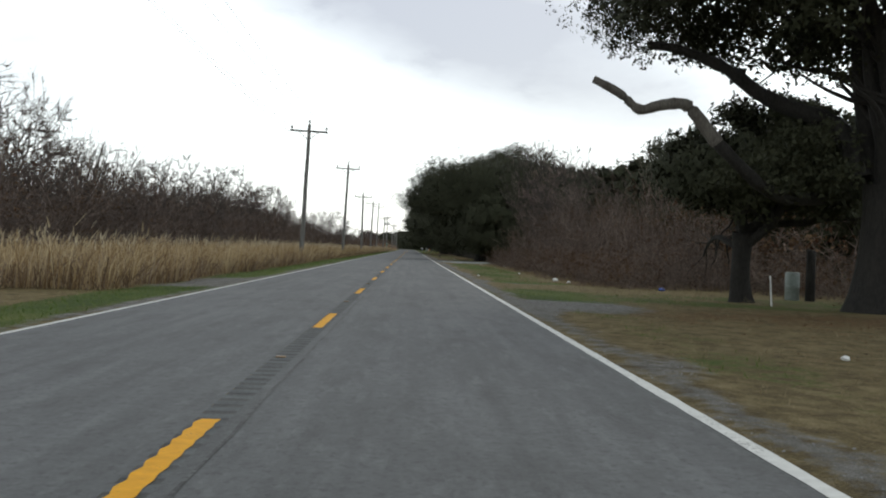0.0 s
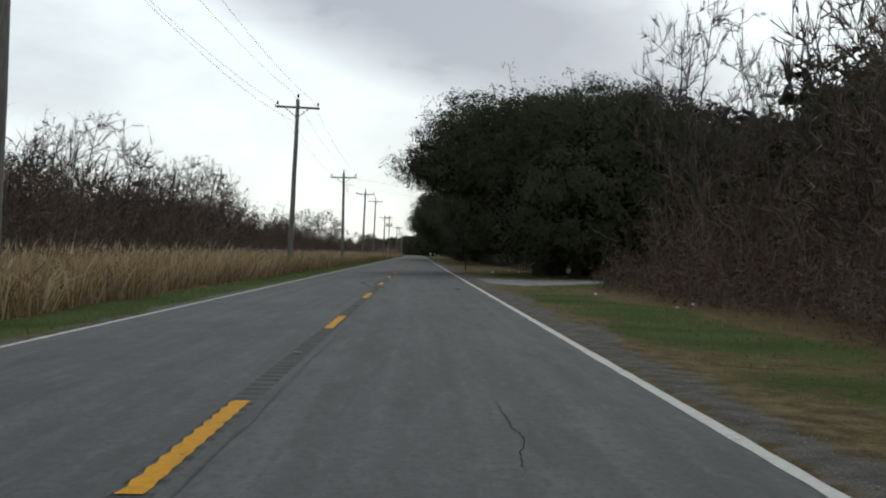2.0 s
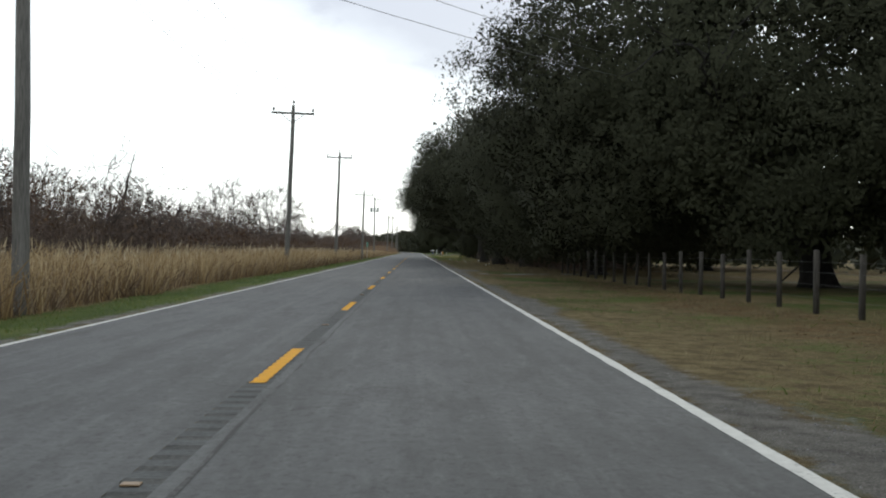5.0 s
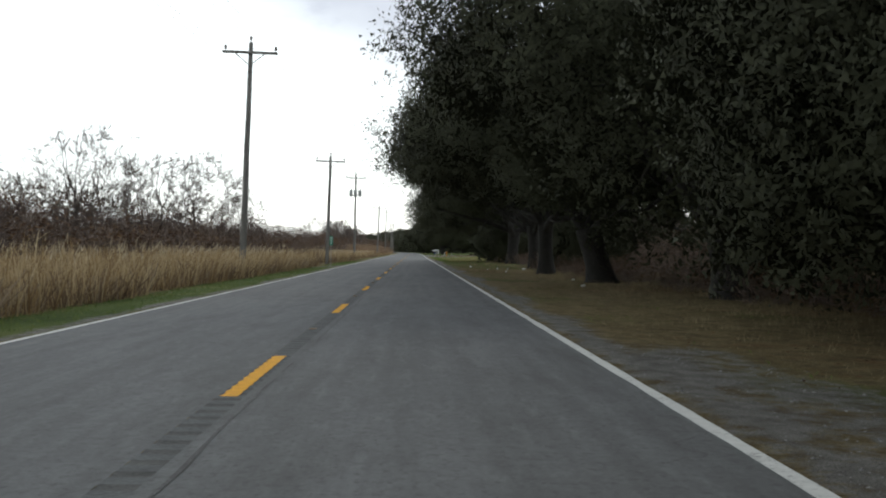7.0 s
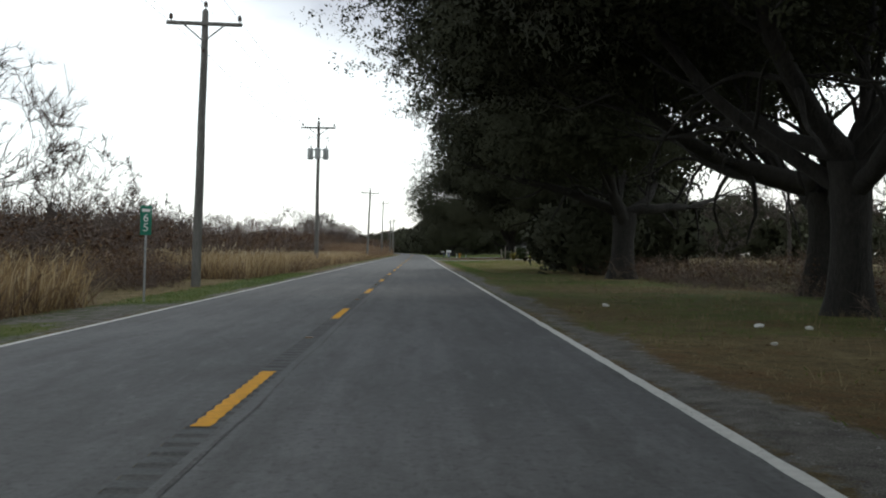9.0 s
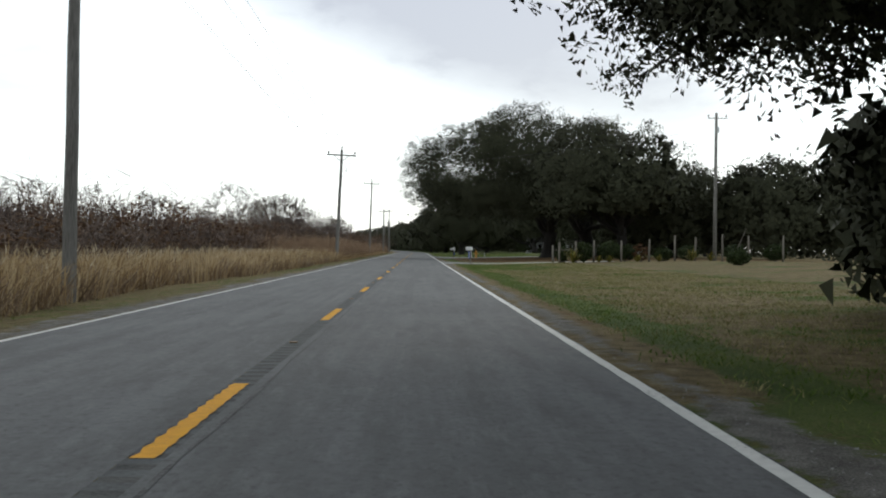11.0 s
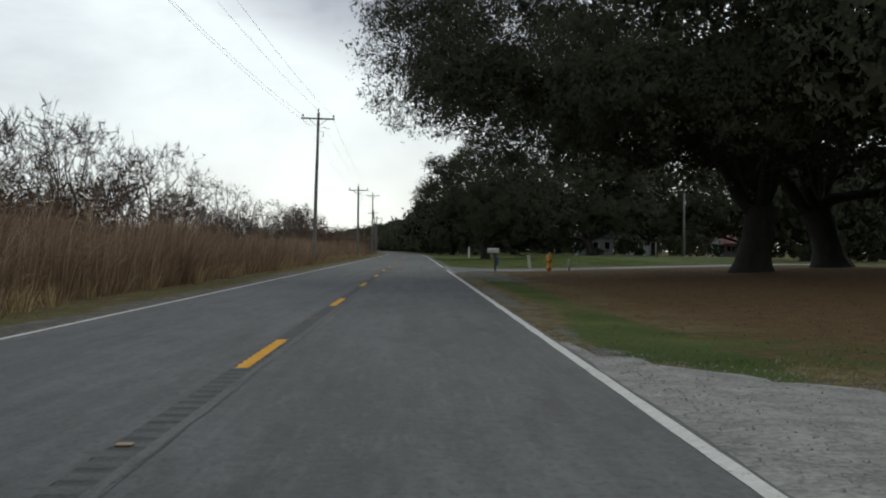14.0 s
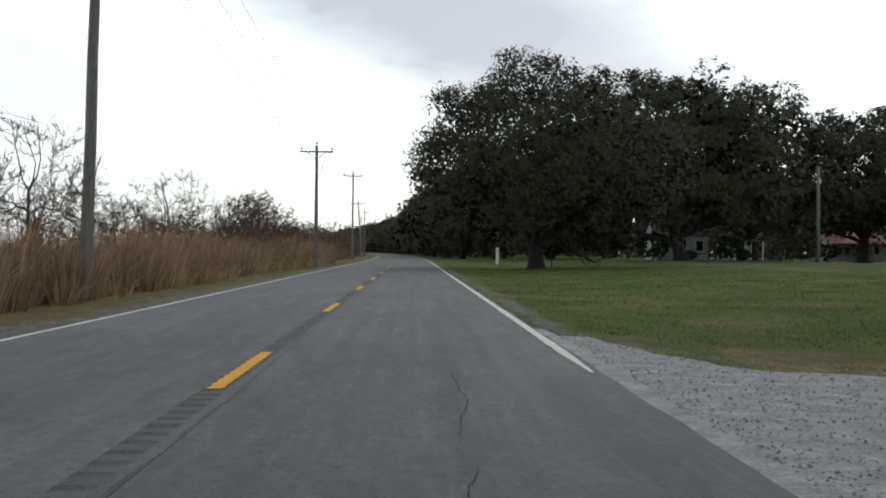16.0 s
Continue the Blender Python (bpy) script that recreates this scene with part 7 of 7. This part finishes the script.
house(31.8, 616, 0, 5.8, 6.5, 3.0, 1.7, WHITE_WALL, DARK_ROOF, "white house with dark windows half hidden by oaks", 3)
house(70, 662, 6, 9, 6, 2.7, 1.7, WHITE_WALL, RED_METAL, "long low house with a faded red roof and white porch posts", 3, True)


def carport(x, y, w, d, h, label):
    p = thing("carport", label, "carport", "", pose(x, y, height(x, y)))
    for sx in (-w / 2 + 0.1, 0, w / 2 - 0.1):
        for sy in (0.1, d - 0.1):
            bm = bmesh.new()
            box(bm, sx, sy, h / 2 - 0.1, 0.1, 0.1, h + 0.2, None, 0.01)
            part("post", bm, WHITE_METAL, p)
    bm = bmesh.new()
    box(bm, 0, d / 2, h + 0.12, w + 0.4, d + 0.4, 0.12, None, 0.02)
    part("roof", bm, DARK_ROOF, p)
    for sx, sw in ((w * 0.28, w * 0.24), (-w * 0.32, w * 0.2)):
        bm = bmesh.new()
        box(bm, sx, d * 0.8, 0.9, sw, 0.08, 1.9, None, 0.01)
        part("panel", bm, WHITE_WALL, p, "white wall panel")


carport(42.0, 626, 4.4, 5, 2.3, "open carport with white panels under oak trees")

# ---- scraps of tyre on the road ----
for tx, ty, turn, ln in ((2.74, 93.8, 20, 0.1), (2.82, 93.95, -15, 0.13), (2.7, 94.1, 60, 0.08)):
    bm = bmesh.new()
    tube(bm, [(-ln / 2, 0, 0.006), (-ln / 6, 0.01, 0.008), (ln / 6, 0.008, 0.008), (ln / 2, -0.02, 0.006)], [0.006, 0.009, 0.008, 0.004], 6)
    ob = part("tyre_scrap", bm, RUBBER_MARK)
    ob.matrix_basis = pose(tx, ty, 0.006, 0, 0, turn)
    tagged(ob, "torn black strip of tyre rubber lying on the asphalt", "tyre scrap", "tyre scraps")

# ---- roadside litter ----
lit = random.Random(3)
for lx, ly, s in ((7.1, 10.7, 0.16), (10.7, 37.7, 0.3), (7.6, 60.5, 0.2), (8.8, 62.0, 0.12), (9.2, 59.8, 0.14), (8.06, 48.0, 0.34), (8.3, 45.3, 0.22), (4.7, 51.7, 0.16), (8.9, 86.0, 0.2), (7.5, 94.0, 0.16), (8.0, 84.0, 0.14),
                  (6.8, 136.5, 0.2), (9.0, 140, 0.16), (8.8, 146.5, 0.14), (7.9, 253, 0.22), (8.8, 262, 0.2), (7.3, 281.5, 0.17), (7.6, 293.0, 0.2), (8.3, 292.4, 0.18), (9.4, 291.5, 0.3), (6.6, 289, 0.14), (6.0, 300, 0.2)):
    bm = bmesh.new()
    bmesh.ops.create_icosphere(bm, subdivisions=2, radius=s * 0.5)
    for v in bm.verts:
        k = 1 + 0.5 * noise.noise(v.co * (9 / s * 0.25) + Vector((lx, ly, 0)))
        v.co = Vector((v.co.x * k * (0.8 + lit.random() * 0.05), v.co.y * k * 0.7, v.co.z * k * 0.45))
    ob = part("litter_scrap", bm, SIGN_BLUE if s > 0.29 and lx > 10 else PLASTIC_WHITE)
    ob.matrix_basis = pose(lx, ly, height(lx, ly) + s * 0.14, 0, 0, lit.random() * 360)
    tagged(ob, "crumpled pale plastic scrap lying on the verge" if not (s > 0.29 and lx > 10) else "crumpled blue plastic scrap lying by the brush", "litter", "roadside litter")
